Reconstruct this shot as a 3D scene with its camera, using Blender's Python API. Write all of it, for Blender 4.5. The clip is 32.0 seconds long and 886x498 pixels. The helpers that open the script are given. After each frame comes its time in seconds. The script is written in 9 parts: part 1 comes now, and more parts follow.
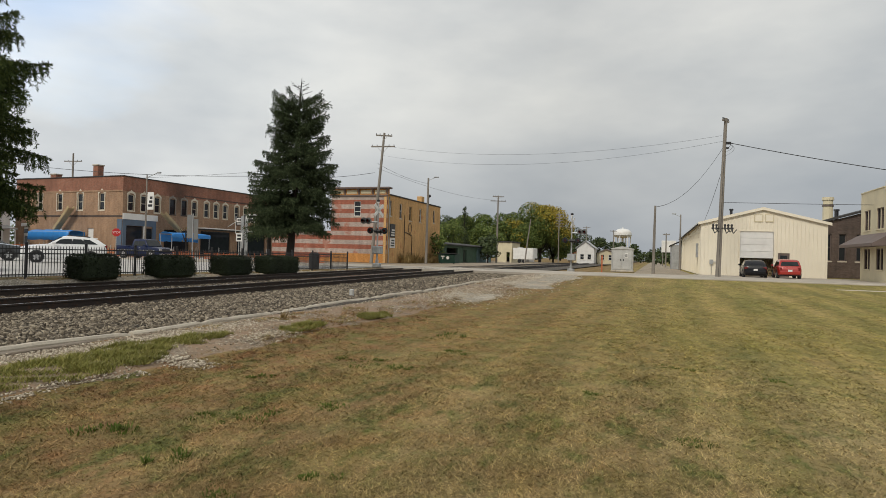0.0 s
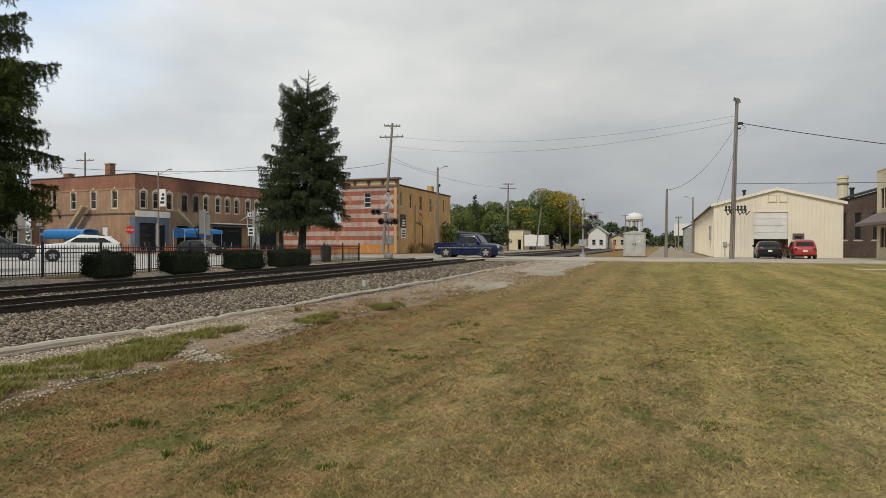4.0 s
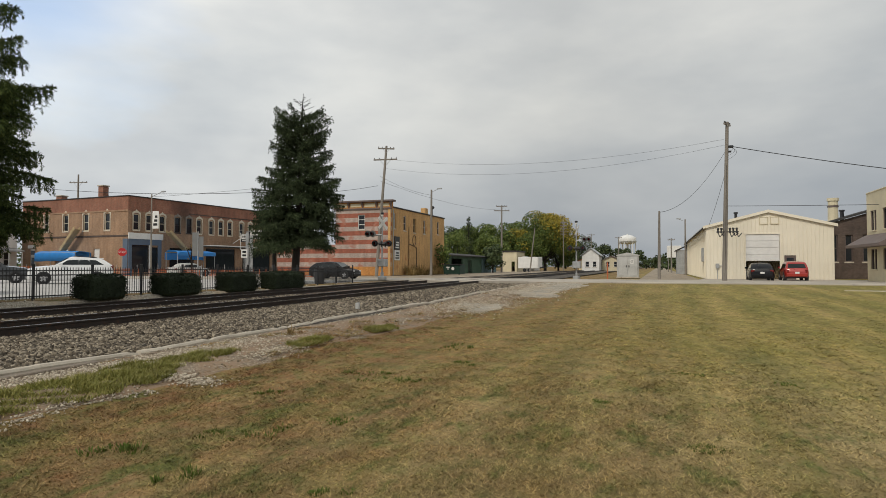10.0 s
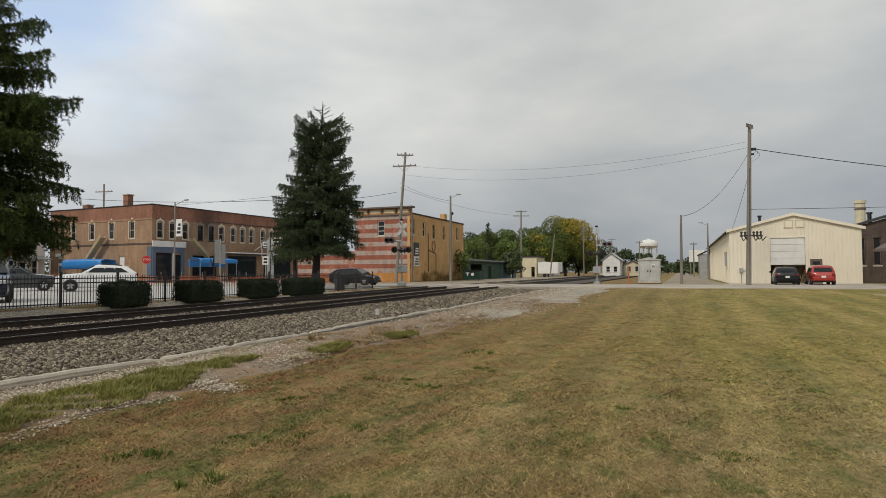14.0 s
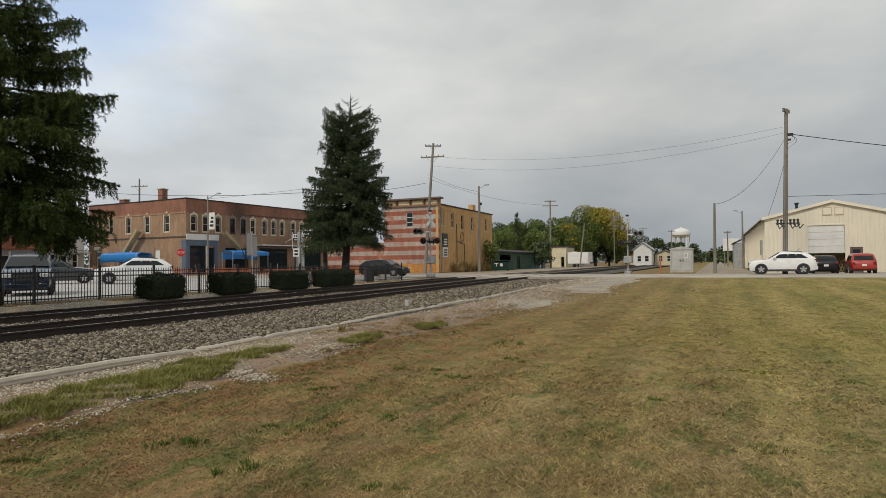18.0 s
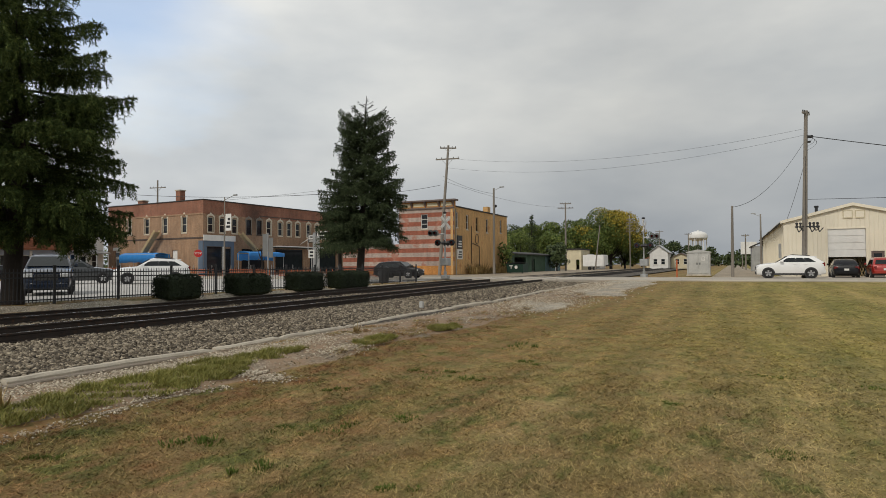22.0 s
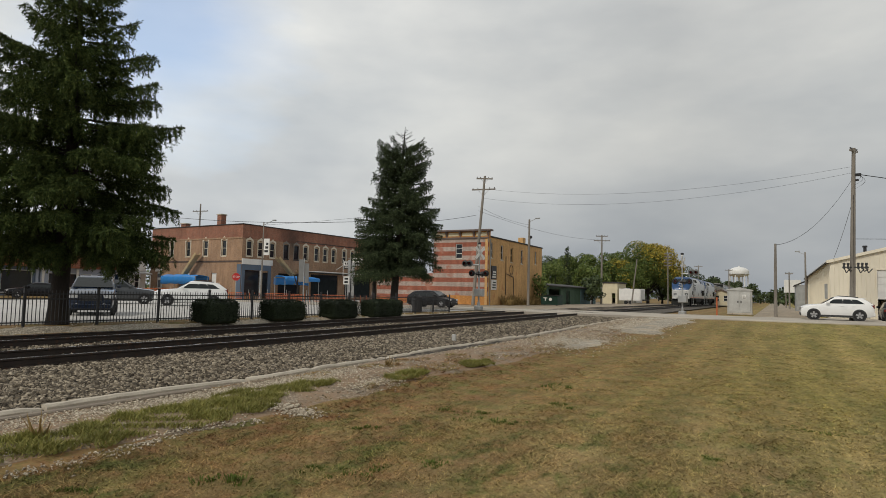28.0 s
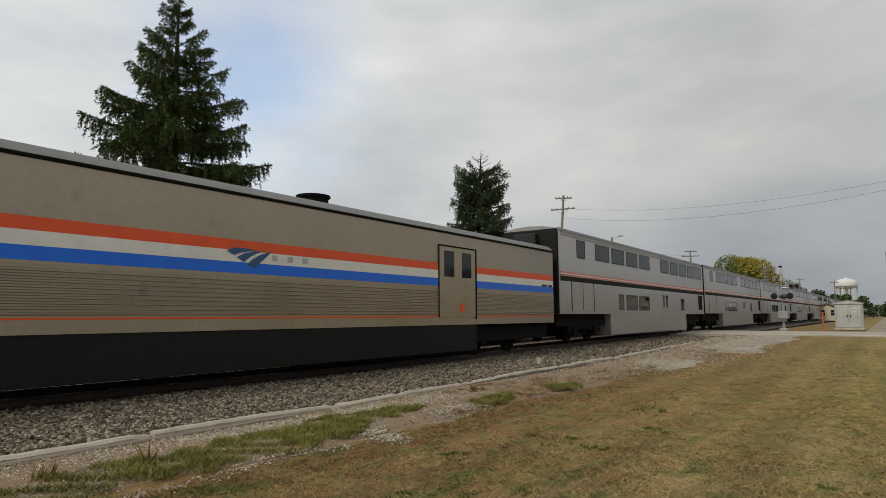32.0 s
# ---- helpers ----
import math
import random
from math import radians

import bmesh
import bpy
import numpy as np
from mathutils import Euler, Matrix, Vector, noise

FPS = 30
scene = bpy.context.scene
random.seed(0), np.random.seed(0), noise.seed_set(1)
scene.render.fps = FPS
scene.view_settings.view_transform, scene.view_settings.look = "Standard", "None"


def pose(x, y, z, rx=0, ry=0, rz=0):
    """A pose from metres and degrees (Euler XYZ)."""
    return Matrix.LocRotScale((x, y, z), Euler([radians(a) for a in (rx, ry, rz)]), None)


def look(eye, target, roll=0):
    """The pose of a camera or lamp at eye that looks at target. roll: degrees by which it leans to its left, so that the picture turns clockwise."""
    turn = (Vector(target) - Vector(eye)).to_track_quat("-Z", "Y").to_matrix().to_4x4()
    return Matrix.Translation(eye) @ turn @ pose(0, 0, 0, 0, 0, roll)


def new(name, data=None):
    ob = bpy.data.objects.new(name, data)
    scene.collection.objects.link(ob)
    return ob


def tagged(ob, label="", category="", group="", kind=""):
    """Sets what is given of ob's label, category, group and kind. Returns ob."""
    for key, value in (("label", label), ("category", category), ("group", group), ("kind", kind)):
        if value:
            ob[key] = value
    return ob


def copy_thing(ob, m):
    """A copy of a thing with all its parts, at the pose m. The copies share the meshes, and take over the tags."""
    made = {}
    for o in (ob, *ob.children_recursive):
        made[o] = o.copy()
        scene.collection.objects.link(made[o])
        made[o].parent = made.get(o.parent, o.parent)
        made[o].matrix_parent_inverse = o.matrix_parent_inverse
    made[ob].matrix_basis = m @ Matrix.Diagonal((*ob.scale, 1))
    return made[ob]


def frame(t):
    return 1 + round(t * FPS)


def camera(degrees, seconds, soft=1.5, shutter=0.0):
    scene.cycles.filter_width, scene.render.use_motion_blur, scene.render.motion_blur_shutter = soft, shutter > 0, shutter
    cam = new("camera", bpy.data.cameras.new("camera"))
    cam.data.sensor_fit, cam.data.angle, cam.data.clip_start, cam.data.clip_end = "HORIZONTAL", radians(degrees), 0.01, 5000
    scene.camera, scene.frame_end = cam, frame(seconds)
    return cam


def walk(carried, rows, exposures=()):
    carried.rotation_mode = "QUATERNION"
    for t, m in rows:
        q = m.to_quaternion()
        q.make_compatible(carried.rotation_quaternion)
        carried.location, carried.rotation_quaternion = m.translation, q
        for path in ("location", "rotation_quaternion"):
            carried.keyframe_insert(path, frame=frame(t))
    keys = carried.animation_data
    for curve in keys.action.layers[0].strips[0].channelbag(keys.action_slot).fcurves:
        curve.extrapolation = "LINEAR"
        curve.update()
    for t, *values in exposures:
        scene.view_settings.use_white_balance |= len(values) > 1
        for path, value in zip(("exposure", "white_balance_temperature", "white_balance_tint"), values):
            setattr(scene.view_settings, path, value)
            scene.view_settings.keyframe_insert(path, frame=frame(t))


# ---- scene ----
cam = camera(71.23, 32.0, soft=0.5, shutter=0.02)
PATH = [
    (0.0, pose(0.000, 0.000, 1.600, 90.574, -1.529, 18.735)),
    (0.5, pose(0.000, 0.000, 1.600, 90.499, -1.342, 18.241)),
    (1.0, pose(0.000, 0.000, 1.600, 90.374, -1.136, 17.785)),
    (1.5, pose(0.000, 0.000, 1.600, 90.040, -0.987, 17.564)),
    (2.0, pose(0.000, 0.000, 1.600, 89.756, -0.795, 17.981)),
    (2.5, pose(0.000, 0.000, 1.600, 89.522, -0.597, 18.256)),
    (3.0, pose(0.000, 0.000, 1.600, 89.398, -0.498, 18.583)),
    (3.5, pose(0.000, 0.000, 1.600, 89.401, -0.291, 19.217)),
    (4.0, pose(0.000, 0.000, 1.600, 89.556, -0.065, 19.775)),
    (4.5, pose(0.000, 0.000, 1.600, 89.731, -0.164, 20.172)),
    (6.5, pose(0.000, 0.000, 1.600, 90.197, -0.285, 19.902)),
    (7.0, pose(0.000, 0.000, 1.600, 90.385, -0.280, 19.780)),
    (7.5, pose(0.000, 0.000, 1.600, 90.611, -0.301, 19.591)),
    (8.0, pose(0.000, 0.000, 1.600, 90.794, -0.186, 19.426)),
    (8.5, pose(0.000, 0.000, 1.600, 91.040, -0.031, 19.304)),
    (9.0, pose(0.000, 0.000, 1.600, 91.237, -0.174, 19.069)),
    (9.5, pose(0.000, 0.000, 1.600, 91.379, -0.068, 19.024)),
    (10.0, pose(0.000, 0.000, 1.600, 91.597, -0.032, 19.200)),
    (10.5, pose(0.000, 0.000, 1.600, 91.898, 0.340, 19.504)),
    (11.0, pose(0.000, 0.000, 1.600, 92.136, -0.296, 20.293)),
    (11.5, pose(0.000, 0.000, 1.600, 92.220, 0.555, 21.225)),
    (12.0, pose(0.000, 0.000, 1.600, 92.207, 0.598, 21.339)),
    (12.5, pose(0.000, 0.000, 1.600, 92.275, 0.233, 21.354)),
    (13.0, pose(0.000, 0.000, 1.600, 92.230, 0.367, 21.267)),
    (13.5, pose(0.000, 0.000, 1.600, 92.109, 0.264, 21.055)),
    (14.0, pose(0.000, 0.000, 1.600, 92.141, 0.277, 21.009)),
    (14.5, pose(0.000, 0.000, 1.600, 92.066, 0.302, 20.964)),
    (16.5, pose(0.000, 0.000, 1.600, 91.723, 0.730, 21.539)),
    (17.0, pose(0.000, 0.000, 1.600, 91.542, 0.711, 22.028)),
    (17.5, pose(0.000, 0.000, 1.600, 91.485, 0.474, 22.740)),
    (18.0, pose(0.000, 0.000, 1.600, 91.311, 0.647, 23.676)),
    (18.5, pose(0.000, 0.000, 1.600, 91.300, 0.632, 24.146)),
    (19.0, pose(0.000, 0.000, 1.600, 91.380, 0.653, 24.424)),
    (19.5, pose(0.000, 0.000, 1.600, 91.502, 0.379, 24.482)),
    (20.0, pose(0.000, 0.000, 1.600, 91.538, 0.458, 24.638)),
    (20.5, pose(0.000, 0.000, 1.600, 91.484, 0.564, 24.849)),
    (21.0, pose(0.000, 0.000, 1.600, 91.490, 0.580, 24.985)),
    (21.5, pose(0.000, 0.000, 1.600, 91.500, 0.344, 25.093)),
    (22.0, pose(0.000, 0.000, 1.600, 91.507, 0.351, 25.020)),
    (22.5, pose(0.000, 0.000, 1.600, 91.685, 0.264, 24.903)),
    (23.0, pose(0.000, 0.000, 1.600, 91.794, 0.280, 24.854)),
    (23.5, pose(-0.010, 0.016, 1.659, 91.577, -0.930, 24.315)),
    (24.0, pose(-0.021, 0.033, 1.719, 93.747, -1.541, 24.007)),
    (24.5, pose(-0.021, 0.033, 1.719, 94.980, -1.017, 23.368)),
    (25.0, pose(-0.021, 0.033, 1.719, 94.791, -0.032, 23.063)),
    (25.5, pose(-0.021, 0.033, 1.719, 94.685, -0.926, 22.606)),
    (27.5, pose(-0.023, 0.018, 1.747, 93.301, -0.989, 22.129)),
    (28.0, pose(-0.023, 0.018, 1.747, 94.101, -1.338, 28.106)),
    (28.5, pose(-0.023, 0.018, 1.747, 96.654, -0.803, 31.443)),
    (29.0, pose(-0.023, 0.018, 1.747, 97.028, -1.015, 31.661)),
    (29.5, pose(-0.023, 0.018, 1.747, 97.049, -1.078, 32.323)),
    (30.0, pose(-0.023, 0.018, 1.747, 96.946, -0.660, 33.208)),
    (30.5, pose(-0.023, 0.018, 1.747, 96.860, -0.106, 34.833)),
    (31.0, pose(-0.023, 0.018, 1.747, 96.728, -0.067, 35.569)),
    (31.5, pose(-0.023, 0.018, 1.747, 96.459, 0.036, 35.611)),
    (32.0, pose(-0.023, 0.018, 1.747, 96.212, 0.261, 35.685)),
]
walk(cam, PATH, exposures=[(0.0, 0.19), (4.0, 0.18), (7.0, 0.17), (13.0, 0.08), (17.0, 0.07), (24.0, 0.04), (28.0, 0.02), (30.5, -0.03), (32.0, -0.03)])

# overcast daylight: sky seen through a cloud layer, and a wide, weak sun
SUN_EL, SUN_AZ = radians(42), radians(192)
world = bpy.data.worlds.new("world")
scene.world = world
world.use_nodes = True
wn, wl = world.node_tree.nodes, world.node_tree.links
wn.clear()
w_out = wn.new("ShaderNodeOutputWorld")
w_bg = wn.new("ShaderNodeBackground")
w_bg.inputs["Strength"].default_value = 0.1
w_sky = wn.new("ShaderNodeTexSky")
w_sky.sky_type, w_sky.sun_disc = "NISHITA", False
w_sky.sun_elevation, w_sky.sun_rotation = SUN_EL, SUN_AZ
w_co = wn.new("ShaderNodeTexCoord")
w_map = wn.new("ShaderNodeMapping")
w_map.inputs["Scale"].default_value = (1.0, 1.0, 2.6)
w_map.inputs["Location"].default_value = (0.35, 0.1, 0.2)
wl.new(w_co.outputs["Generated"], w_map.inputs["Vector"])


def w_noise(scale, detail, rough):
    n = wn.new("ShaderNodeTexNoise")
    n.inputs["Scale"].default_value, n.inputs["Detail"].default_value, n.inputs["Roughness"].default_value = scale, detail, rough
    wl.new(w_map.outputs["Vector"], n.inputs["Vector"])
    return n.outputs["Fac"]


def w_ramp(fac, stops):
    r = wn.new("ShaderNodeValToRGB")
    wl.new(fac, r.inputs["Fac"])
    e = r.color_ramp.elements
    while len(e) < len(stops):
        e.new(0.5)
    for k, (p, c) in enumerate(stops):
        e[k].position, e[k].color = p, (*c, 1)
    return r.outputs["Color"]


def w_mix(kind, fac, a, b):
    m = wn.new("ShaderNodeMix")
    m.data_type, m.blend_type = "RGBA", kind
    if isinstance(fac, float):
        m.inputs[0].default_value = fac
    else:
        wl.new(fac, m.inputs[0])
    wl.new(a, m.inputs[6])
    wl.new(b, m.inputs[7])
    return m.outputs[2]


def w_math(op, a, b, c=0.0):
    m = wn.new("ShaderNodeMath")
    m.operation = op
    for k, v in enumerate((a, b, c)):
        if isinstance(v, float):
            m.inputs[k].default_value = v
        else:
            wl.new(v, m.inputs[k])
    return m.outputs[0]


# cloud tone by height above the horizon, broken by two sizes of billow
w_sep = wn.new("ShaderNodeSeparateXYZ")
wl.new(w_co.outputs["Generated"], w_sep.inputs["Vector"])
w_tone = w_ramp(w_sep.outputs["Z"], [(0.0, (4.1, 4.35, 4.6)), (0.10, (5.0, 5.2, 5.3)), (0.25, (6.65, 6.75, 6.6)), (0.6, (6.95, 7.05, 7.0))])
w_bill = w_ramp(w_noise(2.2, 5.0, 0.5), [(0.34, (0.76, 0.79, 0.83)), (0.64, (1.09, 1.08, 1.06))])
w_bil2 = w_ramp(w_noise(6.0, 4.0, 0.5), [(0.35, (0.95, 0.955, 0.965)), (0.65, (1.03, 1.03, 1.03))])
w_cloud = w_mix("MULTIPLY", 1.0, w_mix("MULTIPLY", 1.0, w_tone, w_bill), w_bil2)
# brighter cloud to the west, heavier to the east
w_side = w_ramp(w_math("MULTIPLY_ADD", w_sep.outputs["X"], 0.5, 0.5), [(0.0, (1.24, 1.24, 1.24)), (0.14, (1.13, 1.13, 1.13)), (0.28, (0.95, 0.95, 0.95)), (0.43, (0.80, 0.80, 0.80)), (0.57, (0.85, 0.85, 0.85)), (1.0, (0.80, 0.80, 0.80))])
w_cloud = w_mix("MULTIPLY", 1.0, w_cloud, w_side)
# one thin place in the cloud where the blue shows
w_dist = wn.new("ShaderNodeVectorMath")
w_dist.operation = "DISTANCE"
wl.new(w_co.outputs["Generated"], w_dist.inputs[0])
w_dist.inputs[1].default_value = (-0.75, 0.555, 0.365)
w_rag = w_math("MULTIPLY_ADD", w_noise(4.0, 4.0, 0.55), 0.22, -0.11)
w_thin = w_math("ADD", w_dist.outputs["Value"], w_rag)
w_gap = w_ramp(w_thin, [(0.03, (0.42, 0.42, 0.42)), (0.21, (1.0, 1.0, 1.0))])
w_bl = wn.new("ShaderNodeMix")
w_bl.data_type = "RGBA"
wl.new(w_gap, w_bl.inputs[0])
w_lit = wn.new("ShaderNodeVectorMath")
w_lit.operation = "SCALE"
w_lit.inputs["Scale"].default_value = 2.3
wl.new(w_sky.outputs["Color"], w_lit.inputs[0])
wl.new(w_lit.outputs[0], w_bl.inputs[6])
wl.new(w_cloud, w_bl.inputs[7])
wl.new(w_bl.outputs[2], w_bg.inputs["Color"])
wl.new(w_bg.outputs["Background"], w_out.inputs["Surface"])
sun_data = bpy.data.lights.new("sun", "SUN")
sun_data.energy, sun_data.angle, sun_data.color = 1.5, radians(12), (1.0, 0.93, 0.82)
sun_lamp = new("sun", sun_data)
sun_dir = Vector((math.sin(SUN_AZ) * math.cos(SUN_EL), math.cos(SUN_AZ) * math.cos(SUN_EL), math.sin(SUN_EL)))
sun_lamp.matrix_world = look(sun_dir * 100, (0, 0, 0))
scene.view_settings.exposure = 0.0

# ---- materials ----
def node_mat(name):
    m = bpy.data.materials.new(name)
    m.use_nodes = True
    n = m.node_tree.nodes
    return m, n, m.node_tree.links, n["Principled BSDF"]


def noise_fac(n, l, co, scale, detail=4.0, rough=0.55):
    t = n.new("ShaderNodeTexNoise")
    t.inputs["Scale"].default_value, t.inputs["Detail"].default_value, t.inputs["Roughness"].default_value = scale, detail, rough
    l.new(co, t.inputs["Vector"])
    return t.outputs["Fac"]


def ramp(n, l, fac, stops):
    r = n.new("ShaderNodeValToRGB")
    l.new(fac, r.inputs["Fac"])
    e = r.color_ramp.elements
    while len(e) < len(stops):
        e.new(0.5)
    for k, (p, c) in enumerate(stops):
        c = (c, c, c) if isinstance(c, (int, float)) else c
        e[k].position, e[k].color = p, (*c[:3], 1)
    return r.outputs["Color"]


def mix(n, l, fac, a, b, kind="MIX"):
    m = n.new("ShaderNodeMix")
    m.data_type, m.blend_type = "RGBA", kind
    for slot, v in ((0, fac), (6, a), (7, b)):
        if isinstance(v, (int, float)):
            m.inputs[slot].default_value = v
        elif isinstance(v, tuple):
            m.inputs[slot].default_value = (*v[:3], 1)
        else:
            l.new(v, m.inputs[slot])
    return m.outputs[2]


def bumped(n, l, b, height, strength, dist=0.02):
    k = n.new("ShaderNodeBump")
    k.inputs["Strength"].default_value, k.inputs["Distance"].default_value = strength, dist
    l.new(height, k.inputs["Height"])
    l.new(k.outputs["Normal"], b.inputs["Normal"])


def coords(n, where="Object"):
    return n.new("ShaderNodeTexCoord").outputs[where]


def scaled(n, l, co, s):
    m = n.new("ShaderNodeMapping")
    m.inputs["Scale"].default_value = s
    l.new(co, m.inputs["Vector"])
    return m.outputs["Vector"]


def mat(name, col, rough=0.7, metal=0.0, var=0.25, scale=1.5, fine=40.0, bump=0.15, stain=None, stain_at=0.62, rand=0.0, coat=0.0, squash=(1, 1, 1)):
    """A surface with stains at one scale, grain at another, and a little relief; rand: spread from piece to piece."""
    m, n, l, b = node_mat(name)
    co = scaled(n, l, coords(n), squash)
    big = noise_fac(n, l, co, scale, 5.0)
    small = noise_fac(n, l, co, fine, 3.0)
    c = mix(n, l, 1.0, (*col,), ramp(n, l, big, [(0.3, 1 - var), (0.7, 1 + var * 0.6)]), "MULTIPLY")
    c = mix(n, l, 1.0, c, ramp(n, l, small, [(0.3, 1 - var * 0.5), (0.7, 1 + var * 0.4)]), "MULTIPLY")
    if stain:
        c = mix(n, l, ramp(n, l, noise_fac(n, l, co, scale * 2.3, 6.0, 0.65), [(stain_at, 0.0), (stain_at + 0.14, 0.8)]), c, tuple(stain))
    if rand:
        info = n.new("ShaderNodeObjectInfo")
        c = mix(n, l, 1.0, c, ramp(n, l, info.outputs["Random"], [(0.0, 1 - rand), (1.0, 1 + rand)]), "MULTIPLY")
    l.new(c, b.inputs["Base Color"])
    l.new(ramp(n, l, big, [(0.25, max(rough - 0.1, 0.03)), (0.75, min(rough + 0.1, 1))]), b.inputs["Roughness"])
    b.inputs["Metallic"].default_value = metal
    if coat:
        b.inputs["Coat Weight"].default_value, b.inputs["Coat Roughness"].default_value = coat, 0.06
    if bump:
        bumped(n, l, b, small, bump)
    return m


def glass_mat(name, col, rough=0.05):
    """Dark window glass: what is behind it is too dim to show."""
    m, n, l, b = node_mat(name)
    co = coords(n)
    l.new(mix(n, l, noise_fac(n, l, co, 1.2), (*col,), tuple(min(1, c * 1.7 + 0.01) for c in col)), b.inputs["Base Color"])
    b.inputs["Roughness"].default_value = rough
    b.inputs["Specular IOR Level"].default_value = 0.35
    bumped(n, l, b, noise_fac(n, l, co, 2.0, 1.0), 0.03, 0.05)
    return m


def glow_mat(name, col, strength):
    m, n, l, b = node_mat(name)
    b.inputs["Base Color"].default_value = (*col, 1)
    b.inputs["Emission Color"].default_value = (*col, 1)
    b.inputs["Emission Strength"].default_value = strength
    b.inputs["Roughness"].default_value = 0.2
    return m


def brick_mat(name, c1, c2, mortar, soot=None, soot_at=0.66, grime=0.25, spot=None):
    m, n, l, b = node_mat(name)
    co = coords(n)
    sep = n.new("ShaderNodeSeparateXYZ")
    l.new(co, sep.inputs["Vector"])
    com = n.new("ShaderNodeCombineXYZ")
    add = n.new("ShaderNodeMath")
    l.new(sep.outputs["X"], add.inputs[0])
    l.new(sep.outputs["Y"], add.inputs[1])
    l.new(add.outputs[0], com.inputs["X"])
    l.new(sep.outputs["Z"], com.inputs["Y"])
    t = n.new("ShaderNodeTexBrick")
    t.inputs["Scale"].default_value = 1.0
    t.inputs["Brick Width"].default_value, t.inputs["Row Height"].default_value = 0.215, 0.075
    t.inputs["Mortar Size"].default_value = 0.006
    for k, c in (("Color1", c1), ("Color2", c2), ("Mortar", mortar)):
        t.inputs[k].default_value = (*c, 1)
    l.new(com.outputs["Vector"], t.inputs["Vector"])
    big = noise_fac(n, l, co, 0.35, 6.0, 0.6)
    c = mix(n, l, 1.0, t.outputs["Color"], ramp(n, l, big, [(0.3, 1 - grime), (0.7, 1 + grime * 0.6)]), "MULTIPLY")
    c = mix(n, l, 1.0, c, ramp(n, l, noise_fac(n, l, scaled(n, l, co, (1, 1, 0.25)), 2.0), [(0.3, 0.82), (0.7, 1.14)]), "MULTIPLY")
    c = mix(n, l, 1.0, c, ramp(n, l, noise_fac(n, l, scaled(n, l, co, (1, 1, 2.5)), 3.5, 5.0, 0.7), [(0.3, 0.78), (0.7, 1.2)]), "MULTIPLY")
    if soot:
        c = mix(n, l, ramp(n, l, noise_fac(n, l, co, 0.7, 4.0), [(soot_at, 0.0), (soot_at + 0.1, 0.85)]), c, tuple(soot))
    if spot:
        dv = n.new("ShaderNodeVectorMath")
        dv.operation = "DISTANCE"
        l.new(scaled(n, l, co, (0, 1, 0.8)), dv.inputs[0])
        dv.inputs[1].default_value = (0, spot[0], spot[1] * 0.8)
        ad = n.new("ShaderNodeMath")
        ad.operation = "MULTIPLY_ADD"
        l.new(noise_fac(n, l, co, 1.3, 5.0, 0.65), ad.inputs[0])
        ad.inputs[1].default_value = 2.6
        l.new(dv.outputs["Value"], ad.inputs[2])
        far = n.new("ShaderNodeMapRange")
        far.inputs["From Min"].default_value, far.inputs["From Max"].default_value = 1.0, 1.3 + spot[2]
        far.inputs["To Min"].default_value, far.inputs["To Max"].default_value = 0.85, 0.0
        l.new(ad.outputs[0], far.inputs["Value"])
        c = mix(n, l, far.outputs["Result"], c, (0.035, 0.026, 0.022))
    l.new(c, b.inputs["Base Color"])
    b.inputs["Roughness"].default_value = 0.9
    bumped(n, l, b, t.outputs["Fac"], -0.4, 0.01)
    return m


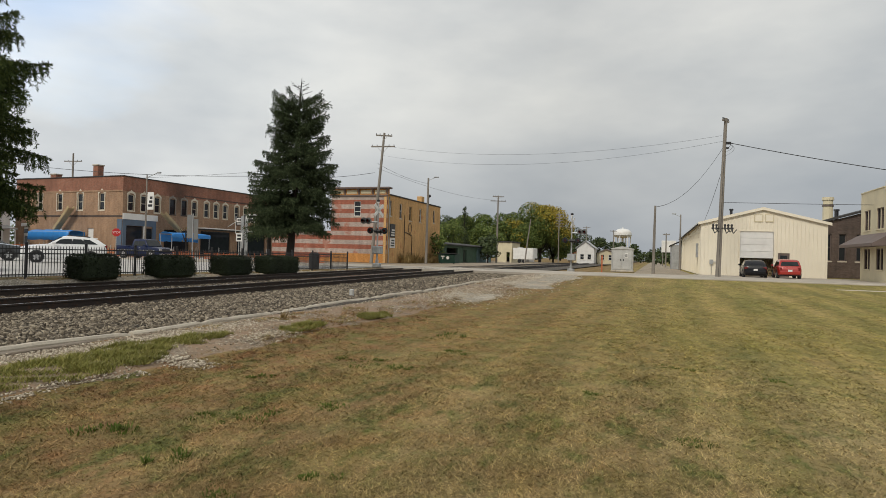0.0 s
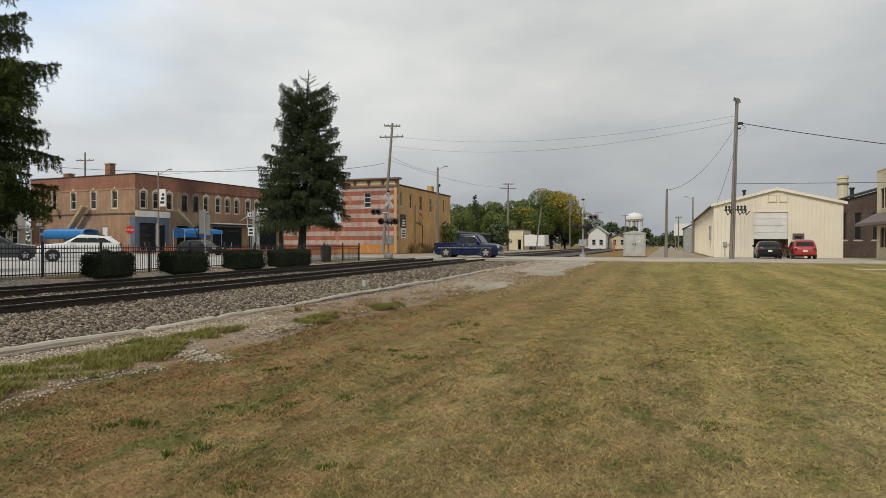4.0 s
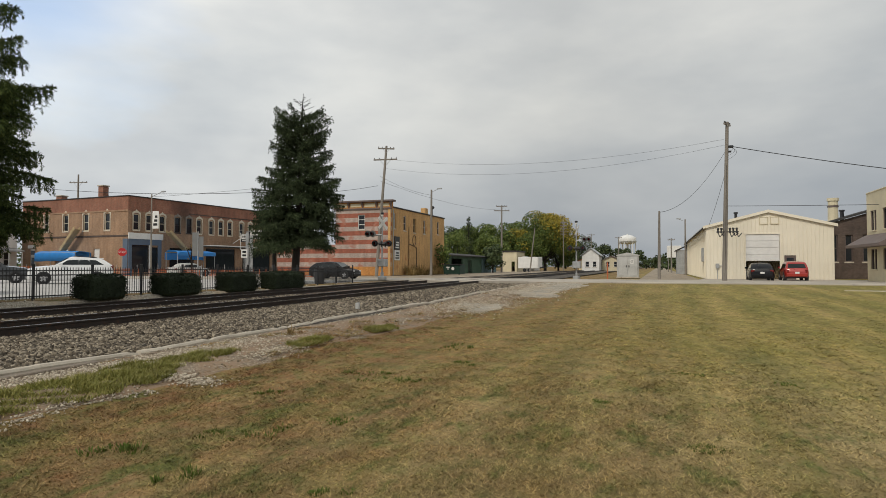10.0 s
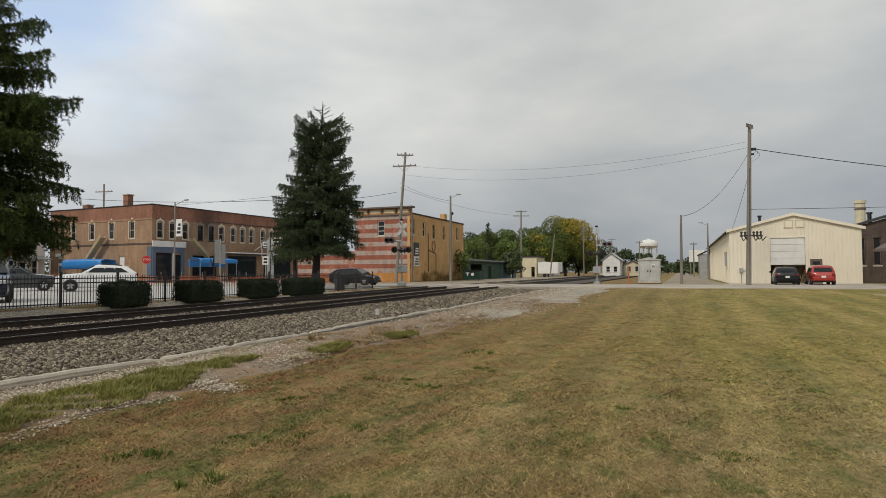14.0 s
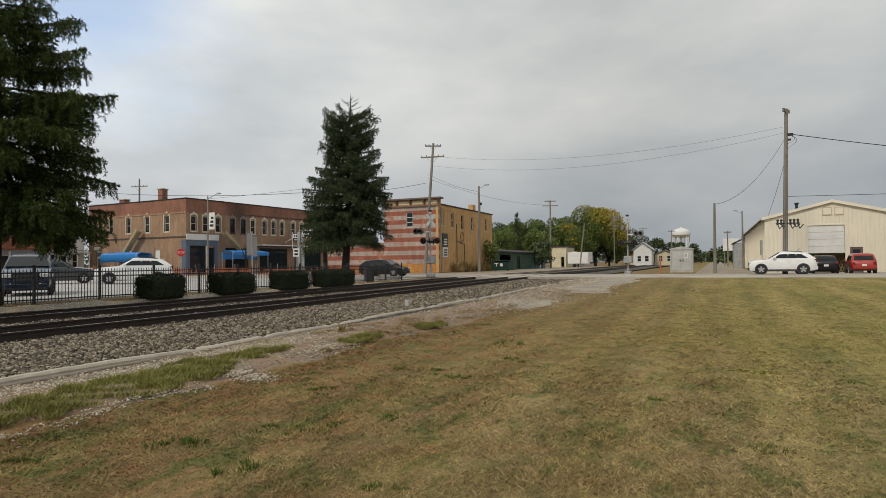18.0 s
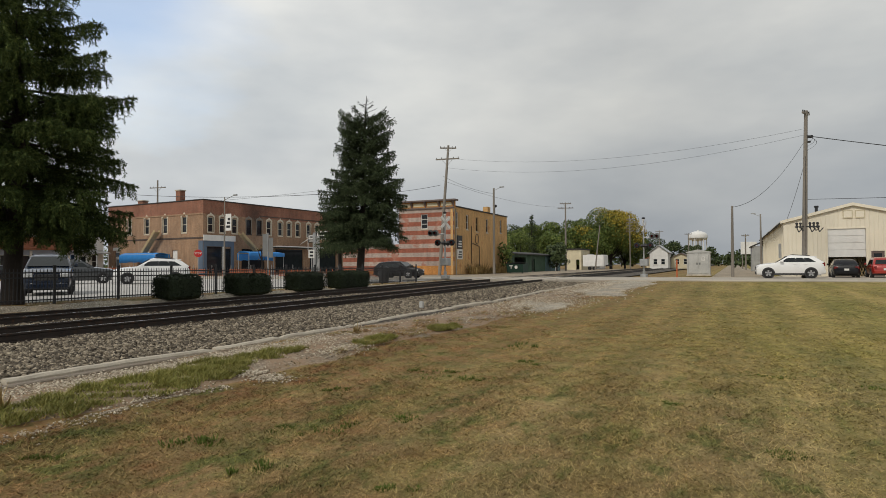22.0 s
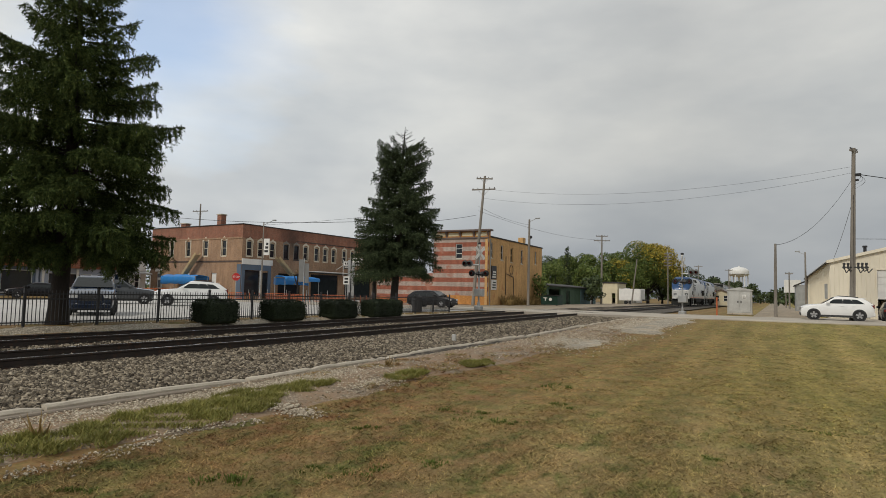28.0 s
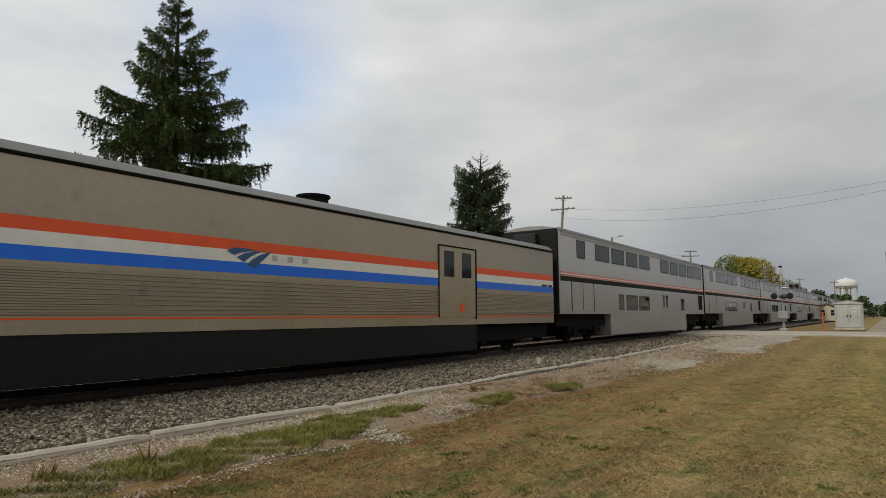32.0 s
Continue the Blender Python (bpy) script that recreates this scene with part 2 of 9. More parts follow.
def lawn_colour(n, l, co):
    """Dry mown lawn: straw and olive, red-brown towards the track, greener away from it."""
    far = scaled(n, l, co, (1, 0.20, 1))
    sep = n.new("ShaderNodeSeparateXYZ")
    l.new(co, sep.inputs["Vector"])

    def spread(axis, size, scale, a, b, lo, hi):
        """A value that changes along one axis, its edge broken by noise."""
        wob = n.new("ShaderNodeMath")
        wob.operation = "MULTIPLY_ADD"
        l.new(noise_fac(n, l, far, scale, 5.0, 0.65), wob.inputs[0])
        wob.inputs[1].default_value = size
        l.new(sep.outputs[axis], wob.inputs[2])
        r = n.new("ShaderNodeMapRange")
        r.inputs["From Min"].default_value, r.inputs["From Max"].default_value = a + size * 0.5, b + size * 0.5
        r.inputs["To Min"].default_value, r.inputs["To Max"].default_value = lo, hi
        l.new(wob.outputs[0], r.inputs["Value"])
        return r.outputs["Result"]
    straw = ramp(n, l, noise_fac(n, l, scaled(n, l, co, (1, 0.22, 1)), 1.1, 6.0, 0.70), [(0.36, (0.195, 0.164, 0.060)), (0.50, (0.290, 0.226, 0.104)), (0.64, (0.370, 0.285, 0.145))])
    olive = ramp(n, l, noise_fac(n, l, far, 0.7, 6.0, 0.72), [(0.38, (0.165, 0.148, 0.034)), (0.52, (0.252, 0.200, 0.056)), (0.66, (0.335, 0.245, 0.088))])
    c = mix(n, l, spread("Y", 7.0, 0.35, 6.0, 13.0, 0.15, 0.9), straw, olive)
    red = ramp(n, l, noise_fac(n, l, co, 1.6, 6.0, 0.7), [(0.38, (0.215, 0.104, 0.048)), (0.52, (0.205, 0.134, 0.054)), (0.64, (0.150, 0.130, 0.042))])
    c = mix(n, l, spread("X", 6.0, 0.45, -5.6, 1.8, 0.9, 0.0), c, red)
    # green tufts, large and small, and bare thatch between them
    near = n.new("ShaderNodeMapRange")
    near.inputs["From Min"].default_value, near.inputs["From Max"].default_value = 5.0, 15.0
    near.inputs["To Min"].default_value, near.inputs["To Max"].default_value = 1.0, 0.3
    l.new(sep.outputs["Y"], near.inputs["Value"])
    thick = n.new("ShaderNodeMath")
    thick.operation = "MULTIPLY"
    l.new(ramp(n, l, noise_fac(n, l, scaled(n, l, co, (1, 0.5, 1)), 2.2, 6.0, 0.72), [(0.51, 0.0), (0.63, 0.8)]), thick.inputs[0])
    l.new(near.outputs["Result"], thick.inputs[1])
    c = mix(n, l, thick.outputs[0], c, (0.094, 0.114, 0.028))
    c = mix(n, l, ramp(n, l, noise_fac(n, l, co, 6.5, 5.0, 0.7), [(0.55, 0.0), (0.68, 0.6)]), c, (0.088, 0.100, 0.028))
    c = mix(n, l, 1.0, c, ramp(n, l, noise_fac(n, l, scaled(n, l, co, (1, 0.4, 1)), 5.0, 5.0, 0.7), [(0.32, 0.76), (0.68, 1.28)]), "MULTIPLY")
    # faint mower lanes
    w = n.new("ShaderNodeTexWave")
    w.inputs["Scale"].default_value, w.inputs["Distortion"].default_value, w.inputs["Detail"].default_value = 0.22, 0.8, 2.0
    l.new(co, w.inputs["Vector"])
    return mix(n, l, 1.0, c, ramp(n, l, w.outputs["Fac"], [(0.0, 0.91), (1.0, 1.10)]), "MULTIPLY")


def lawn_mat(name, blades):
    m, n, l, b = node_mat(name)
    geo = n.new("ShaderNodeNewGeometry")
    co = geo.outputs["Position"]
    c = lawn_colour(n, l, co)
    if blades:
        c = mix(n, l, 1.0, c, ramp(n, l, geo.outputs["Random Per Island"], [(0.0, 0.60), (0.6, 1.10), (1.0, 2.0)]), "MULTIPLY")
    else:
        c = mix(n, l, 1.0, c, ramp(n, l, noise_fac(n, l, co, 22.0, 6.0, 0.7), [(0.3, 0.82), (0.5, 1.0), (0.7, 1.15)]), "MULTIPLY")
        bumped(n, l, b, noise_fac(n, l, co, 30.0, 6.0, 0.7), 0.3, 0.02)
    l.new(c, b.inputs["Base Color"])
    b.inputs["Roughness"].default_value = 0.85
    b.inputs["Specular IOR Level"].default_value = 0.2
    return m


def gravel_mat(name, cols, scale, relief=0.6, dirt=None, dirt_at=0.46):
    m, n, l, b = node_mat(name)
    co = n.new("ShaderNodeNewGeometry").outputs["Position"]
    v = n.new("ShaderNodeTexVoronoi")
    v.inputs["Scale"].default_value = scale
    l.new(co, v.inputs["Vector"])
    sep = n.new("ShaderNodeSeparateColor")
    l.new(v.outputs["Color"], sep.inputs["Color"])
    c = ramp(n, l, sep.outputs["Red"], [(0.0, cols[0]), (0.5, cols[1]), (1.0, cols[2])])
    # shade in the gaps between stones, put into the colour at the cell edges
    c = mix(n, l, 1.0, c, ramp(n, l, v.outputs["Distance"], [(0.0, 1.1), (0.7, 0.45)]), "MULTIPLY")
    c = mix(n, l, 1.0, c, ramp(n, l, noise_fac(n, l, co, 0.8, 6.0, 0.7), [(0.3, 0.62), (0.7, 1.2)]), "MULTIPLY")
    if dirt:
        c = mix(n, l, ramp(n, l, noise_fac(n, l, co, 1.1, 5.0, 0.65), [(dirt_at, 0.0), (dirt_at + 0.14, 0.9)]), c, dirt)
    l.new(c, b.inputs["Base Color"])
    b.inputs["Roughness"].default_value = 0.9
    bumped(n, l, b, v.outputs["Distance"], -relief, 0.03)
    return m


def leaf_mat(name, cols, gloss=0.6, shine=0.25):
    m, n, l, b = node_mat(name)
    geo = n.new("ShaderNodeNewGeometry")
    c = ramp(n, l, geo.outputs["Random Per Island"], [(0.0, cols[0]), (0.55, cols[1]), (1.0, cols[2])])
    c = mix(n, l, 1.0, c, ramp(n, l, noise_fac(n, l, geo.outputs["Position"], 0.6, 3.0), [(0.3, 0.7), (0.7, 1.25)]), "MULTIPLY")
    l.new(c, b.inputs["Base Color"])
    b.inputs["Roughness"].default_value = gloss
    b.inputs["Specular IOR Level"].default_value = shine
    return m


def stone_mat(name, cols):
    m, n, l, b = node_mat(name)
    geo = n.new("ShaderNodeNewGeometry")
    c = ramp(n, l, geo.outputs["Random Per Island"], [(0.0, cols[0]), (0.5, cols[1]), (1.0, cols[2])])
    c = mix(n, l, 1.0, c, ramp(n, l, noise_fac(n, l, geo.outputs["Position"], 40.0), [(0.3, 0.75), (0.7, 1.2)]), "MULTIPLY")
    l.new(c, b.inputs["Base Color"])
    b.inputs["Roughness"].default_value = 0.9
    return m


M_LAWN = lawn_mat("lawn", False)
M_BLADE = lawn_mat("lawn_blade", True)
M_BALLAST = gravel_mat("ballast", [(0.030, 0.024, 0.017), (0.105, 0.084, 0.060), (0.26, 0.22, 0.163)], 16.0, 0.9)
M_STONE = stone_mat("ballast_stone", [(0.034, 0.026, 0.017), (0.135, 0.108, 0.075), (0.40, 0.34, 0.25)])
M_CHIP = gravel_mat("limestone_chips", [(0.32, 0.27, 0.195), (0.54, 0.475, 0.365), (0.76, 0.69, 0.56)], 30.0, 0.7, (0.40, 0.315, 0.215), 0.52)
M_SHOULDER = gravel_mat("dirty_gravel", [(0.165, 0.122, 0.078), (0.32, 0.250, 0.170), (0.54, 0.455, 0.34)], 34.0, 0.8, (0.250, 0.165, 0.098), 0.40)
M_CHIPSTONE = stone_mat("limestone_chip", [(0.18, 0.142, 0.098), (0.40, 0.34, 0.255), (0.64, 0.57, 0.45)])
M_DIRT = mat("gravel_dirt", (0.32, 0.265, 0.195), 0.95, var=0.35, scale=0.7, fine=26, bump=0.6, stain=(0.16, 0.13, 0.09), stain_at=0.56)
M_ROAD = mat("pale_asphalt", (0.42, 0.375, 0.31), 0.92, var=0.22, scale=0.35, fine=30, bump=0.3, stain=(0.16, 0.15, 0.14), stain_at=0.6)
M_LOT = mat("car_park_asphalt", (0.46, 0.445, 0.42), 0.9, var=0.16, scale=0.4, fine=30, bump=0.25, stain=(0.30, 0.285, 0.265))
M_CONC = mat("old_concrete", (0.50, 0.445, 0.36), 0.9, var=0.22, scale=1.6, fine=30, bump=0.5, stain=(0.22, 0.19, 0.15), stain_at=0.58)
M_STEEL = mat("rail_steel", (0.045, 0.034, 0.028), 0.6, 0.5, var=0.35, scale=3, fine=50, bump=0.2, stain=(0.10, 0.045, 0.022), stain_at=0.55)
M_HEAD = mat("polished_rail_head", (0.72, 0.71, 0.70), 0.22, 1.0, var=0.15, scale=4, fine=60, bump=0.05)
M_TIE = mat("creosote_timber", (0.085, 0.062, 0.048), 0.9, var=0.4, scale=3, fine=35, bump=0.7, stain=(0.16, 0.075, 0.035), stain_at=0.5, rand=0.3)
M_SIGNBACK = mat("weathered_sign_back", (0.20, 0.20, 0.195), 0.6, 0.2, var=0.15, scale=2, fine=30, bump=0.03)
M_WOOD = mat("weathered_pole_timber", (0.24, 0.215, 0.185), 0.9, var=0.35, scale=1.2, fine=18, bump=0.6, squash=(3, 3, 0.25))
M_PLANK = mat("grey_plank", (0.24, 0.20, 0.155), 0.9, var=0.35, scale=3, fine=30, bump=0.6, squash=(4, 0.3, 1))
M_NEWWOOD = mat("new_lumber", (0.46, 0.35, 0.19), 0.75, var=0.2, scale=2, fine=20, bump=0.2)
M_BLACK = mat("black_paint", (0.016, 0.016, 0.018), 0.45, var=0.3, scale=3, fine=40, bump=0.05)
M_WHITE = mat("white_paint", (0.74, 0.73, 0.70), 0.55, var=0.1, scale=1.5, fine=30, bump=0.06, stain=(0.50, 0.47, 0.42), stain_at=0.66)
M_TRIM = mat("cream_window_paint", (0.62, 0.555, 0.44), 0.6, var=0.12, scale=1.5, fine=30, bump=0.06, stain=(0.42, 0.36, 0.27), stain_at=0.6)
M_GALV = mat("galvanised_steel", (0.42, 0.43, 0.43), 0.5, 0.6, var=0.2, scale=2, fine=30, bump=0.05)
M_ALU = mat("painted_aluminium", (0.52, 0.52, 0.50), 0.5, 0.25, var=0.15, scale=1.5, fine=20, bump=0.05, stain=(0.36, 0.33, 0.29))
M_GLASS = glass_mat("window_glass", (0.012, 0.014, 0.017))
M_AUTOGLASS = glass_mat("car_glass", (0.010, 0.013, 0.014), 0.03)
M_RUBBER = mat("tyre_rubber", (0.018, 0.018, 0.019), 0.85, var=0.3, scale=6, fine=60, bump=0.2)
M_CHROME = mat("bright_metal", (0.55, 0.55, 0.56), 0.25, 0.9, var=0.12, scale=5, fine=60, bump=0.02)
M_ALLOY = mat("alloy_wheel", (0.46, 0.46, 0.47), 0.4, 0.6, var=0.15, scale=6, fine=60, bump=0.03)
M_REDLAMP = mat("red_lens", (0.17, 0.010, 0.009), 0.2, var=0.15, scale=8, fine=60, bump=0.02, coat=0.6)
M_LENS = mat("clear_lens", (0.62, 0.63, 0.64), 0.15, 0.2, var=0.15, scale=8, fine=60, bump=0.02, coat=0.7)
M_PLASTIC = mat("dark_plastic", (0.035, 0.035, 0.037), 0.65, var=0.2, scale=5, fine=60, bump=0.1)
M_SHEDMETAL = mat("cream_sheet_metal", (0.80, 0.735, 0.595), 0.55, var=0.06, scale=0.5, fine=14, bump=0.04, stain=(0.52, 0.44, 0.30), stain_at=0.72)
M_CREAM = mat("cream_stucco", (0.62, 0.55, 0.38), 0.8, var=0.12, scale=0.8, fine=25, bump=0.2, stain=(0.42, 0.36, 0.25), stain_at=0.68)
M_BRICK_BROWN = brick_mat("brown_brick", (0.315, 0.190, 0.112), (0.385, 0.235, 0.140), (0.34, 0.26, 0.19), grime=0.25)
M_BRICK_RED = brick_mat("red_brick", (0.27, 0.108, 0.066), (0.33, 0.138, 0.085), (0.28, 0.2, 0.15), soot=(0.06, 0.035, 0.028), soot_at=0.68)
M_BRICK_SMOKED = brick_mat("smoke_stained_red_brick", (0.27, 0.108, 0.066), (0.33, 0.138, 0.085), (0.28, 0.2, 0.15), grime=0.3, spot=(8.4, 8.0, 2.6))
M_BRICK_BROWN2 = brick_mat("smoke_stained_brown_brick", (0.285, 0.172, 0.102), (0.35, 0.213, 0.128), (0.32, 0.245, 0.18), grime=0.3, spot=(8.4, 7.4, 2.0))
M_BRICK_DARK = brick_mat("dark_brick", (0.075, 0.05, 0.042), (0.11, 0.075, 0.06), (0.14, 0.12, 0.10), grime=0.4)
M_BRICK_STRIPE = brick_mat("painted_red_brick", (0.31, 0.092, 0.055), (0.36, 0.115, 0.07), (0.26, 0.13, 0.09), soot=(0.42, 0.25, 0.19), soot_at=0.62)
M_BRICK_PALE = brick_mat("worn_white_paint_on_brick", (0.42, 0.34, 0.295), (0.47, 0.385, 0.335), (0.37, 0.27, 0.23), soot=(0.36, 0.15, 0.10), soot_at=0.56)
M_BRICK_ORANGE = brick_mat("yellow_painted_brick", (0.58, 0.35, 0.145), (0.64, 0.39, 0.165), (0.44, 0.25, 0.10), soot=(0.42, 0.17, 0.07), soot_at=0.62, grime=0.15)
M_BRICK_FOOT = brick_mat("orange_painted_footing", (0.55, 0.25, 0.07), (0.58, 0.27, 0.08), (0.45, 0.2, 0.06))
M_DARKROOF = mat("tar_roof", (0.045, 0.043, 0.042), 0.9, var=0.3, scale=1, fine=20, bump=0.3)
M_TARP = mat("blue_tarpaulin", (0.04, 0.27, 0.72), 0.5, var=0.15, scale=1.2, fine=12, bump=0.4)
M_STOREBLUE = mat("slate_blue_paint", (0.10, 0.14, 0.20), 0.6, var=0.15, scale=1, fine=20, bump=0.08)
M_SKYBLUE = mat("bright_blue_fascia", (0.06, 0.22, 0.42), 0.6, var=0.12, scale=1, fine=20, bump=0.08)
M_PALEBLUE = mat("pale_blue_siding", (0.34, 0.38, 0.47), 0.7, var=0.12, scale=1, fine=20, bump=0.1)
M_SHINGLE = mat("rust_shingle", (0.30, 0.115, 0.06), 0.9, var=0.35, scale=2, fine=14, bump=0.7, squash=(1, 1, 4), rand=0.2)
M_BROWNAWN = mat("brown_awning_metal", (0.135, 0.10, 0.09), 0.6, var=0.15, scale=1, fine=20, bump=0.08)
M_GREENPAINT = mat("faded_green_boards", (0.055, 0.105, 0.065), 0.8, var=0.35, scale=1.2, fine=20, bump=0.3, stain=(0.14, 0.13, 0.09))
M_TEAL = mat("faded_teal_boards", (0.10, 0.17, 0.18), 0.8, var=0.3, scale=1.2, fine=20, bump=0.3)
M_DUMPSTER = mat("dark_green_steel", (0.012, 0.045, 0.032), 0.55, var=0.25, scale=2, fine=20, bump=0.1)
M_ORANGE = mat("orange_plastic", (0.50, 0.13, 0.045), 0.6, var=0.2, scale=2, fine=25, bump=0.1)
M_STOP = mat("stop_red", (0.50, 0.025, 0.022), 0.4, var=0.08, scale=3, fine=30, bump=0.02)
M_BARK = mat("spruce_bark", (0.030, 0.023, 0.018), 0.95, var=0.4, scale=2, fine=16, bump=0.8, squash=(2, 2, 0.5))
M_SPRUCE = leaf_mat("spruce_needles", [(0.030, 0.048, 0.016), (0.056, 0.082, 0.024), (0.110, 0.135, 0.038)], 0.8, 0.1)
M_SPRUCE2 = leaf_mat("blue_spruce_needles", [(0.030, 0.044, 0.022), (0.054, 0.074, 0.036), (0.105, 0.13, 0.062)], 0.8, 0.1)
M_LEAF = leaf_mat("green_leaves", [(0.055, 0.085, 0.020), (0.105, 0.150, 0.034), (0.19, 0.22, 0.055)])
M_LEAFDARK = leaf_mat("dark_green_leaves", [(0.032, 0.050, 0.020), (0.060, 0.086, 0.032), (0.105, 0.13, 0.052)])
M_LEAFGOLD = leaf_mat("golden_leaves", [(0.15, 0.125, 0.02), (0.33, 0.25, 0.028), (0.47, 0.36, 0.045)])
M_LEAFDRY = leaf_mat("dry_weeds", [(0.16, 0.11, 0.045), (0.28, 0.19, 0.075), (0.40, 0.30, 0.13)])
M_HEDGE = leaf_mat("clipped_yew", [(0.012, 0.018, 0.009), (0.020, 0.030, 0.013), (0.038, 0.052, 0.022)])
M_WEED = leaf_mat("lush_weeds", [(0.060, 0.090, 0.018), (0.100, 0.140, 0.030), (0.16, 0.195, 0.050)], 0.8, 0.1)
M_LONGGRASS = leaf_mat("yellow_green_grass", [(0.115, 0.125, 0.026), (0.195, 0.190, 0.044), (0.31, 0.27, 0.085)])
M_LOCOGREY = mat("silver_grey_paint", (0.50, 0.50, 0.485), 0.38, 0.15, var=0.07, scale=0.8, fine=14, bump=0.02, stain=(0.40, 0.385, 0.36), stain_at=0.66)
M_LOCOBLUE = mat("loco_blue_paint", (0.022, 0.085, 0.23), 0.35, 0.1, var=0.1, scale=0.8, fine=14, bump=0.02, coat=0.3)
M_NAVY = mat("navy_marking", (0.014, 0.020, 0.055), 0.45, var=0.1, scale=2, fine=20, bump=0.02)
M_REDLINE = mat("red_stripe", (0.86, 0.10, 0.018), 0.45, var=0.08, scale=2, fine=20, bump=0.02)
M_BLUELINE = mat("blue_stripe", (0.006, 0.165, 0.84), 0.45, var=0.08, scale=2, fine=20, bump=0.02)
M_WHITELINE = mat("white_stripe", (0.84, 0.82, 0.77), 0.45, var=0.08, scale=2, fine=20, bump=0.02)
M_STAINLESS = mat("stainless_steel", (0.40, 0.345, 0.265), 0.38, 0.8, var=0.10, scale=0.6, fine=10, bump=0.03, stain=(0.24, 0.215, 0.18), stain_at=0.62)
M_SUPER = mat("brushed_stainless", (0.40, 0.385, 0.375), 0.42, 0.55, var=0.08, scale=0.6, fine=10, bump=0.03, stain=(0.32, 0.30, 0.28), stain_at=0.66)
M_UNDER = mat("grimy_underframe", (0.010, 0.009, 0.008), 0.9, 0.0, var=0.4, scale=2, fine=20, bump=0.3, stain=(0.030, 0.024, 0.018))
M_GRILLE = mat("dull_black_grille", (0.006, 0.006, 0.006), 0.9, var=0.3, scale=3, fine=40, bump=0.05)
M_SLAT = mat("dull_olive_slat", (0.028, 0.027, 0.021), 0.85, var=0.3, scale=3, fine=40, bump=0.05)
M_SKIRT = mat("dark_skirt", (0.016, 0.017, 0.015), 0.75, 0.0, var=0.25, scale=1, fine=16, bump=0.1, stain=(0.030, 0.026, 0.020))
for m, shine in ((M_GRILLE, 0.05), (M_SLAT, 0.1), (M_SKIRT, 0.2), (M_UNDER, 0.15)):
    m.node_tree.nodes["Principled BSDF"].inputs["Specular IOR Level"].default_value = shine
M_CARWHITE = mat("white_car_paint", (0.80, 0.80, 0.79), 0.3, var=0.05, scale=1, fine=20, bump=0.0, coat=0.8)
M_CARBLUE = mat("dark_blue_car_paint", (0.006, 0.014, 0.055), 0.3, 0.0, var=0.12, scale=1, fine=20, bump=0.0, coat=0.3)
M_CARBLACK = mat("black_car_paint", (0.007, 0.007, 0.009), 0.3, 0.0, var=0.12, scale=1, fine=20, bump=0.0, coat=0.25)
M_CARGREY = mat("grey_car_paint", (0.075, 0.08, 0.085), 0.35, 0.4, var=0.12, scale=1, fine=20, bump=0.0, coat=0.7)
M_CARGREEN = mat("grey_green_car_paint", (0.085, 0.095, 0.085), 0.35, 0.4, var=0.12, scale=1, fine=20, bump=0.0, coat=0.7)
M_CARSTEEL = mat("steel_blue_car_paint", (0.010, 0.018, 0.038), 0.3, 0.1, var=0.12, scale=1, fine=20, bump=0.0, coat=0.8)
M_CARRED = mat("red_car_paint", (0.36, 0.022, 0.014), 0.3, 0.1, var=0.08, scale=1, fine=20, bump=0.0, coat=0.8)
for m in (M_CARBLACK, M_CARBLUE, M_CARSTEEL, M_CARGREY):
    m.node_tree.nodes["Principled BSDF"].inputs["Specular IOR Level"].default_value = 0.22
M_LAMP = glow_mat("lit_headlamp", (1.0, 0.93, 0.8), 0.5)
M_REDGLOW = glow_mat("lit_red_lamp", (1.0, 0.05, 0.03), 3.0)

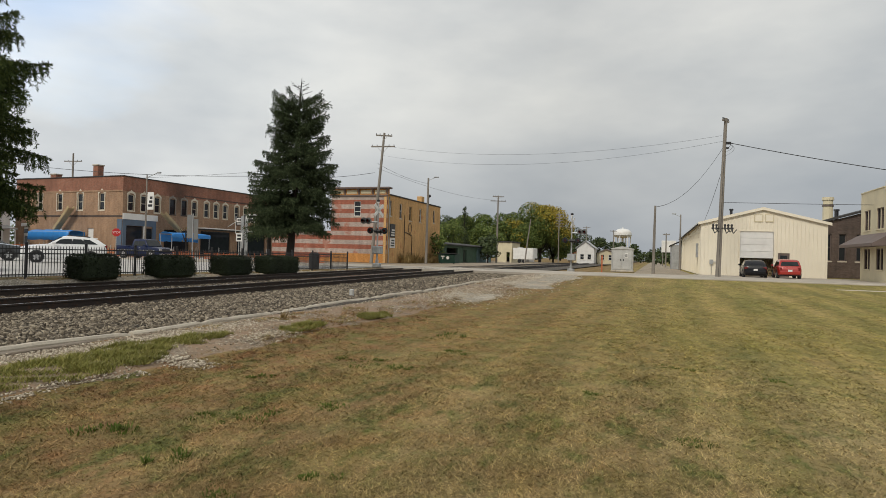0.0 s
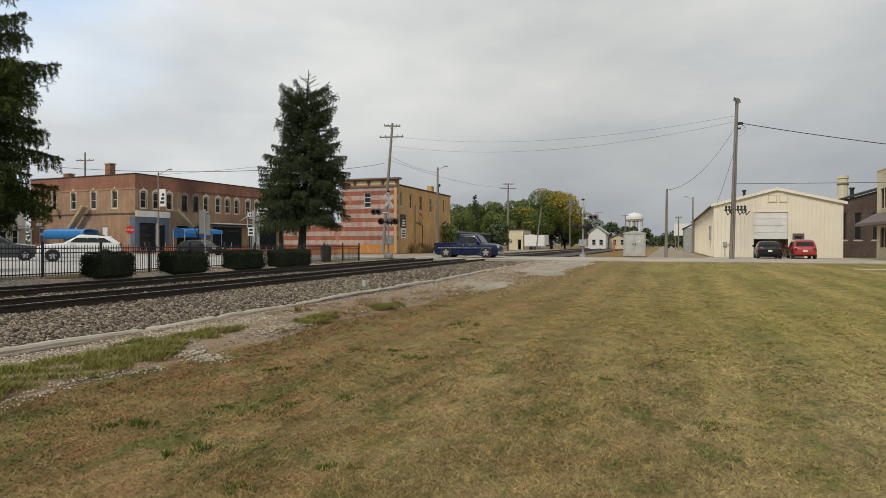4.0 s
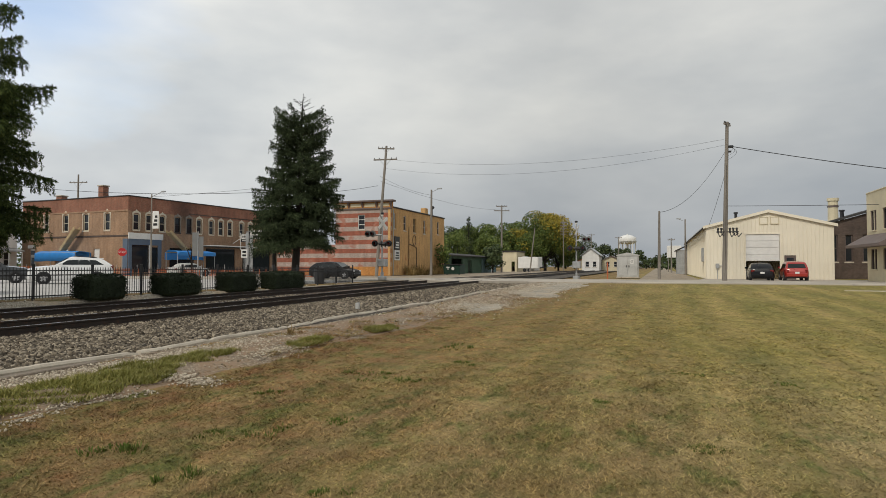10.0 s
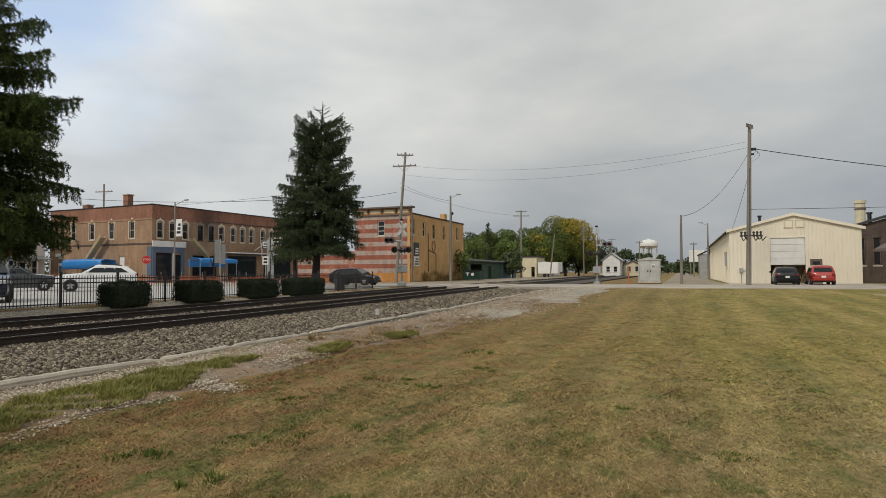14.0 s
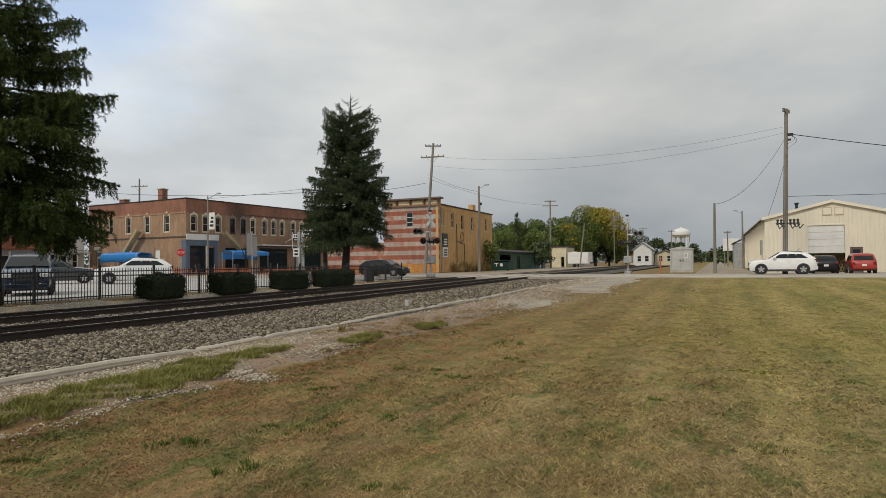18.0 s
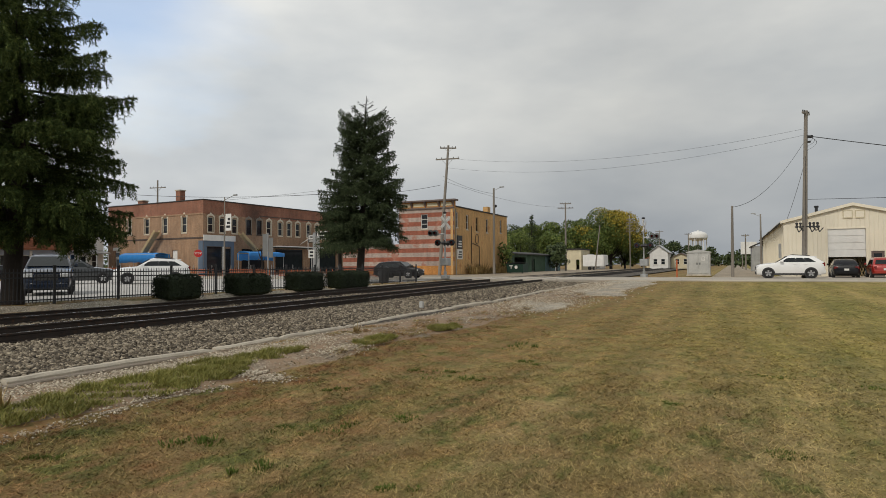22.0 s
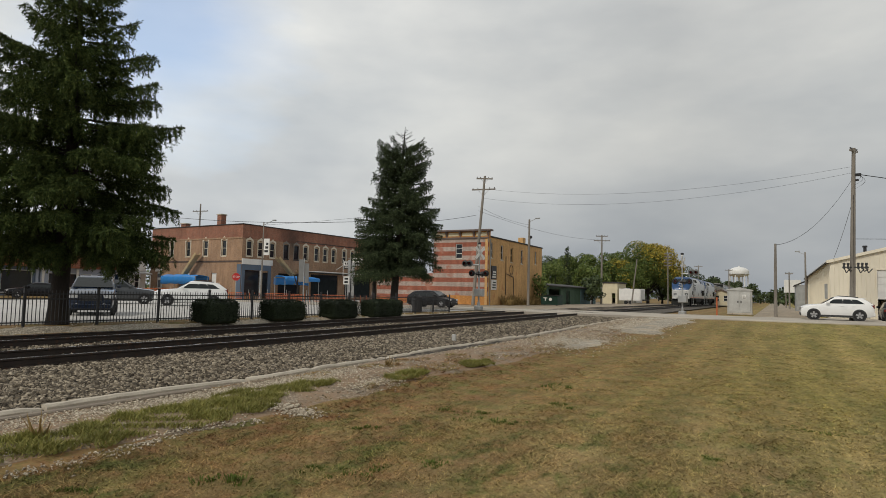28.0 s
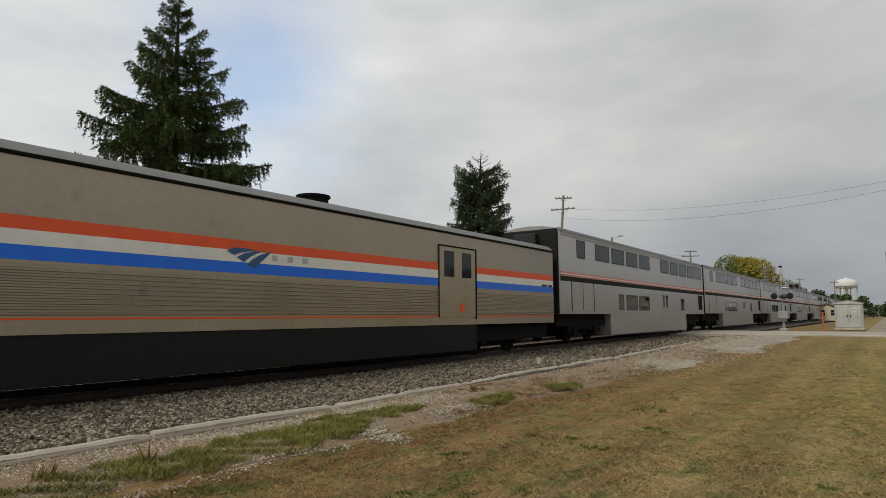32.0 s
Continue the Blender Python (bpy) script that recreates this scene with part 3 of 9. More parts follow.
# ---- mesh helpers ----
class MB:
    """Collects vertices and faces, with a material index a face."""

    def __init__(self):
        self.v, self.f, self.m = [], [], []

    def add(self, verts, faces, m=0):
        k = len(self.v)
        self.v += [tuple(p) for p in verts]
        self.f += [tuple(k + i for i in f) for f in faces]
        self.m += [m] * len(faces)
        return self

    def box(self, x0, x1, y0, y1, z0, z1, m=0):
        return self.add([(x, y, z) for z in (z0, z1) for y in (y0, y1) for x in (x0, x1)],
                        [(0, 2, 3, 1), (4, 5, 7, 6), (0, 1, 5, 4), (1, 3, 7, 5), (3, 2, 6, 7), (2, 0, 4, 6)], m)

    def cbox(self, x0, x1, y0, y1, z0, z1, c=0.02, m=0):
        """A box with its edges cut off."""
        pts, X, Y, Z = [], (x0, x1), (y0, y1), (z0, z1)
        ids = {}
        for i in (0, 1):
            for j in (0, 1):
                for k in (0, 1):
                    sx, sy, sz = (1, -1)[i] * c, (1, -1)[j] * c, (1, -1)[k] * c
                    for a, p in enumerate(((X[i], Y[j] + sy, Z[k] + sz), (X[i] + sx, Y[j], Z[k] + sz), (X[i] + sx, Y[j] + sy, Z[k]))):
                        ids[i, j, k, a] = len(pts)
                        pts.append(p)
        F = []
        for s in (0, 1):
            q = [(0, 0), (0, 1), (1, 1), (1, 0)]
            F.append(tuple(ids[s, a, b, 0] for a, b in q))
            F.append(tuple(ids[a, s, b, 1] for a, b in q))
            F.append(tuple(ids[a, b, s, 2] for a, b in q))
            for u in (0, 1):
                F.append((ids[s, u, 0, 0], ids[s, u, 1, 0], ids[s, u, 1, 1], ids[s, u, 0, 1]))
                F.append((ids[s, 0, u, 0], ids[s, 1, u, 0], ids[s, 1, u, 2], ids[s, 0, u, 2]))
                F.append((ids[0, s, u, 1], ids[1, s, u, 1], ids[1, s, u, 2], ids[0, s, u, 2]))
                for w in (0, 1):
                    F.append((ids[s, u, w, 0], ids[s, u, w, 1], ids[s, u, w, 2]))
        return self.add(pts, F, m)

    def tube(self, p0, p1, r0, r1=None, n=8, m=0, caps=True):
        r1 = r0 if r1 is None else r1
        a, b = Vector(p0), Vector(p1)
        q = (b - a).to_track_quat("Z", "Y")
        ring = lambda c, r: [c + q @ Vector((r * math.cos(2 * math.pi * i / n), r * math.sin(2 * math.pi * i / n), 0)) for i in range(n)]
        faces = [(i, (i + 1) % n, n + (i + 1) % n, n + i) for i in range(n)]
        if caps:
            faces += [tuple(range(n - 1, -1, -1)), tuple(range(n, 2 * n))]
        return self.add(ring(a, r0) + ring(b, r1), faces, m)

    def prism(self, pts, axis, a, b, m=0):
        """A polygon in the plane across the axis, drawn out from a to b. pts hold the two other coordinates in x, y, z order."""
        def at(p, w):
            return {"x": (w, p[0], p[1]), "y": (p[0], w, p[1]), "z": (p[0], p[1], w)}[axis]
        n = len(pts)
        return self.add([at(p, a) for p in pts] + [at(p, b) for p in pts],
                        [tuple(range(n)), tuple(range(2 * n - 1, n - 1, -1))] + [(i, n + i, n + (i + 1) % n, (i + 1) % n) for i in range(n)], m)

    def loft(self, rings, m=0, caps=True, closed=True):
        n = len(rings[0])
        faces = []
        for k in range(len(rings) - 1):
            for i in range(n if closed else n - 1):
                j = (i + 1) % n
                faces.append((k * n + i, k * n + j, (k + 1) * n + j, (k + 1) * n + i))
        if caps and closed:
            faces += [tuple(range(n - 1, -1, -1)), tuple((len(rings) - 1) * n + i for i in range(n))]
        return self.add([p for r in rings for p in r], faces, m)

    def ball(self, c, r, n=8, k=5, m=0, s=(1, 1, 1)):
        rings = []
        for a in range(1, k):
            th = math.pi * a / k
            rings.append([(c[0] + s[0] * r * math.sin(th) * math.cos(2 * math.pi * i / n), c[1] + s[1] * r * math.sin(th) * math.sin(2 * math.pi * i / n), c[2] - s[2] * r * math.cos(th)) for i in range(n)])
        return self.loft(rings, m)

    def moved(self, mtx):
        self.v = [tuple(mtx @ Vector(p)) for p in self.v]
        return self

    def join(self, other, mtx=None, m=None):
        vs = other.v if mtx is None else [tuple(mtx @ Vector(p)) for p in other.v]
        k = len(self.v)
        self.v += vs
        self.f += [tuple(k + i for i in f) for f in other.f]
        self.m += other.m if m is None else [m] * len(other.f)
        return self

    def mesh(self, name, mats, smooth=False, recalc=True):
        me = bpy.data.meshes.new(name)
        me.from_pydata(self.v, [], self.f)
        for q in mats if isinstance(mats, (list, tuple)) else [mats]:
            me.materials.append(q)
        me.polygons.foreach_set("material_index", self.m)
        if recalc:
            bm = bmesh.new()
            bm.from_mesh(me)
            bmesh.ops.recalc_face_normals(bm, faces=bm.faces)
            bm.to_mesh(me)
            bm.free()
        if smooth:
            me.shade_smooth()
            me.set_sharp_from_angle(angle=radians(38))
        me.update()
        return me


def part(name, mb, mats, parent=None, label="", smooth=False, at=None):
    """One mesh object under a thing or a part; mb may be a mesh that is shared."""
    ob = new(name, mb if isinstance(mb, bpy.types.Mesh) else mb.mesh(name, mats, smooth))
    if parent is not None:
        ob.parent = parent
    if at is not None:
        ob.matrix_basis = at
    if label:
        tagged(ob, label)
    return ob


def thing(name, label, category, at=None, group="", kind=""):
    ob = new(name)
    ob.empty_display_size = 0.2
    if at is not None:
        ob.matrix_basis = at
    return tagged(ob, label, category, group, kind)


def raw_mesh(name, verts, faces, mats, smooth=False, mat_index=None):
    """A mesh from arrays, for large amounts of small pieces; faces all with the same number of corners."""
    verts, faces = np.asarray(verts, np.float32).reshape(-1, 3), np.asarray(faces, np.int32)
    me = bpy.data.meshes.new(name)
    me.vertices.add(len(verts))
    me.vertices.foreach_set("co", verts.ravel())
    nf, k = faces.shape
    me.loops.add(nf * k)
    me.loops.foreach_set("vertex_index", faces.ravel())
    me.polygons.add(nf)
    me.polygons.foreach_set("loop_start", np.arange(0, nf * k, k, dtype=np.int32))
    for q in mats if isinstance(mats, (list, tuple)) else [mats]:
        me.materials.append(q)
    if mat_index is not None:
        me.polygons.foreach_set("material_index", np.asarray(mat_index, np.int32))
    me.update(calc_edges=True)
    me.validate()
    if smooth:
        me.shade_smooth()
    return me


def smooth_step(a, b, v):
    t = np.clip((np.asarray(v, float) - a) / (b - a), 0, 1)
    return t * t * (3 - 2 * t)


def ground_z(x, y):
    """Height of the land: low lawn round the viewer, a slope up to the street, the flat ground beyond the tracks."""
    x, y = np.asarray(x, float), np.asarray(y, float)
    lawn = 0.42 * smooth_step(18, 43, y)
    bank = 0.10 * smooth_step(-5.2, -7.4, x) * (1 - smooth_step(20, 40, y))
    west = smooth_step(-8.3, -9.4, x) * (1 - smooth_step(48, 60, y))
    rise = smooth_step(-19.0, -20.0, x)
    base = (lawn + bank) * (1 - west) + 0.42 * rise * west
    return base + 0.02 * np.sin(x * 0.9 + 1.3) * np.sin(y * 0.7) * (1 - smooth_step(30, 42, y)) * (1 - west)


def gz(x, y):
    return float(ground_z(x, y))


def wire(name, pts, r, material, label, category="wire", sag=0.0, n=14):
    """A hanging wire between two points."""
    mb = MB()
    a, b = Vector(pts[0]), Vector(pts[1])
    line = [a.lerp(b, i / n) - Vector((0, 0, sag * 4 * (i / n) * (1 - i / n))) for i in range(n + 1)]
    side = (b - a).cross(Vector((0, 0, 1))).normalized() * r
    lift = Vector((0, 0, r))
    mb.loft([[tuple(p + lift), tuple(p + side), tuple(p - lift), tuple(p - side)] for p in line])
    return tagged(part(name, mb, material), label, category, "overhead wires")


def letters(name, text, size, material, parent, mtx, depth=0.004, label="", bold=0.0, slant=0.0):
    """Raised lettering, as a mesh."""
    cu = bpy.data.curves.new(name, "FONT")
    cu.offset, cu.shear = bold, slant
    cu.body, cu.size, cu.extrude, cu.align_x, cu.align_y = text, size, depth, "CENTER", "CENTER"
    tmp = new(name + "_curve", cu)
    me = bpy.data.meshes.new_from_object(tmp.evaluated_get(bpy.context.evaluated_depsgraph_get()))
    bpy.data.objects.remove(tmp)
    bpy.data.curves.remove(cu)
    me.materials.clear()
    me.materials.append(material)
    ob = new(name, me)
    ob.parent = parent
    ob.matrix_basis = mtx
    if label:
        tagged(ob, label)
    return ob

# ---- ground ----
def grid_sheet(name, xs, ys, zfun, material, label, category, flip=False):
    X, Y = np.meshgrid(xs, ys)
    V = np.stack([X, Y, zfun(X, Y)], -1).reshape(-1, 3)
    nx, ny = len(xs), len(ys)
    i = (np.arange(ny - 1)[:, None] * nx + np.arange(nx - 1)).ravel()
    F = np.stack([i, i + 1, i + nx + 1, i + nx], 1)
    return tagged(new(name, raw_mesh(name, V, F, material, True)), label, category, kind="structure")


def axis_steps(*spans):
    out = []
    for a, b, s in spans:
        out += list(np.arange(a, b, s))
    return np.array(out + [spans[-1][1]])


GX = axis_steps((-1600, -200, 200), (-200, -40, 10), (-40, -12, 2), (-12, -4, 0.25), (-4, 20, 1.0), (20, 60, 5), (60, 200, 20), (200, 1600, 200))
GY = axis_steps((-300, -40, 40), (-40, -6, 4), (-6, 46, 0.6), (46, 120, 6), (120, 400, 40), (400, 3000, 200))
grid_sheet("ground", GX, GY, lambda x, y: ground_z(x, y) - 0.20 * smooth_step(-8.45, -8.8, x) * (1 - smooth_step(-19.0, -19.6, x)), M_LAWN,
           "dry mown lawn with straw, brown and green patches", "lawn")

# track bed: a long, nearly level bed of broken stone under two tracks
RAIL_Z, TRACK_A, TRACK_B = 0.33, -13.5, -17.6


def climb_z(y):
    """The line climbs gently towards the crossing and beyond."""
    return 0.20 * smooth_step(10, 48, y) + 0.12 * smooth_step(48, 150, y)


def bed_z(x, y):
    x, y = np.asarray(x, float), np.asarray(y, float)
    lip = 0.05 + 0.075 * smooth_step(-8.25, -8.5, x)
    return lip + climb_z(y) + 0.012 * smooth_step(-10.5, -12.0, x) + 0.016 * np.sin(x * 7.1 + y * 1.7) * np.sin(y * 5.3)


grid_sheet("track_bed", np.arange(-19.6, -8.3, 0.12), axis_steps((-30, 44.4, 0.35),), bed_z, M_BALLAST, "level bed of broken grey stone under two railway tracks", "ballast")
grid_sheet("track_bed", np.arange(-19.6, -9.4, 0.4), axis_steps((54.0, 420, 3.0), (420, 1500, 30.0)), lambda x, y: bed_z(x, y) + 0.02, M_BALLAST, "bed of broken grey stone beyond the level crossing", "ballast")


def ragged_strip(name, x0, x1, ya, yb, material, label, category, lift=0.02, wob=0.5, seed=1, step=0.3):
    """A strip of loose material whose edges wander."""
    ys = np.arange(ya, yb + step, step)
    edge = lambda k: np.array([noise.noise(Vector((k * 7.3, y * 0.45, seed))) + 0.5 * noise.noise(Vector((k * 3.1, y * 1.7, seed + 4))) for y in ys])
    a, b = x0 + wob * edge(1), x1 + wob * edge(2)
    n = 9
    X = a[:, None] + (b - a)[:, None] * np.linspace(0, 1, n)
    Y = np.repeat(ys[:, None], n, 1)
    prof = np.sin(np.linspace(0, math.pi, n)) ** 0.35
    ends = np.clip(np.minimum(Y - ya, yb - Y) / 1.6, 0, 1)
    Z = ground_z(X, Y) + (lift + 0.012) * prof * ends - 0.012
    i = (np.arange(len(ys) - 1)[:, None] * n + np.arange(n - 1)).ravel()
    F = np.stack([i, i + 1, i + n + 1, i + n], 1)
    return tagged(new(name, raw_mesh(name, np.stack([X, Y, Z], -1).reshape(-1, 3), F, material, True)), label, category, kind="structure")


ragged_strip("gravel_shoulder", -8.35, -6.05, -10, 44, M_SHOULDER, "strip of dirt and loose limestone chips beside the kerb", "gravel", 0.035, 0.3, 3)
ragged_strip("gravel_apron", -7.6, -5.3, 19.5, 25, M_CHIP, "pale gravel apron spreading into the lawn", "gravel", 0.045, 0.7, 5)
ragged_strip("gravel_apron", -8.0, -4.2, 28, 45, M_CHIP, "pale gravel beside the level crossing", "gravel", 0.045, 0.9, 15)
ragged_strip("far_shoulder", -19.9, -19.15, -12, 44, M_CHIP, "pale dirt and gravel beyond the tracks", "gravel", 0.06, 0.25, 21)


def slab(name, x0, x1, y0, y1, top, material, label, category, thick=0.4):
    mb = MB().cbox(x0, x1, y0, y1, top - thick, top, 0.03)
    return tagged(part(name, mb, material), label, category, kind="structure")


# the cross street with a plank and asphalt level crossing
ROAD_Z = 0.50
slab("road", -9.0, 60, 44.6, 54.2, ROAD_Z, M_ROAD, "pale worn asphalt street up to the level crossing", "street")
slab("road", -110, -21.0, 44.6, 54.2, ROAD_Z, M_ROAD, "pale worn asphalt street beyond the tracks", "street")
TOP = RAIL_Z + 0.188
crossing = tagged(new("level_crossing"), "asphalt and timber panels between the rails of the level crossing", "level crossing", kind="structure")
for a, b in ((-11.6, -12.66), (-12.83, -14.17), (-14.34, -15.6), (-15.6, -16.76), (-16.93, -18.27), (-18.44, -19.4)):
    part("panel", MB().cbox(b, a - 0.01, 44.4, 54.4, 0.0, TOP, 0.012), M_ROAD, crossing)
part("ramp", MB().prism([(-11.59, 0.0), (-11.59, TOP), (-9.01, ROAD_Z), (-9.01, 0.0)], "y", 44.5, 54.3), M_ROAD, crossing)
part("ramp", MB().prism([(-20.99, 0.0), (-20.99, ROAD_Z), (-19.41, TOP), (-19.41, 0.0)], "y", 44.5, 54.3), M_ROAD, crossing)
slab("side_road", -1.6, 3.4, 54.2, 420, ROAD_Z - 0.03, M_DIRT, "pale gravel lane running away beside the metal shed", "lane")
slab("shed_apron", 3.4, 60, 54.2, 60.0, ROAD_Z - 0.02, M_ROAD, "worn asphalt forecourt of the metal shed", "forecourt")
slab("parking_lot", -58, -21.6, -30, 44.6, 0.44, M_LOT, "grey asphalt car park behind the iron fence", "car park")
slab("street_west", -62, -46, 54.2, 120, 0.46, M_LOT, "grey street between the brick buildings", "street")
slab("yard", -46, -16.6, 54.2, 160, 0.47, M_DIRT, "dirt yard beside the yellow brick building", "yard")
slab("path", 9.0, 40, 36.5, 37.9, 0.36, M_CONC, "concrete walk across the lawn", "path", 0.3)
for k in range(14):
    part("bay_line", MB().box(-44, -39, -8 + k * 2.9, -7.9 + k * 2.9, 0.40, 0.445), M_WHITE, bpy.data.objects["parking_lot"])

# kerb: worn concrete lengths, each slightly out of line
kerb = tagged(new("kerb"), "worn pale concrete kerb between ballast and gravel", "kerb", kind="structure")
rng = random.Random(4)
y = -9.0
while y < 40:
    ln = rng.uniform(2.2, 4.2)
    w, h, off = rng.uniform(0.11, 0.13), rng.uniform(0.155, 0.18), rng.uniform(-0.03, 0.03)
    n = 15
    rings = []
    for i in range(n):
        yy = y + ln * i / (n - 1) - (rng.uniform(0.01, 0.05) if i == n - 1 else 0)
        chip = 0.03 if rng.random() < 0.12 else 0.0
        x = -8.38 + 0.09 * math.sin(yy * 0.42 - 2.2) - 0.006 * yy + off + rng.uniform(-0.006, 0.006)
        z = h - chip + 0.012 * math.sin(yy * 1.3) + rng.uniform(-0.006, 0.006) + max(0.42 * float(smooth_step(18, 43, yy)) * 0.55, float(climb_z(yy)) + 0.02 * float(smooth_step(10, 20, yy)))
        rings.append([(x - w / 2, yy, -0.05), (x + w / 2, yy, -0.05), (x + w / 2 + rng.uniform(-0.01, 0.01), yy, z - 0.035 - chip), (x + w / 4, yy, z), (x - w / 3, yy, z + 0.004), (x - w / 2, yy, z - 0.03)])
    part("kerb_stone", MB().loft(rings), M_CONC, kerb)
    y += ln
# the old timbers lying against it
for (xa, xb, ya, yb, top, a) in ((-8.17, -8.05, -1.5, 7.3, 0.15, 0.3), (-7.95, -7.88, -2.4, 4.6, 0.10, -0.4)):
    t = thing("timber", "old grey railway timber lying half buried beside the kerb", "timber", pose(0, 0, 0, 0, 0, a))
    part("beam", MB().cbox(xa, xb, ya, yb, 0.0, top, 0.015), M_PLANK, t)

# rails and ties
def rail_mesh(name, y0, y1):
    prof = [(-0.076, 0), (0.076, 0), (0.076, 0.012), (0.012, 0.03), (0.009, 0.125), (0.037, 0.138), (0.037, 0.168), (0.028, 0.176), (-0.028, 0.176), (-0.037, 0.168), (-0.037, 0.138), (-0.009, 0.125), (-0.012, 0.03), (-0.076, 0.012)]
    steps = [y0, *range(8, 52, 4), *range(60, 160, 20), 460, y1]
    mb = MB().loft([[(x, y, z + float(climb_z(y))) for x, z in prof] for y in steps])
    mb.m = [1 if (f[0] % 14) in (7, 8) and len(f) == 4 else 0 for f in mb.f]
    return mb.mesh(name, [M_STEEL, M_HEAD])


rails = rail_mesh("rail", -90, 1500)
tie_me = MB().cbox(-1.3, 1.3, -0.115, 0.115, -0.17, 0.0, 0.012).mesh("tie", M_TIE)
plate_me = MB().box(-0.13, 0.13, -0.09, 0.09, 0.0, 0.014).mesh("tie_plate", M_STEEL)
for tx in (TRACK_A, TRACK_B):
    tr = tagged(new("railway_track"), "steel rails on dark creosoted timber ties", "railway track", kind="structure")
    for s in (-1, 1):
        part("rail", rails, None, tr, at=pose(tx + s * 0.755, 0, RAIL_Z - 0.176))
    far = MB()
    one = MB().box(-1.3, 1.3, -0.115, 0.115, -0.17, 0)
    for k in range(400):
        yy = -8 + k * 0.52
        jx, ja = rng.uniform(-0.06, 0.06), rng.uniform(-1.5, 1.5)
        if 44.2 < yy < 54.6:
            continue
        if yy < 44:
            part("tie", tie_me, None, tr, at=pose(tx + jx, yy, RAIL_Z - 0.186 + float(climb_z(yy)), 0, 0, ja))
            if tx == TRACK_A:
                part("tie_plate", plate_me, None, tr, at=pose(tx + 0.755, yy, RAIL_Z - 0.187 + float(climb_z(yy))))
        else:
            far.join(one, pose(tx + jx, yy, RAIL_Z - 0.186 + float(climb_z(yy)), 0, 0, ja))
    tagged(part("far_ties", far, M_TIE, tr), kind="stuff")

# ---- buildings ----
def window_unit(parent, w, h, mtx, frame=M_WHITE, hood=None, sill=True, panes=2, depth=0.16, glass=M_GLASS):
    """A sash window set in the wall plane: local x across, z up, y out of the wall towards -y. Origin at the middle of the sill."""
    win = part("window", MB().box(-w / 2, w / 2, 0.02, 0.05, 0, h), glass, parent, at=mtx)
    fr, t = MB(), 0.07
    fr.box(-w / 2, -w / 2 + t, -0.03, 0.04, 0, h).box(w / 2 - t, w / 2, -0.03, 0.04, 0, h)
    fr.box(-w / 2 + t, w / 2 - t, -0.03, 0.04, 0, t).box(-w / 2 + t, w / 2 - t, -0.03, 0.04, h - t, h)
    for k in range(1, panes):
        z = h * k / panes
        fr.box(-w / 2 + t, w / 2 - t, -0.015, 0.03, z - 0.03, z + 0.03)
    part("window_frame", fr, frame, win)
    if sill:
        part("window_sill", MB().cbox(-w / 2 - 0.09, w / 2 + 0.09, -depth, 0.05, -0.13, -0.01, 0.012), frame if hood else M_CONC, win)
    if hood:
        # one cast surround: foot, jamb, arch over the head with a raised crown, jamb, foot
        n, T = 9, 0.17
        head = [(-w / 2 + w * i / (n - 1), h - 0.02 + 0.17 * math.sin(math.pi * i / (n - 1)) ** 0.7) for i in range(n)]
        rim = [(-w / 2 - T + (w + 2 * T) * i / (n - 1), h + 0.10 + 0.30 * math.sin(math.pi * i / (n - 1)) ** 0.7 + (0.16 if i == n // 2 else 0)) for i in range(n)]
        inner = [(-w / 2, -0.01), (-w / 2, h - 0.55)] + head + [(w / 2, h - 0.55), (w / 2, -0.01)]
        outer = [(-w / 2 - 0.11, -0.01), (-w / 2 - 0.11, h - 0.5)] + rim + [(w / 2 + 0.11, h - 0.5), (w / 2 + 0.11, -0.01)]
        hb = MB().loft([[(p[0], -0.15, p[1]), (q[0], -0.15, q[1]), (q[0], -0.10, q[1]), (p[0], -0.10, p[1])] for p, q in zip(inner, outer)])
        part("window_hood", hb, hood, win)
    return win


def wall_with_holes(x0, x1, z0, z1, holes, thick, m=0, bands=None):
    """A wall in local x and z, its face at y=0, one connected shell with openings (x0, x1, z0, z1); bands: heights at which the paint changes, with a material index for each."""
    xs = sorted({x0, x1, *[v for h in holes for v in h[:2]]})
    zs = sorted({z0, z1, *[v for h in holes for v in h[2:4]], *([v for v, _ in bands] if bands else [])})
    solid = {}
    for i in range(len(xs) - 1):
        for k in range(len(zs) - 1):
            cx, cz = (xs[i] + xs[i + 1]) / 2, (zs[k] + zs[k + 1]) / 2
            solid[i, k] = not any(h[0] < cx < h[1] and h[2] < cz < h[3] for h in holes)
    mb, ids = MB(), {}

    def vid(i, k, s):
        if (i, k, s) not in ids:
            ids[i, k, s] = len(mb.v)
            mb.v.append((xs[i], thick * s, zs[k]))
        return ids[i, k, s]

    def face(q, mi):
        mb.f.append(q)
        mb.m.append(mi)
    for (i, k), ok in solid.items():
        if not ok:
            continue
        mi = m
        if bands:
            mi = [c for v, c in bands if v <= (zs[k] + zs[k + 1]) / 2][-1]
        q = ((i, k), (i + 1, k), (i + 1, k + 1), (i, k + 1))
        face(tuple(vid(*p, 0) for p in q), mi)
        face(tuple(vid(*p, 1) for p in reversed(q)), mi)
        for (di, dk), (p, r) in (((0, -1), (q[0], q[1])), ((1, 0), (q[1], q[2])), ((0, 1), (q[2], q[3])), ((-1, 0), (q[3], q[0]))):
            if not solid.get((i + di, k + dk), False):
                face((vid(*p, 0), vid(*p, 1), vid(*r, 1), vid(*r, 0)), mi)
    return mb


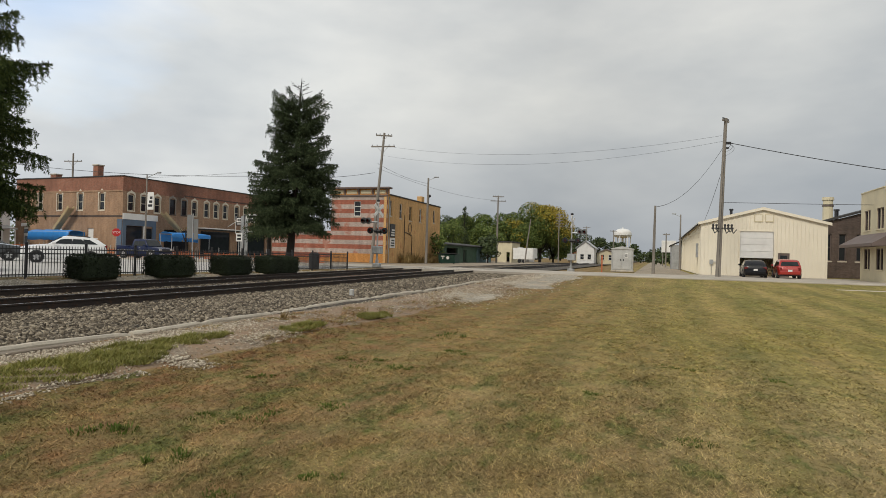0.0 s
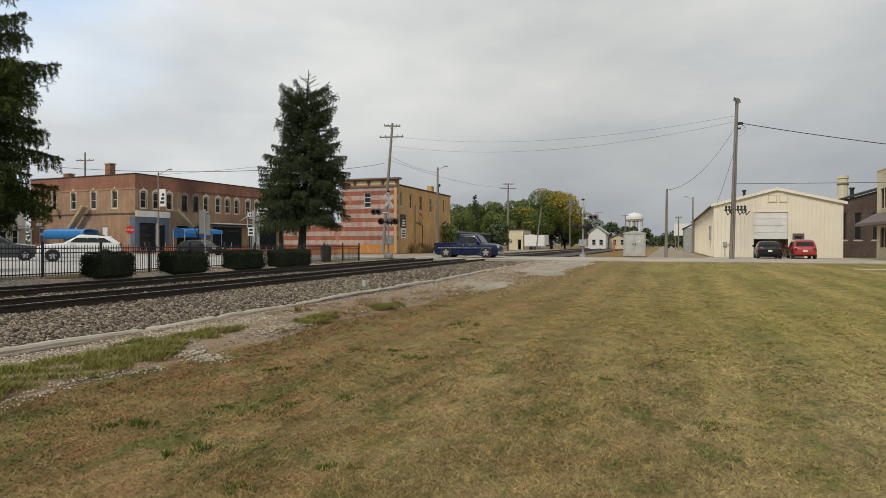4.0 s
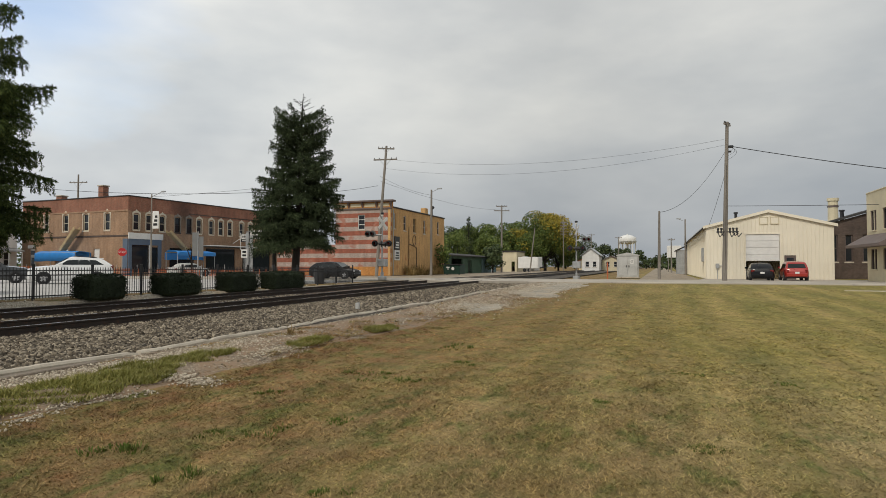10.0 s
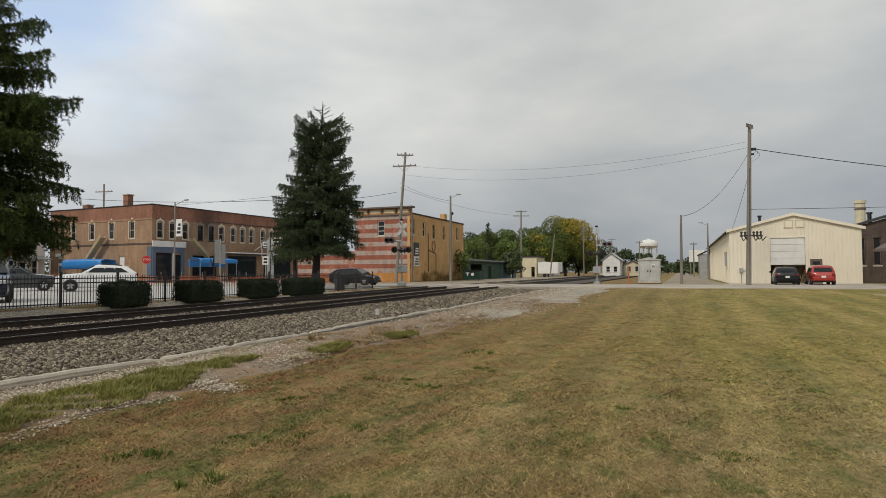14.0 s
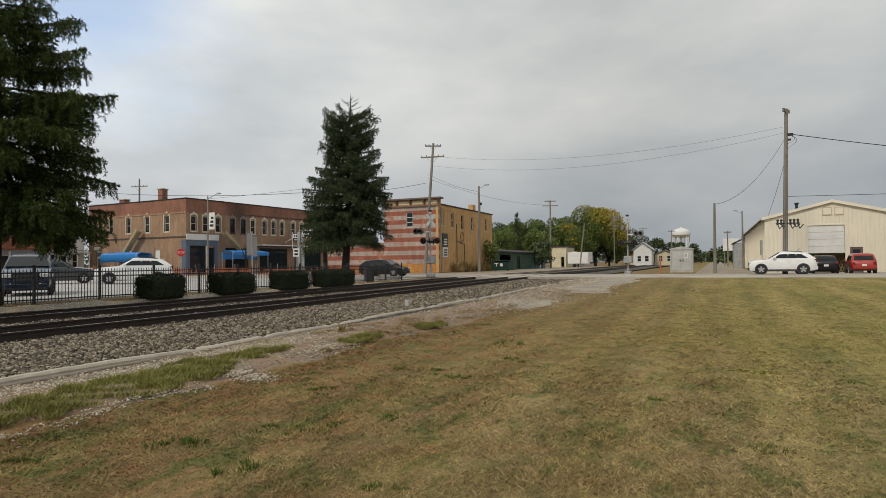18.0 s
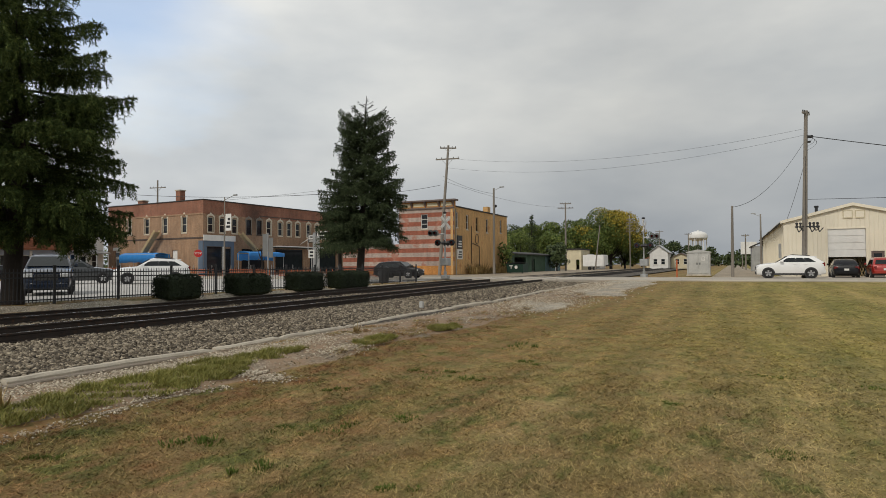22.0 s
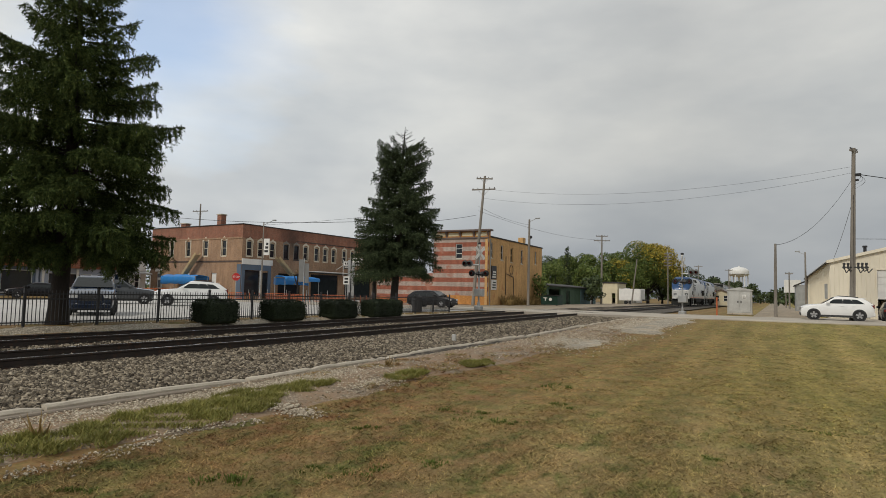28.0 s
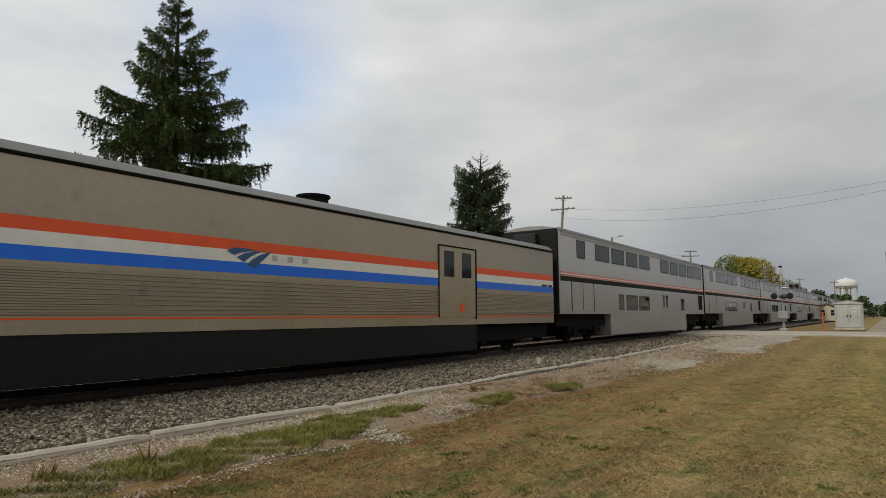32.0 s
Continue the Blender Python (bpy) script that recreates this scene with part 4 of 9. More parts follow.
def brick_corner_building():
    """Two-storey brown brick corner block under repair; local origin at its street corner, front wall along -x, side wall along +y."""
    b = thing("brick_building", "two-storey brown and red brick corner building under repair", "building", pose(-57.4, 55, 0.45, 0, 0, -4))
    H, red0 = 9.2, 7.55
    fx = [-14.1, -10.55, -7.0, -3.4]
    sy = [1.12, 2.9, 4.85, 7.2, 9.05, 10.8, 12.95, 14.7, 16.45, 18.75, 20.6, 24.0, 26.0]
    holes = [(x - 0.45, x + 0.45, 5.35, 7.3) for x in fx] + [(-17.1, -16.1, 0.1, 3.4), (-11.0, -10.0, 0.1, 3.2), (-5.6, -4.6, 0.1, 3.2)]
    part("front_wall", wall_with_holes(-18.6, 0, 0, red0, holes, 0.4), M_BRICK_BROWN, b)
    part("front_parapet", MB().box(-18.6, 0, 0.002, 0.4, red0, H), M_BRICK_RED, b, "rebuilt red brick parapet band")
    part("parapet_cap", MB().cbox(-18.7, 0.1, -0.08, 0.46, H, H + 0.12, 0.02), M_DARKROOF, b)
    part("belt_course", MB().cbox(-18.6, 0.02, -0.06, 0.0, 4.55, 4.75, 0.015), M_BRICK_DARK, b)
    part("belt_course", MB().cbox(-18.6, 0.02, -0.06, 0.0, red0 - 0.1, red0 + 0.1, 0.015), M_BRICK_BROWN, b)
    turn = Matrix.Rotation(radians(90), 4, "Z")
    holes = [(y - 0.42, y + 0.42, 5.35, 7.2) for y in sy] + [(0.5, 2.9, 0.4, 3.6), (3.2, 4.2, 0.1, 3.4), (6.0, 10.0, 0.5, 3.4), (12.0, 17.5, 0.4, 3.5), (19.0, 25.0, 0.4, 3.5)]
    side = wall_with_holes(0.41, 30, 0, red0, holes, 0.4).moved(turn)
    part("side_wall", side, M_BRICK_BROWN2, b)
    part("side_parapet", MB().box(0.41, 30, 0.002, 0.4, red0, H).moved(turn), M_BRICK_SMOKED, b, "red brick parapet blackened by smoke")
    part("parapet_cap", MB().cbox(-0.1, 30.1, -0.1, 0.46, H, H + 0.12, 0.02).moved(turn), M_DARKROOF, b)
    for a, z in ((9.1, 0.14), (18.0, 0.1)):
        part("parapet_step", MB().box(a, 30, -0.03, 0.0, red0 + 0.2, red0 + 0.34).moved(turn), M_BRICK_DARK, b)
    part("roof", MB().box(-18.2, -0.4, 0.4, 29.6, 8.4, 8.6), M_DARKROOF, b)
    part("back_wall", MB().box(-18.6, -18.2, 0.41, 30, 0, H), M_BRICK_BROWN, b)
    part("rear_wall", MB().box(-18.2, -0.41, 29.6, 30, 0, H), M_BRICK_BROWN, b)
    for x in fx:
        window_unit(b, 0.9, 1.95, pose(x, 0.12, 5.35), M_TRIM, M_TRIM)
    for k, y in enumerate(sy):
        window_unit(b, 0.84, 1.85, turn @ pose(y, 0.12, 5.35), M_BLACK if k in (3, 4) else M_TRIM, M_WOOD if k in (3, 4) else M_TRIM)
    # street doors and the boarded openings of the front
    for x, m, nm in ((-16.6, M_WHITE, "front_door"), (-10.5, M_WHITE, "boarded_opening"), (-5.1, M_WHITE, "boarded_opening")):
        d = part(nm, MB().cbox(x - 0.5, x + 0.5, 0.1, 0.16, 0.1, 3.3, 0.02), m, b)
        if nm == "front_door":
            part("door_pane", MB().box(x - 0.26, x + 0.26, 0.07, 0.11, 1.2, 2.2), M_GLASS, d)
            part("transom", MB().box(x - 0.38, x + 0.38, 0.07, 0.11, 2.55, 3.05), M_GLASS, d)
            part("door_hood", MB().cbox(x - 0.7, x + 0.7, -0.15, 0.0, 3.35, 3.75, 0.03), M_WHITE, d)
    # corner shop front
    s = part("shop_front", MB().cbox(0.02, 4.9, -0.14, 0.3, 4.3, 5.0, 0.02).moved(turn), M_WHITE, b, "white shop fascia board")
    part("shop_band", MB().box(0.05, 4.7, -0.08, 0.2, 3.62, 4.3).moved(turn), M_STOREBLUE, s)
    part("shop_pier", MB().cbox(0.05, 0.5, -0.1, 0.2, 0.0, 3.62, 0.02).moved(turn), M_STOREBLUE, s)
    part("shop_pier", MB().cbox(2.9, 3.2, -0.1, 0.2, 0.0, 3.62, 0.02).moved(turn), M_WHITE, s)
    part("shop_pier", MB().cbox(4.2, 4.7, -0.1, 0.2, 0.0, 3.62, 0.02).moved(turn), M_STOREBLUE, s)
    part("corner_panel", MB().box(-0.75, 0.0, -0.06, -0.002, 0.0, 4.3), M_STOREBLUE, s)
    for a, c in ((0.5, 2.9), (3.2, 4.2), (6.0, 10.0), (12.0, 17.5), (19.0, 25.0)):
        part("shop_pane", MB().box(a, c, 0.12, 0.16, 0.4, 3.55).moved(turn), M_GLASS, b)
    part("shop_canopy", MB().cbox(11.5, 26, -1.2, 0.0, 3.78, 3.92, 0.03).moved(turn), M_WHITE, b, "flat white shop canopy edge")
    part("canopy_soffit", MB().box(11.5, 26, -1.15, -0.02, 3.66, 3.74).moved(turn), M_DARKROOF, b)
    # chimneys
    for x0, x1, z in ((-5.65, -4.85, 10.65), (-13.1, -12.1, 9.75)):
        c = part("chimney", MB().cbox(x0, x1, 0.5, 1.3, 8.6, z, 0.03), M_BRICK_RED, b)
        part("chimney_cap", MB().cbox(x0 - 0.08, x1 + 0.08, 0.42, 1.38, z, z + 0.14, 0.02), M_CONC, c)
    return b


def debris_chute(at, rise, run, label):
    """A steep open trough of raw boards; climbs along local x from the origin."""
    t = thing("debris_chute", label, "chute", at, "debris chutes")
    L = math.hypot(rise, run)
    tilt = pose(0, 0, 0, 0, -math.degrees(math.atan2(rise, run)), 0)
    for y in (-0.36, 0.36):
        for k in range(1):
            part("side_board", MB().cbox(-0.15 * k, L + 0.1, y - 0.025, y + 0.025, 0.02 + k * 0.33, 0.33 + k * 0.33, 0.006).moved(tilt), M_NEWWOOD, t)
        for k in range(3):
            q = L * (0.12 + 0.36 * k)
            part("batten", MB().cbox(q, q + 0.09, y - 0.06 if y < 0 else y + 0.026, y - 0.026 if y < 0 else y + 0.06, -0.05, 0.36, 0.006).moved(tilt), M_NEWWOOD, t)
    for k in range(3):
        part("floor_board", MB().cbox(0, L, -0.335 + k * 0.225, -0.115 + k * 0.225, -0.03, 0.015, 0.005).moved(tilt), M_NEWWOOD, t)
    return t


def tarp_shelter(at, w, d, h, label):
    """Scaffold table with a sagging blue sheet over it."""
    t = thing("tarp_shelter", label, "shelter", at, "tarp shelters")
    for x in (0.1, w - 0.1):
        for y in (0.1, d - 0.1):
            part("post", MB().tube((x, y, 0), (x, y, h), 0.04), M_GALV, t)
    rows = []
    rng = random.Random(w)
    for i in range(12):
        x = w * i / 11
        rows.append([(x, -0.04, h - 1.0 + rng.uniform(-0.08, 0.08)), (x, -0.02, h - 0.1), (x, d * 0.25, h + 0.16 + rng.uniform(-0.05, 0.05)), (x, d * 0.6, h + 0.12 + rng.uniform(-0.05, 0.05)), (x, d, h - 0.05), (x, d + 0.03, h - 0.5)])
    sheet = part("tarp", MB().loft(rows, caps=False, closed=False), M_TARP, t, "blue plastic sheet", smooth=True)
    md = sheet.modifiers.new("thick", "SOLIDIFY")
    md.thickness = 0.02
    part("beam", MB().cbox(0, w, 0.05, 0.12, h - 0.14, h - 0.04, 0.01), M_NEWWOOD, t)
    return t


brick_corner_building()
BC = pose(-57.4, 55, 0.45, 0, 0, -4)
debris_chute(BC @ pose(-9.9, -0.75, 2.9), 2.6, 2.5, "pale raw board chute against the brick front")
debris_chute(BC @ pose(1.0, 7.4, 3.1, 0, 0, -90), 2.1, 2.6, "pale raw board chute hanging on the brick side wall")
tarp_shelter(BC @ pose(-12.5, -2.4, 0), 7.0, 2.0, 2.75, "scaffold table draped with a blue tarpaulin")
tarp_shelter(BC @ pose(1.3, 10.3, 0, 0, 0, -90), 6.2, 2.0, 2.9, "blue tarpaulin shelter beside the brick side wall")


def striped_building():
    b = thing("striped_building", "two-storey brick shop with worn red and white painted stripes", "building", pose(-29.5, 66, 0.5))
    H, n = 7.9, 15
    step = H / n
    paints = [M_BRICK_STRIPE, M_BRICK_PALE, M_BRICK_FOOT]
    bands = [(k * step, 2 if k < 2 else (1 if k % 2 == 0 else 0)) for k in range(n)]
    part("front_wall", wall_with_holes(-7.2, 0, 0, H, [(-4.2, -3.3, 5.45, 7.2)], 0.4, 0, bands), paints, b)
    low = wall_with_holes(-15.4, -7.2, 0, 7 * step, [], 0.35, 0, [(k * step, 2 if k < 1 else (1 if k % 2 == 0 else 0)) for k in range(7)])
    part("low_wall", low.moved(pose(0, 0.05, 0)), paints, b)
    part("low_roof", MB().box(-15.4, -7.2, 0.4, 19, 3.5, 3.7), M_DARKROOF, b)
    turn = Matrix.Rotation(radians(90), 4, "Z")
    wy = [(1.2, 5.6), (4.4, 5.5), (7.6, 5.4), (11.2, 5.4), (16.6, 5.6)]
    side = wall_with_holes(0.41, 19.2, 0, 8.0, [(y - 0.42, y + 0.42, z, z + 1.8) for y, z in wy], 0.4)
    part("side_wall", side.moved(turn), M_BRICK_ORANGE, b, "yellow painted brick side wall patched with bare brick")
    for y, z in wy:
        window_unit(b, 0.84, 1.8, turn @ pose(y, 0.14, z), M_WHITE if y != 7.6 else M_NEWWOOD)
    part("corner_board", MB().cbox(-0.28, 0.05, -0.06, 0.0, 0, 8.0, 0.01), M_BRICK_ORANGE, b)
    part("rear_wall", MB().box(-7.2, -0.41, 18.8, 19.2, 0, 8.0), M_BRICK_ORANGE, b)
    part("west_wall", MB().box(-7.2, -6.8, 0.41, 18.8, 0, 8.0), M_BRICK_STRIPE, b)
    part("roof", MB().box(-6.8, -0.4, 0.41, 18.8, 7.5, 7.7), M_DARKROOF, b)
    part("roof_edge", MB().cbox(0.41, 19.3, -0.1, 0.45, 8.0, 8.16, 0.02).moved(turn), M_DARKROOF, b)
    # bracketed cornice with panels
    c = part("cornice", MB().cbox(-7.4, 0.2, -0.05, 0.4, H, H + 0.75, 0.02), M_BRICK_FOOT, b)
    part("cornice_shelf", MB().cbox(-7.7, 0.55, -0.55, 0.42, H + 0.75, H + 0.95, 0.03), M_BROWNAWN, c)
    part("cornice_base", MB().cbox(-7.4, 0.2, -0.16, 0.02, H - 0.1, H + 0.08, 0.02), M_BROWNAWN, c)
    for k in range(5):
        x = -7.2 + k * 1.83
        part("bracket", MB().prism([(-0.05, H + 0.1), (-0.05, H + 0.75), (-0.5, H + 0.75), (-0.2, H + 0.4)], "x", x - 0.1, x + 0.1), M_BROWNAWN, c)
        if k < 4:
            part("cornice_panel", MB().cbox(x + 0.22, x + 1.6, -0.09, 0.0, H + 0.2, H + 0.62, 0.02), M_CREAM, c)
    window_unit(b, 0.9, 1.75, pose(-3.75, 0.12, 5.45), M_WHITE, None, True, 3)
    # wall sign with two boards, and cables on the side wall
    for k, (z0, z1) in enumerate(((2.15, 3.75), (0.9, 2.1))[:2]):
        s = part("wall_sign", MB().cbox(1.1, 2.6, -0.1, -0.03, z0 + 0.9, z1 + 0.9, 0.01).moved(turn), M_BLACK if k == 0 else M_WHITE, b)
        for j in range(3):
            part("sign_bar", MB().box(1.3 + 0.1 * j, 2.35, -0.115, -0.1, z0 + 1.1 + j * 0.3, z0 + 1.26 + j * 0.3).moved(turn), M_WHITE if k == 0 else M_BLACK, s)
    part("drain_pipe", MB().tube((0.06, 0.75, 0), (0.06, 0.75, 7.8), 0.06), M_GALV, b)
    part("conduit", MB().tube((0.05, 5.6, 1.2), (0.05, 5.6, 6.0), 0.04).tube((0.05, 5.6, 3.9), (0.05, 8.2, 3.5), 0.04).tube((0.05, 8.2, 3.5), (0.05, 8.2, 1.0), 0.04), M_BLACK, b)
    coil = MB()
    for i in range(14):
        a0, a1 = 2 * math.pi * i / 14, 2 * math.pi * (i + 1) / 14
        coil.tube((0.1, 7.3 + 0.55 * math.cos(a0), 4.4 + 0.65 * math.sin(a0)), (0.1, 7.3 + 0.55 * math.cos(a1), 4.4 + 0.65 * math.sin(a1)), 0.035, n=5)
    part("cable_coil", coil, M_BLACK, b)
    part("roof_stub", MB().cbox(-1.0, -0.3, 12.3, 13.3, 7.7, 9.0, 0.03), M_BRICK_ORANGE, b, "short yellow brick chimney")
    d = part("roof_light", MB().tube((0.1, 14.0, 8.0), (0.1, 14.0, 9.1), 0.04), M_BLACK, b)
    part("lamp_head", MB().ball((0.1, 14.0, 9.2), 0.3, s=(1, 1, 0.8)), M_BLACK, d)
    return b


striped_building()


def metal_shed():
    b = thing("metal_shed", "long cream corrugated metal shed with a half-open white roller door", "shed", pose(4.05, 60, 0.45))
    W, E, P, L = 9.95, 4.68, 5.92, 44
    roof_z = lambda x: E + (P - E) * (1 - abs(x - W / 2) / (W / 2))
    mb = MB()
    dx0, dx1, dh = 3.2, 5.85, 3.95
    mx0, mx1, mh = 6.2, 7.1, 2.1
    def panel(a, c, z0):
        mb.add([(a, 0, z0), (c, 0, z0), (c, 0, roof_z(c)), (a, 0, roof_z(a)), (a, 0.12, z0), (c, 0.12, z0), (c, 0.12, roof_z(c)), (a, 0.12, roof_z(a))],
               [(0, 1, 2, 3), (7, 6, 5, 4), (0, 4, 5, 1), (1, 5, 6, 2), (2, 6, 7, 3), (3, 7, 4, 0)])
    for a, c, z0 in ((0, dx0, 0), (dx0, W / 2, dh), (W / 2, dx1, dh), (dx1, mx0, 0), (mx0, mx1, mh), (mx1, W, 0)):
        panel(a, c, z0)
    front = part("front_wall", mb, M_SHEDMETAL, b)
    rib = MB()
    for k in range(1, 33):
        x = k * 0.305
        z0 = dh if dx0 - 0.1 < x < dx1 + 0.1 else mh if mx0 - 0.1 < x < mx1 + 0.1 else 0
        rib.prism([(x - 0.035, -0.001), (x - 0.018, -0.024), (x + 0.018, -0.024), (x + 0.035, -0.001)], "z", z0 + 0.02, roof_z(x) - 0.12)
    tagged(part("wall_ribs", rib, M_SHEDMETAL, front), kind="stuff")
    part("side_wall", MB().box(0, 0.12, 0.121, L, 0, E), M_SHEDMETAL, b)
    rib = MB()
    for k in range(1, 140):
        rib.box(-0.022, 0, 0.12 + k * 0.31, 0.17 + k * 0.31, 0.05, E - 0.1)
    tagged(part("side_ribs", rib, M_SHEDMETAL, b), kind="stuff")
    part("side_wall", MB().box(W - 0.12, W, 0.121, L, 0, E), M_SHEDMETAL, b)
    part("rear_wall", MB().box(0.12, W - 0.12, L - 0.12, L, 0, E), M_SHEDMETAL, b)
    for s in (0, 1):
        xa, xb = (-0.25, W / 2) if s == 0 else (W + 0.25, W / 2)
        za = E - 0.05
        part("roof_sheet", MB().add([(xa, -0.2, za), (xb, -0.2, P + 0.05), (xb, L, P + 0.05), (xa, L, za), (xa, -0.2, za + 0.1), (xb, -0.2, P + 0.15), (xb, L, P + 0.15), (xa, L, za + 0.1)],
                                    [(0, 1, 2, 3), (4, 5, 6, 7), (0, 1, 5, 4), (2, 3, 7, 6), (0, 3, 7, 4)]), M_WHITE, b)
        part("barge_board", MB().add([(xa, -0.24, za - 0.12), (xb, -0.24, P - 0.08), (xb, -0.24, P + 0.16), (xa, -0.24, za + 0.12), (xa, -0.2, za - 0.12), (xb, -0.2, P - 0.08), (xb, -0.2, P + 0.16), (xa, -0.2, za + 0.12)],
                                     [(0, 1, 2, 3), (7, 6, 5, 4), (0, 4, 5, 1), (3, 2, 6, 7), (0, 3, 7, 4)]), M_SHEDMETAL, b)
    part("gutter", MB().tube((-0.22, -0.2, E - 0.1), (-0.22, L, E - 0.1), 0.07, n=6), M_DARKROOF, b)
    d = part("roller_door", MB().box(dx0, dx1, 0.06, 0.1, 1.62, dh), M_WHITE, b, "white sectional door raised halfway")
    for k in range(4):
        z = 1.62 + k * 0.585
        part("door_section", MB().cbox(dx0 + 0.02, dx1 - 0.02, 0.025, 0.06, z + 0.012, z + 0.57, 0.01), M_WHITE, d)
    part("door_jamb", MB().box(dx0 - 0.1, dx0, -0.05, 0.1, 0, dh + 0.1), M_SHEDMETAL, b)
    part("door_jamb", MB().box(dx1, dx1 + 0.1, -0.05, 0.1, 0, dh + 0.1), M_SHEDMETAL, b)
    part("door_head", MB().box(dx0, dx1, -0.05, 0.1, dh, dh + 0.1), M_SHEDMETAL, b)
    grille = MB()
    for k in range(14):
        x = dx0 + 0.1 + k * 0.19
        grille.tube((x, 1.0, 0), (x + 0.6, 1.0, 1.7), 0.02, n=4).tube((x, 1.02, 1.7), (x + 0.6, 1.02, 0), 0.02, n=4)
    tagged(part("lattice_gate", grille, M_NEWWOOD, b, "folding lattice gate inside the doorway"), kind="stuff")
    part("floor", MB().box(0.13, W - 0.13, 0.13, L - 0.2, -0.05, 0.03), M_CONC, b)
    m = part("side_door", MB().cbox(mx0, mx1, 0.04, 0.1, 0, mh, 0.01), M_BROWNAWN, b)
    part("door_pane", MB().box(mx0 + 0.18, mx1 - 0.18, 0.02, 0.05, 1.0, 1.9), M_GLASS, m)
    for x in (4.35, 5.2):
        v = part("vent", MB().cbox(x, x + 0.58, -0.06, 0.0, 4.85, 5.4, 0.015), M_SHEDMETAL, b)
        part("vent_frame", MB().box(x - 0.05, x, -0.07, 0, 4.8, 5.45).box(x + 0.58, x + 0.63, -0.07, 0, 4.8, 5.45).box(x, x + 0.58, -0.07, 0, 5.4, 5.45).box(x, x + 0.58, -0.07, 0, 4.8, 4.85), M_CREAM, v)
    mt = part("meter", MB().cbox(0.75, 1.05, -0.2, -0.025, 1.0, 1.4, 0.02), M_GALV, b)
    part("meter_pipe", MB().tube((0.9, -0.1, 0), (0.9, -0.1, 1.0), 0.03).tube((0.9, -0.12, 1.2), (1.3, -0.12, 1.2), 0.03), M_GALV, mt)
    part("roof_vent", MB().tube((2.6, 1.5, 5.2), (2.6, 1.5, 5.9), 0.12).tube((2.6, 1.5, 5.9), (2.6, 1.5, 6.05), 0.18), M_BLACK, b)
    part("side_panel_box", MB().cbox(-0.2, 0.0, 2.6, 3.4, 1.6, 2.9, 0.02), M_GALV, b)
    return b


metal_shed()


def shop_right():
    b = thing("cream_building", "two-storey cream stucco building with a brown pent roof", "building", pose(15.2, 49.5, 0.45))
    turn = Matrix.Rotation(radians(-90), 4, "Z")
    H = 6.7
    up = [1.95, 4.6]
    # west wall: local u = distance along +y from the near corner
    def west(x0, x1, z0, z1, y0, y1):
        return MB().cbox(y0, y1, x0, x1, z0, z1, 0.012)
    holes = [(1.2, 2.65, 3.85, 5.35), (4.0, 5.35, 3.85, 5.35), (1.2, 2.65, 0.95, 2.45), (4.0, 5.35, 0.95, 2.45)]
    wall = MB()
    for a in wall_with_holes(0, 6.2, 0, H, holes, 0.35).v:
        wall.v.append((a[1], a[0], a[2]))
    src = wall_with_holes(0, 6.2, 0, H, holes, 0.35)
    wall.f, wall.m = src.f, src.m
    part("west_wall", wall, M_CREAM, b)
    for u, u1, z, z1 in holes:
        for a, c in ((u, (u + u1) / 2 - 0.06), ((u + u1) / 2 + 0.06, u1)):
            w = part("window", west(a, c, z, z1, 0.14, 0.18), M_GLASS, b)
            part("window_frame", west(a, a + 0.07, z, z1, 0.06, 0.14).join(west(c - 0.07, c, z, z1, 0.06, 0.14)).join(west(a + 0.07, c - 0.07, z1 - 0.07, z1, 0.06, 0.14)), M_BROWNAWN, w)
        part("mullion", west((u + u1) / 2 - 0.06, (u + u1) / 2 + 0.06, z, z1, 0.04, 0.2), M_CREAM, b)
        part("window_sill", west(u - 0.08, u1 + 0.08, z - 0.1, z, -0.06, 0.1), M_CREAM, b)
    part("south_wall", MB().box(0.351, 26, 0, 0.35, 0, H), M_CREAM, b)
    part("parapet_step", MB().cbox(0.0, 26, -0.03, 1.0, H, H + 0.45, 0.02), M_CREAM, b)
    part("coping", MB().cbox(-0.05, 0.4, 1.0, 6.2, H, H + 0.1, 0.02), M_CREAM, b)
    part("north_wall", MB().box(0.351, 26, 5.85, 6.2, 0, H), M_CREAM, b)
    part("roof", MB().box(0.36, 26, 0.36, 5.84, H - 0.5, H - 0.3), M_DARKROOF, b)
    part("pent_roof", MB().prism([(0.0, 2.6), (0.0, 3.55), (-1.35, 2.75), (-1.35, 2.55)], "y", -1.2, 6.6), M_BROWNAWN, b, "brown metal pent roof over the ground floor")
    part("pent_roof", MB().prism([(0.0, 2.6), (0.0, 3.55), (-1.2, 2.75), (-1.2, 2.55)], "x", 0.01, 26), M_BROWNAWN, b)
    part("name_board", MB().cbox(0.6, 2.6, -0.08, -0.01, 1.55, 2.0, 0.01), M_BROWNAWN, b)
    return b


shop_right()


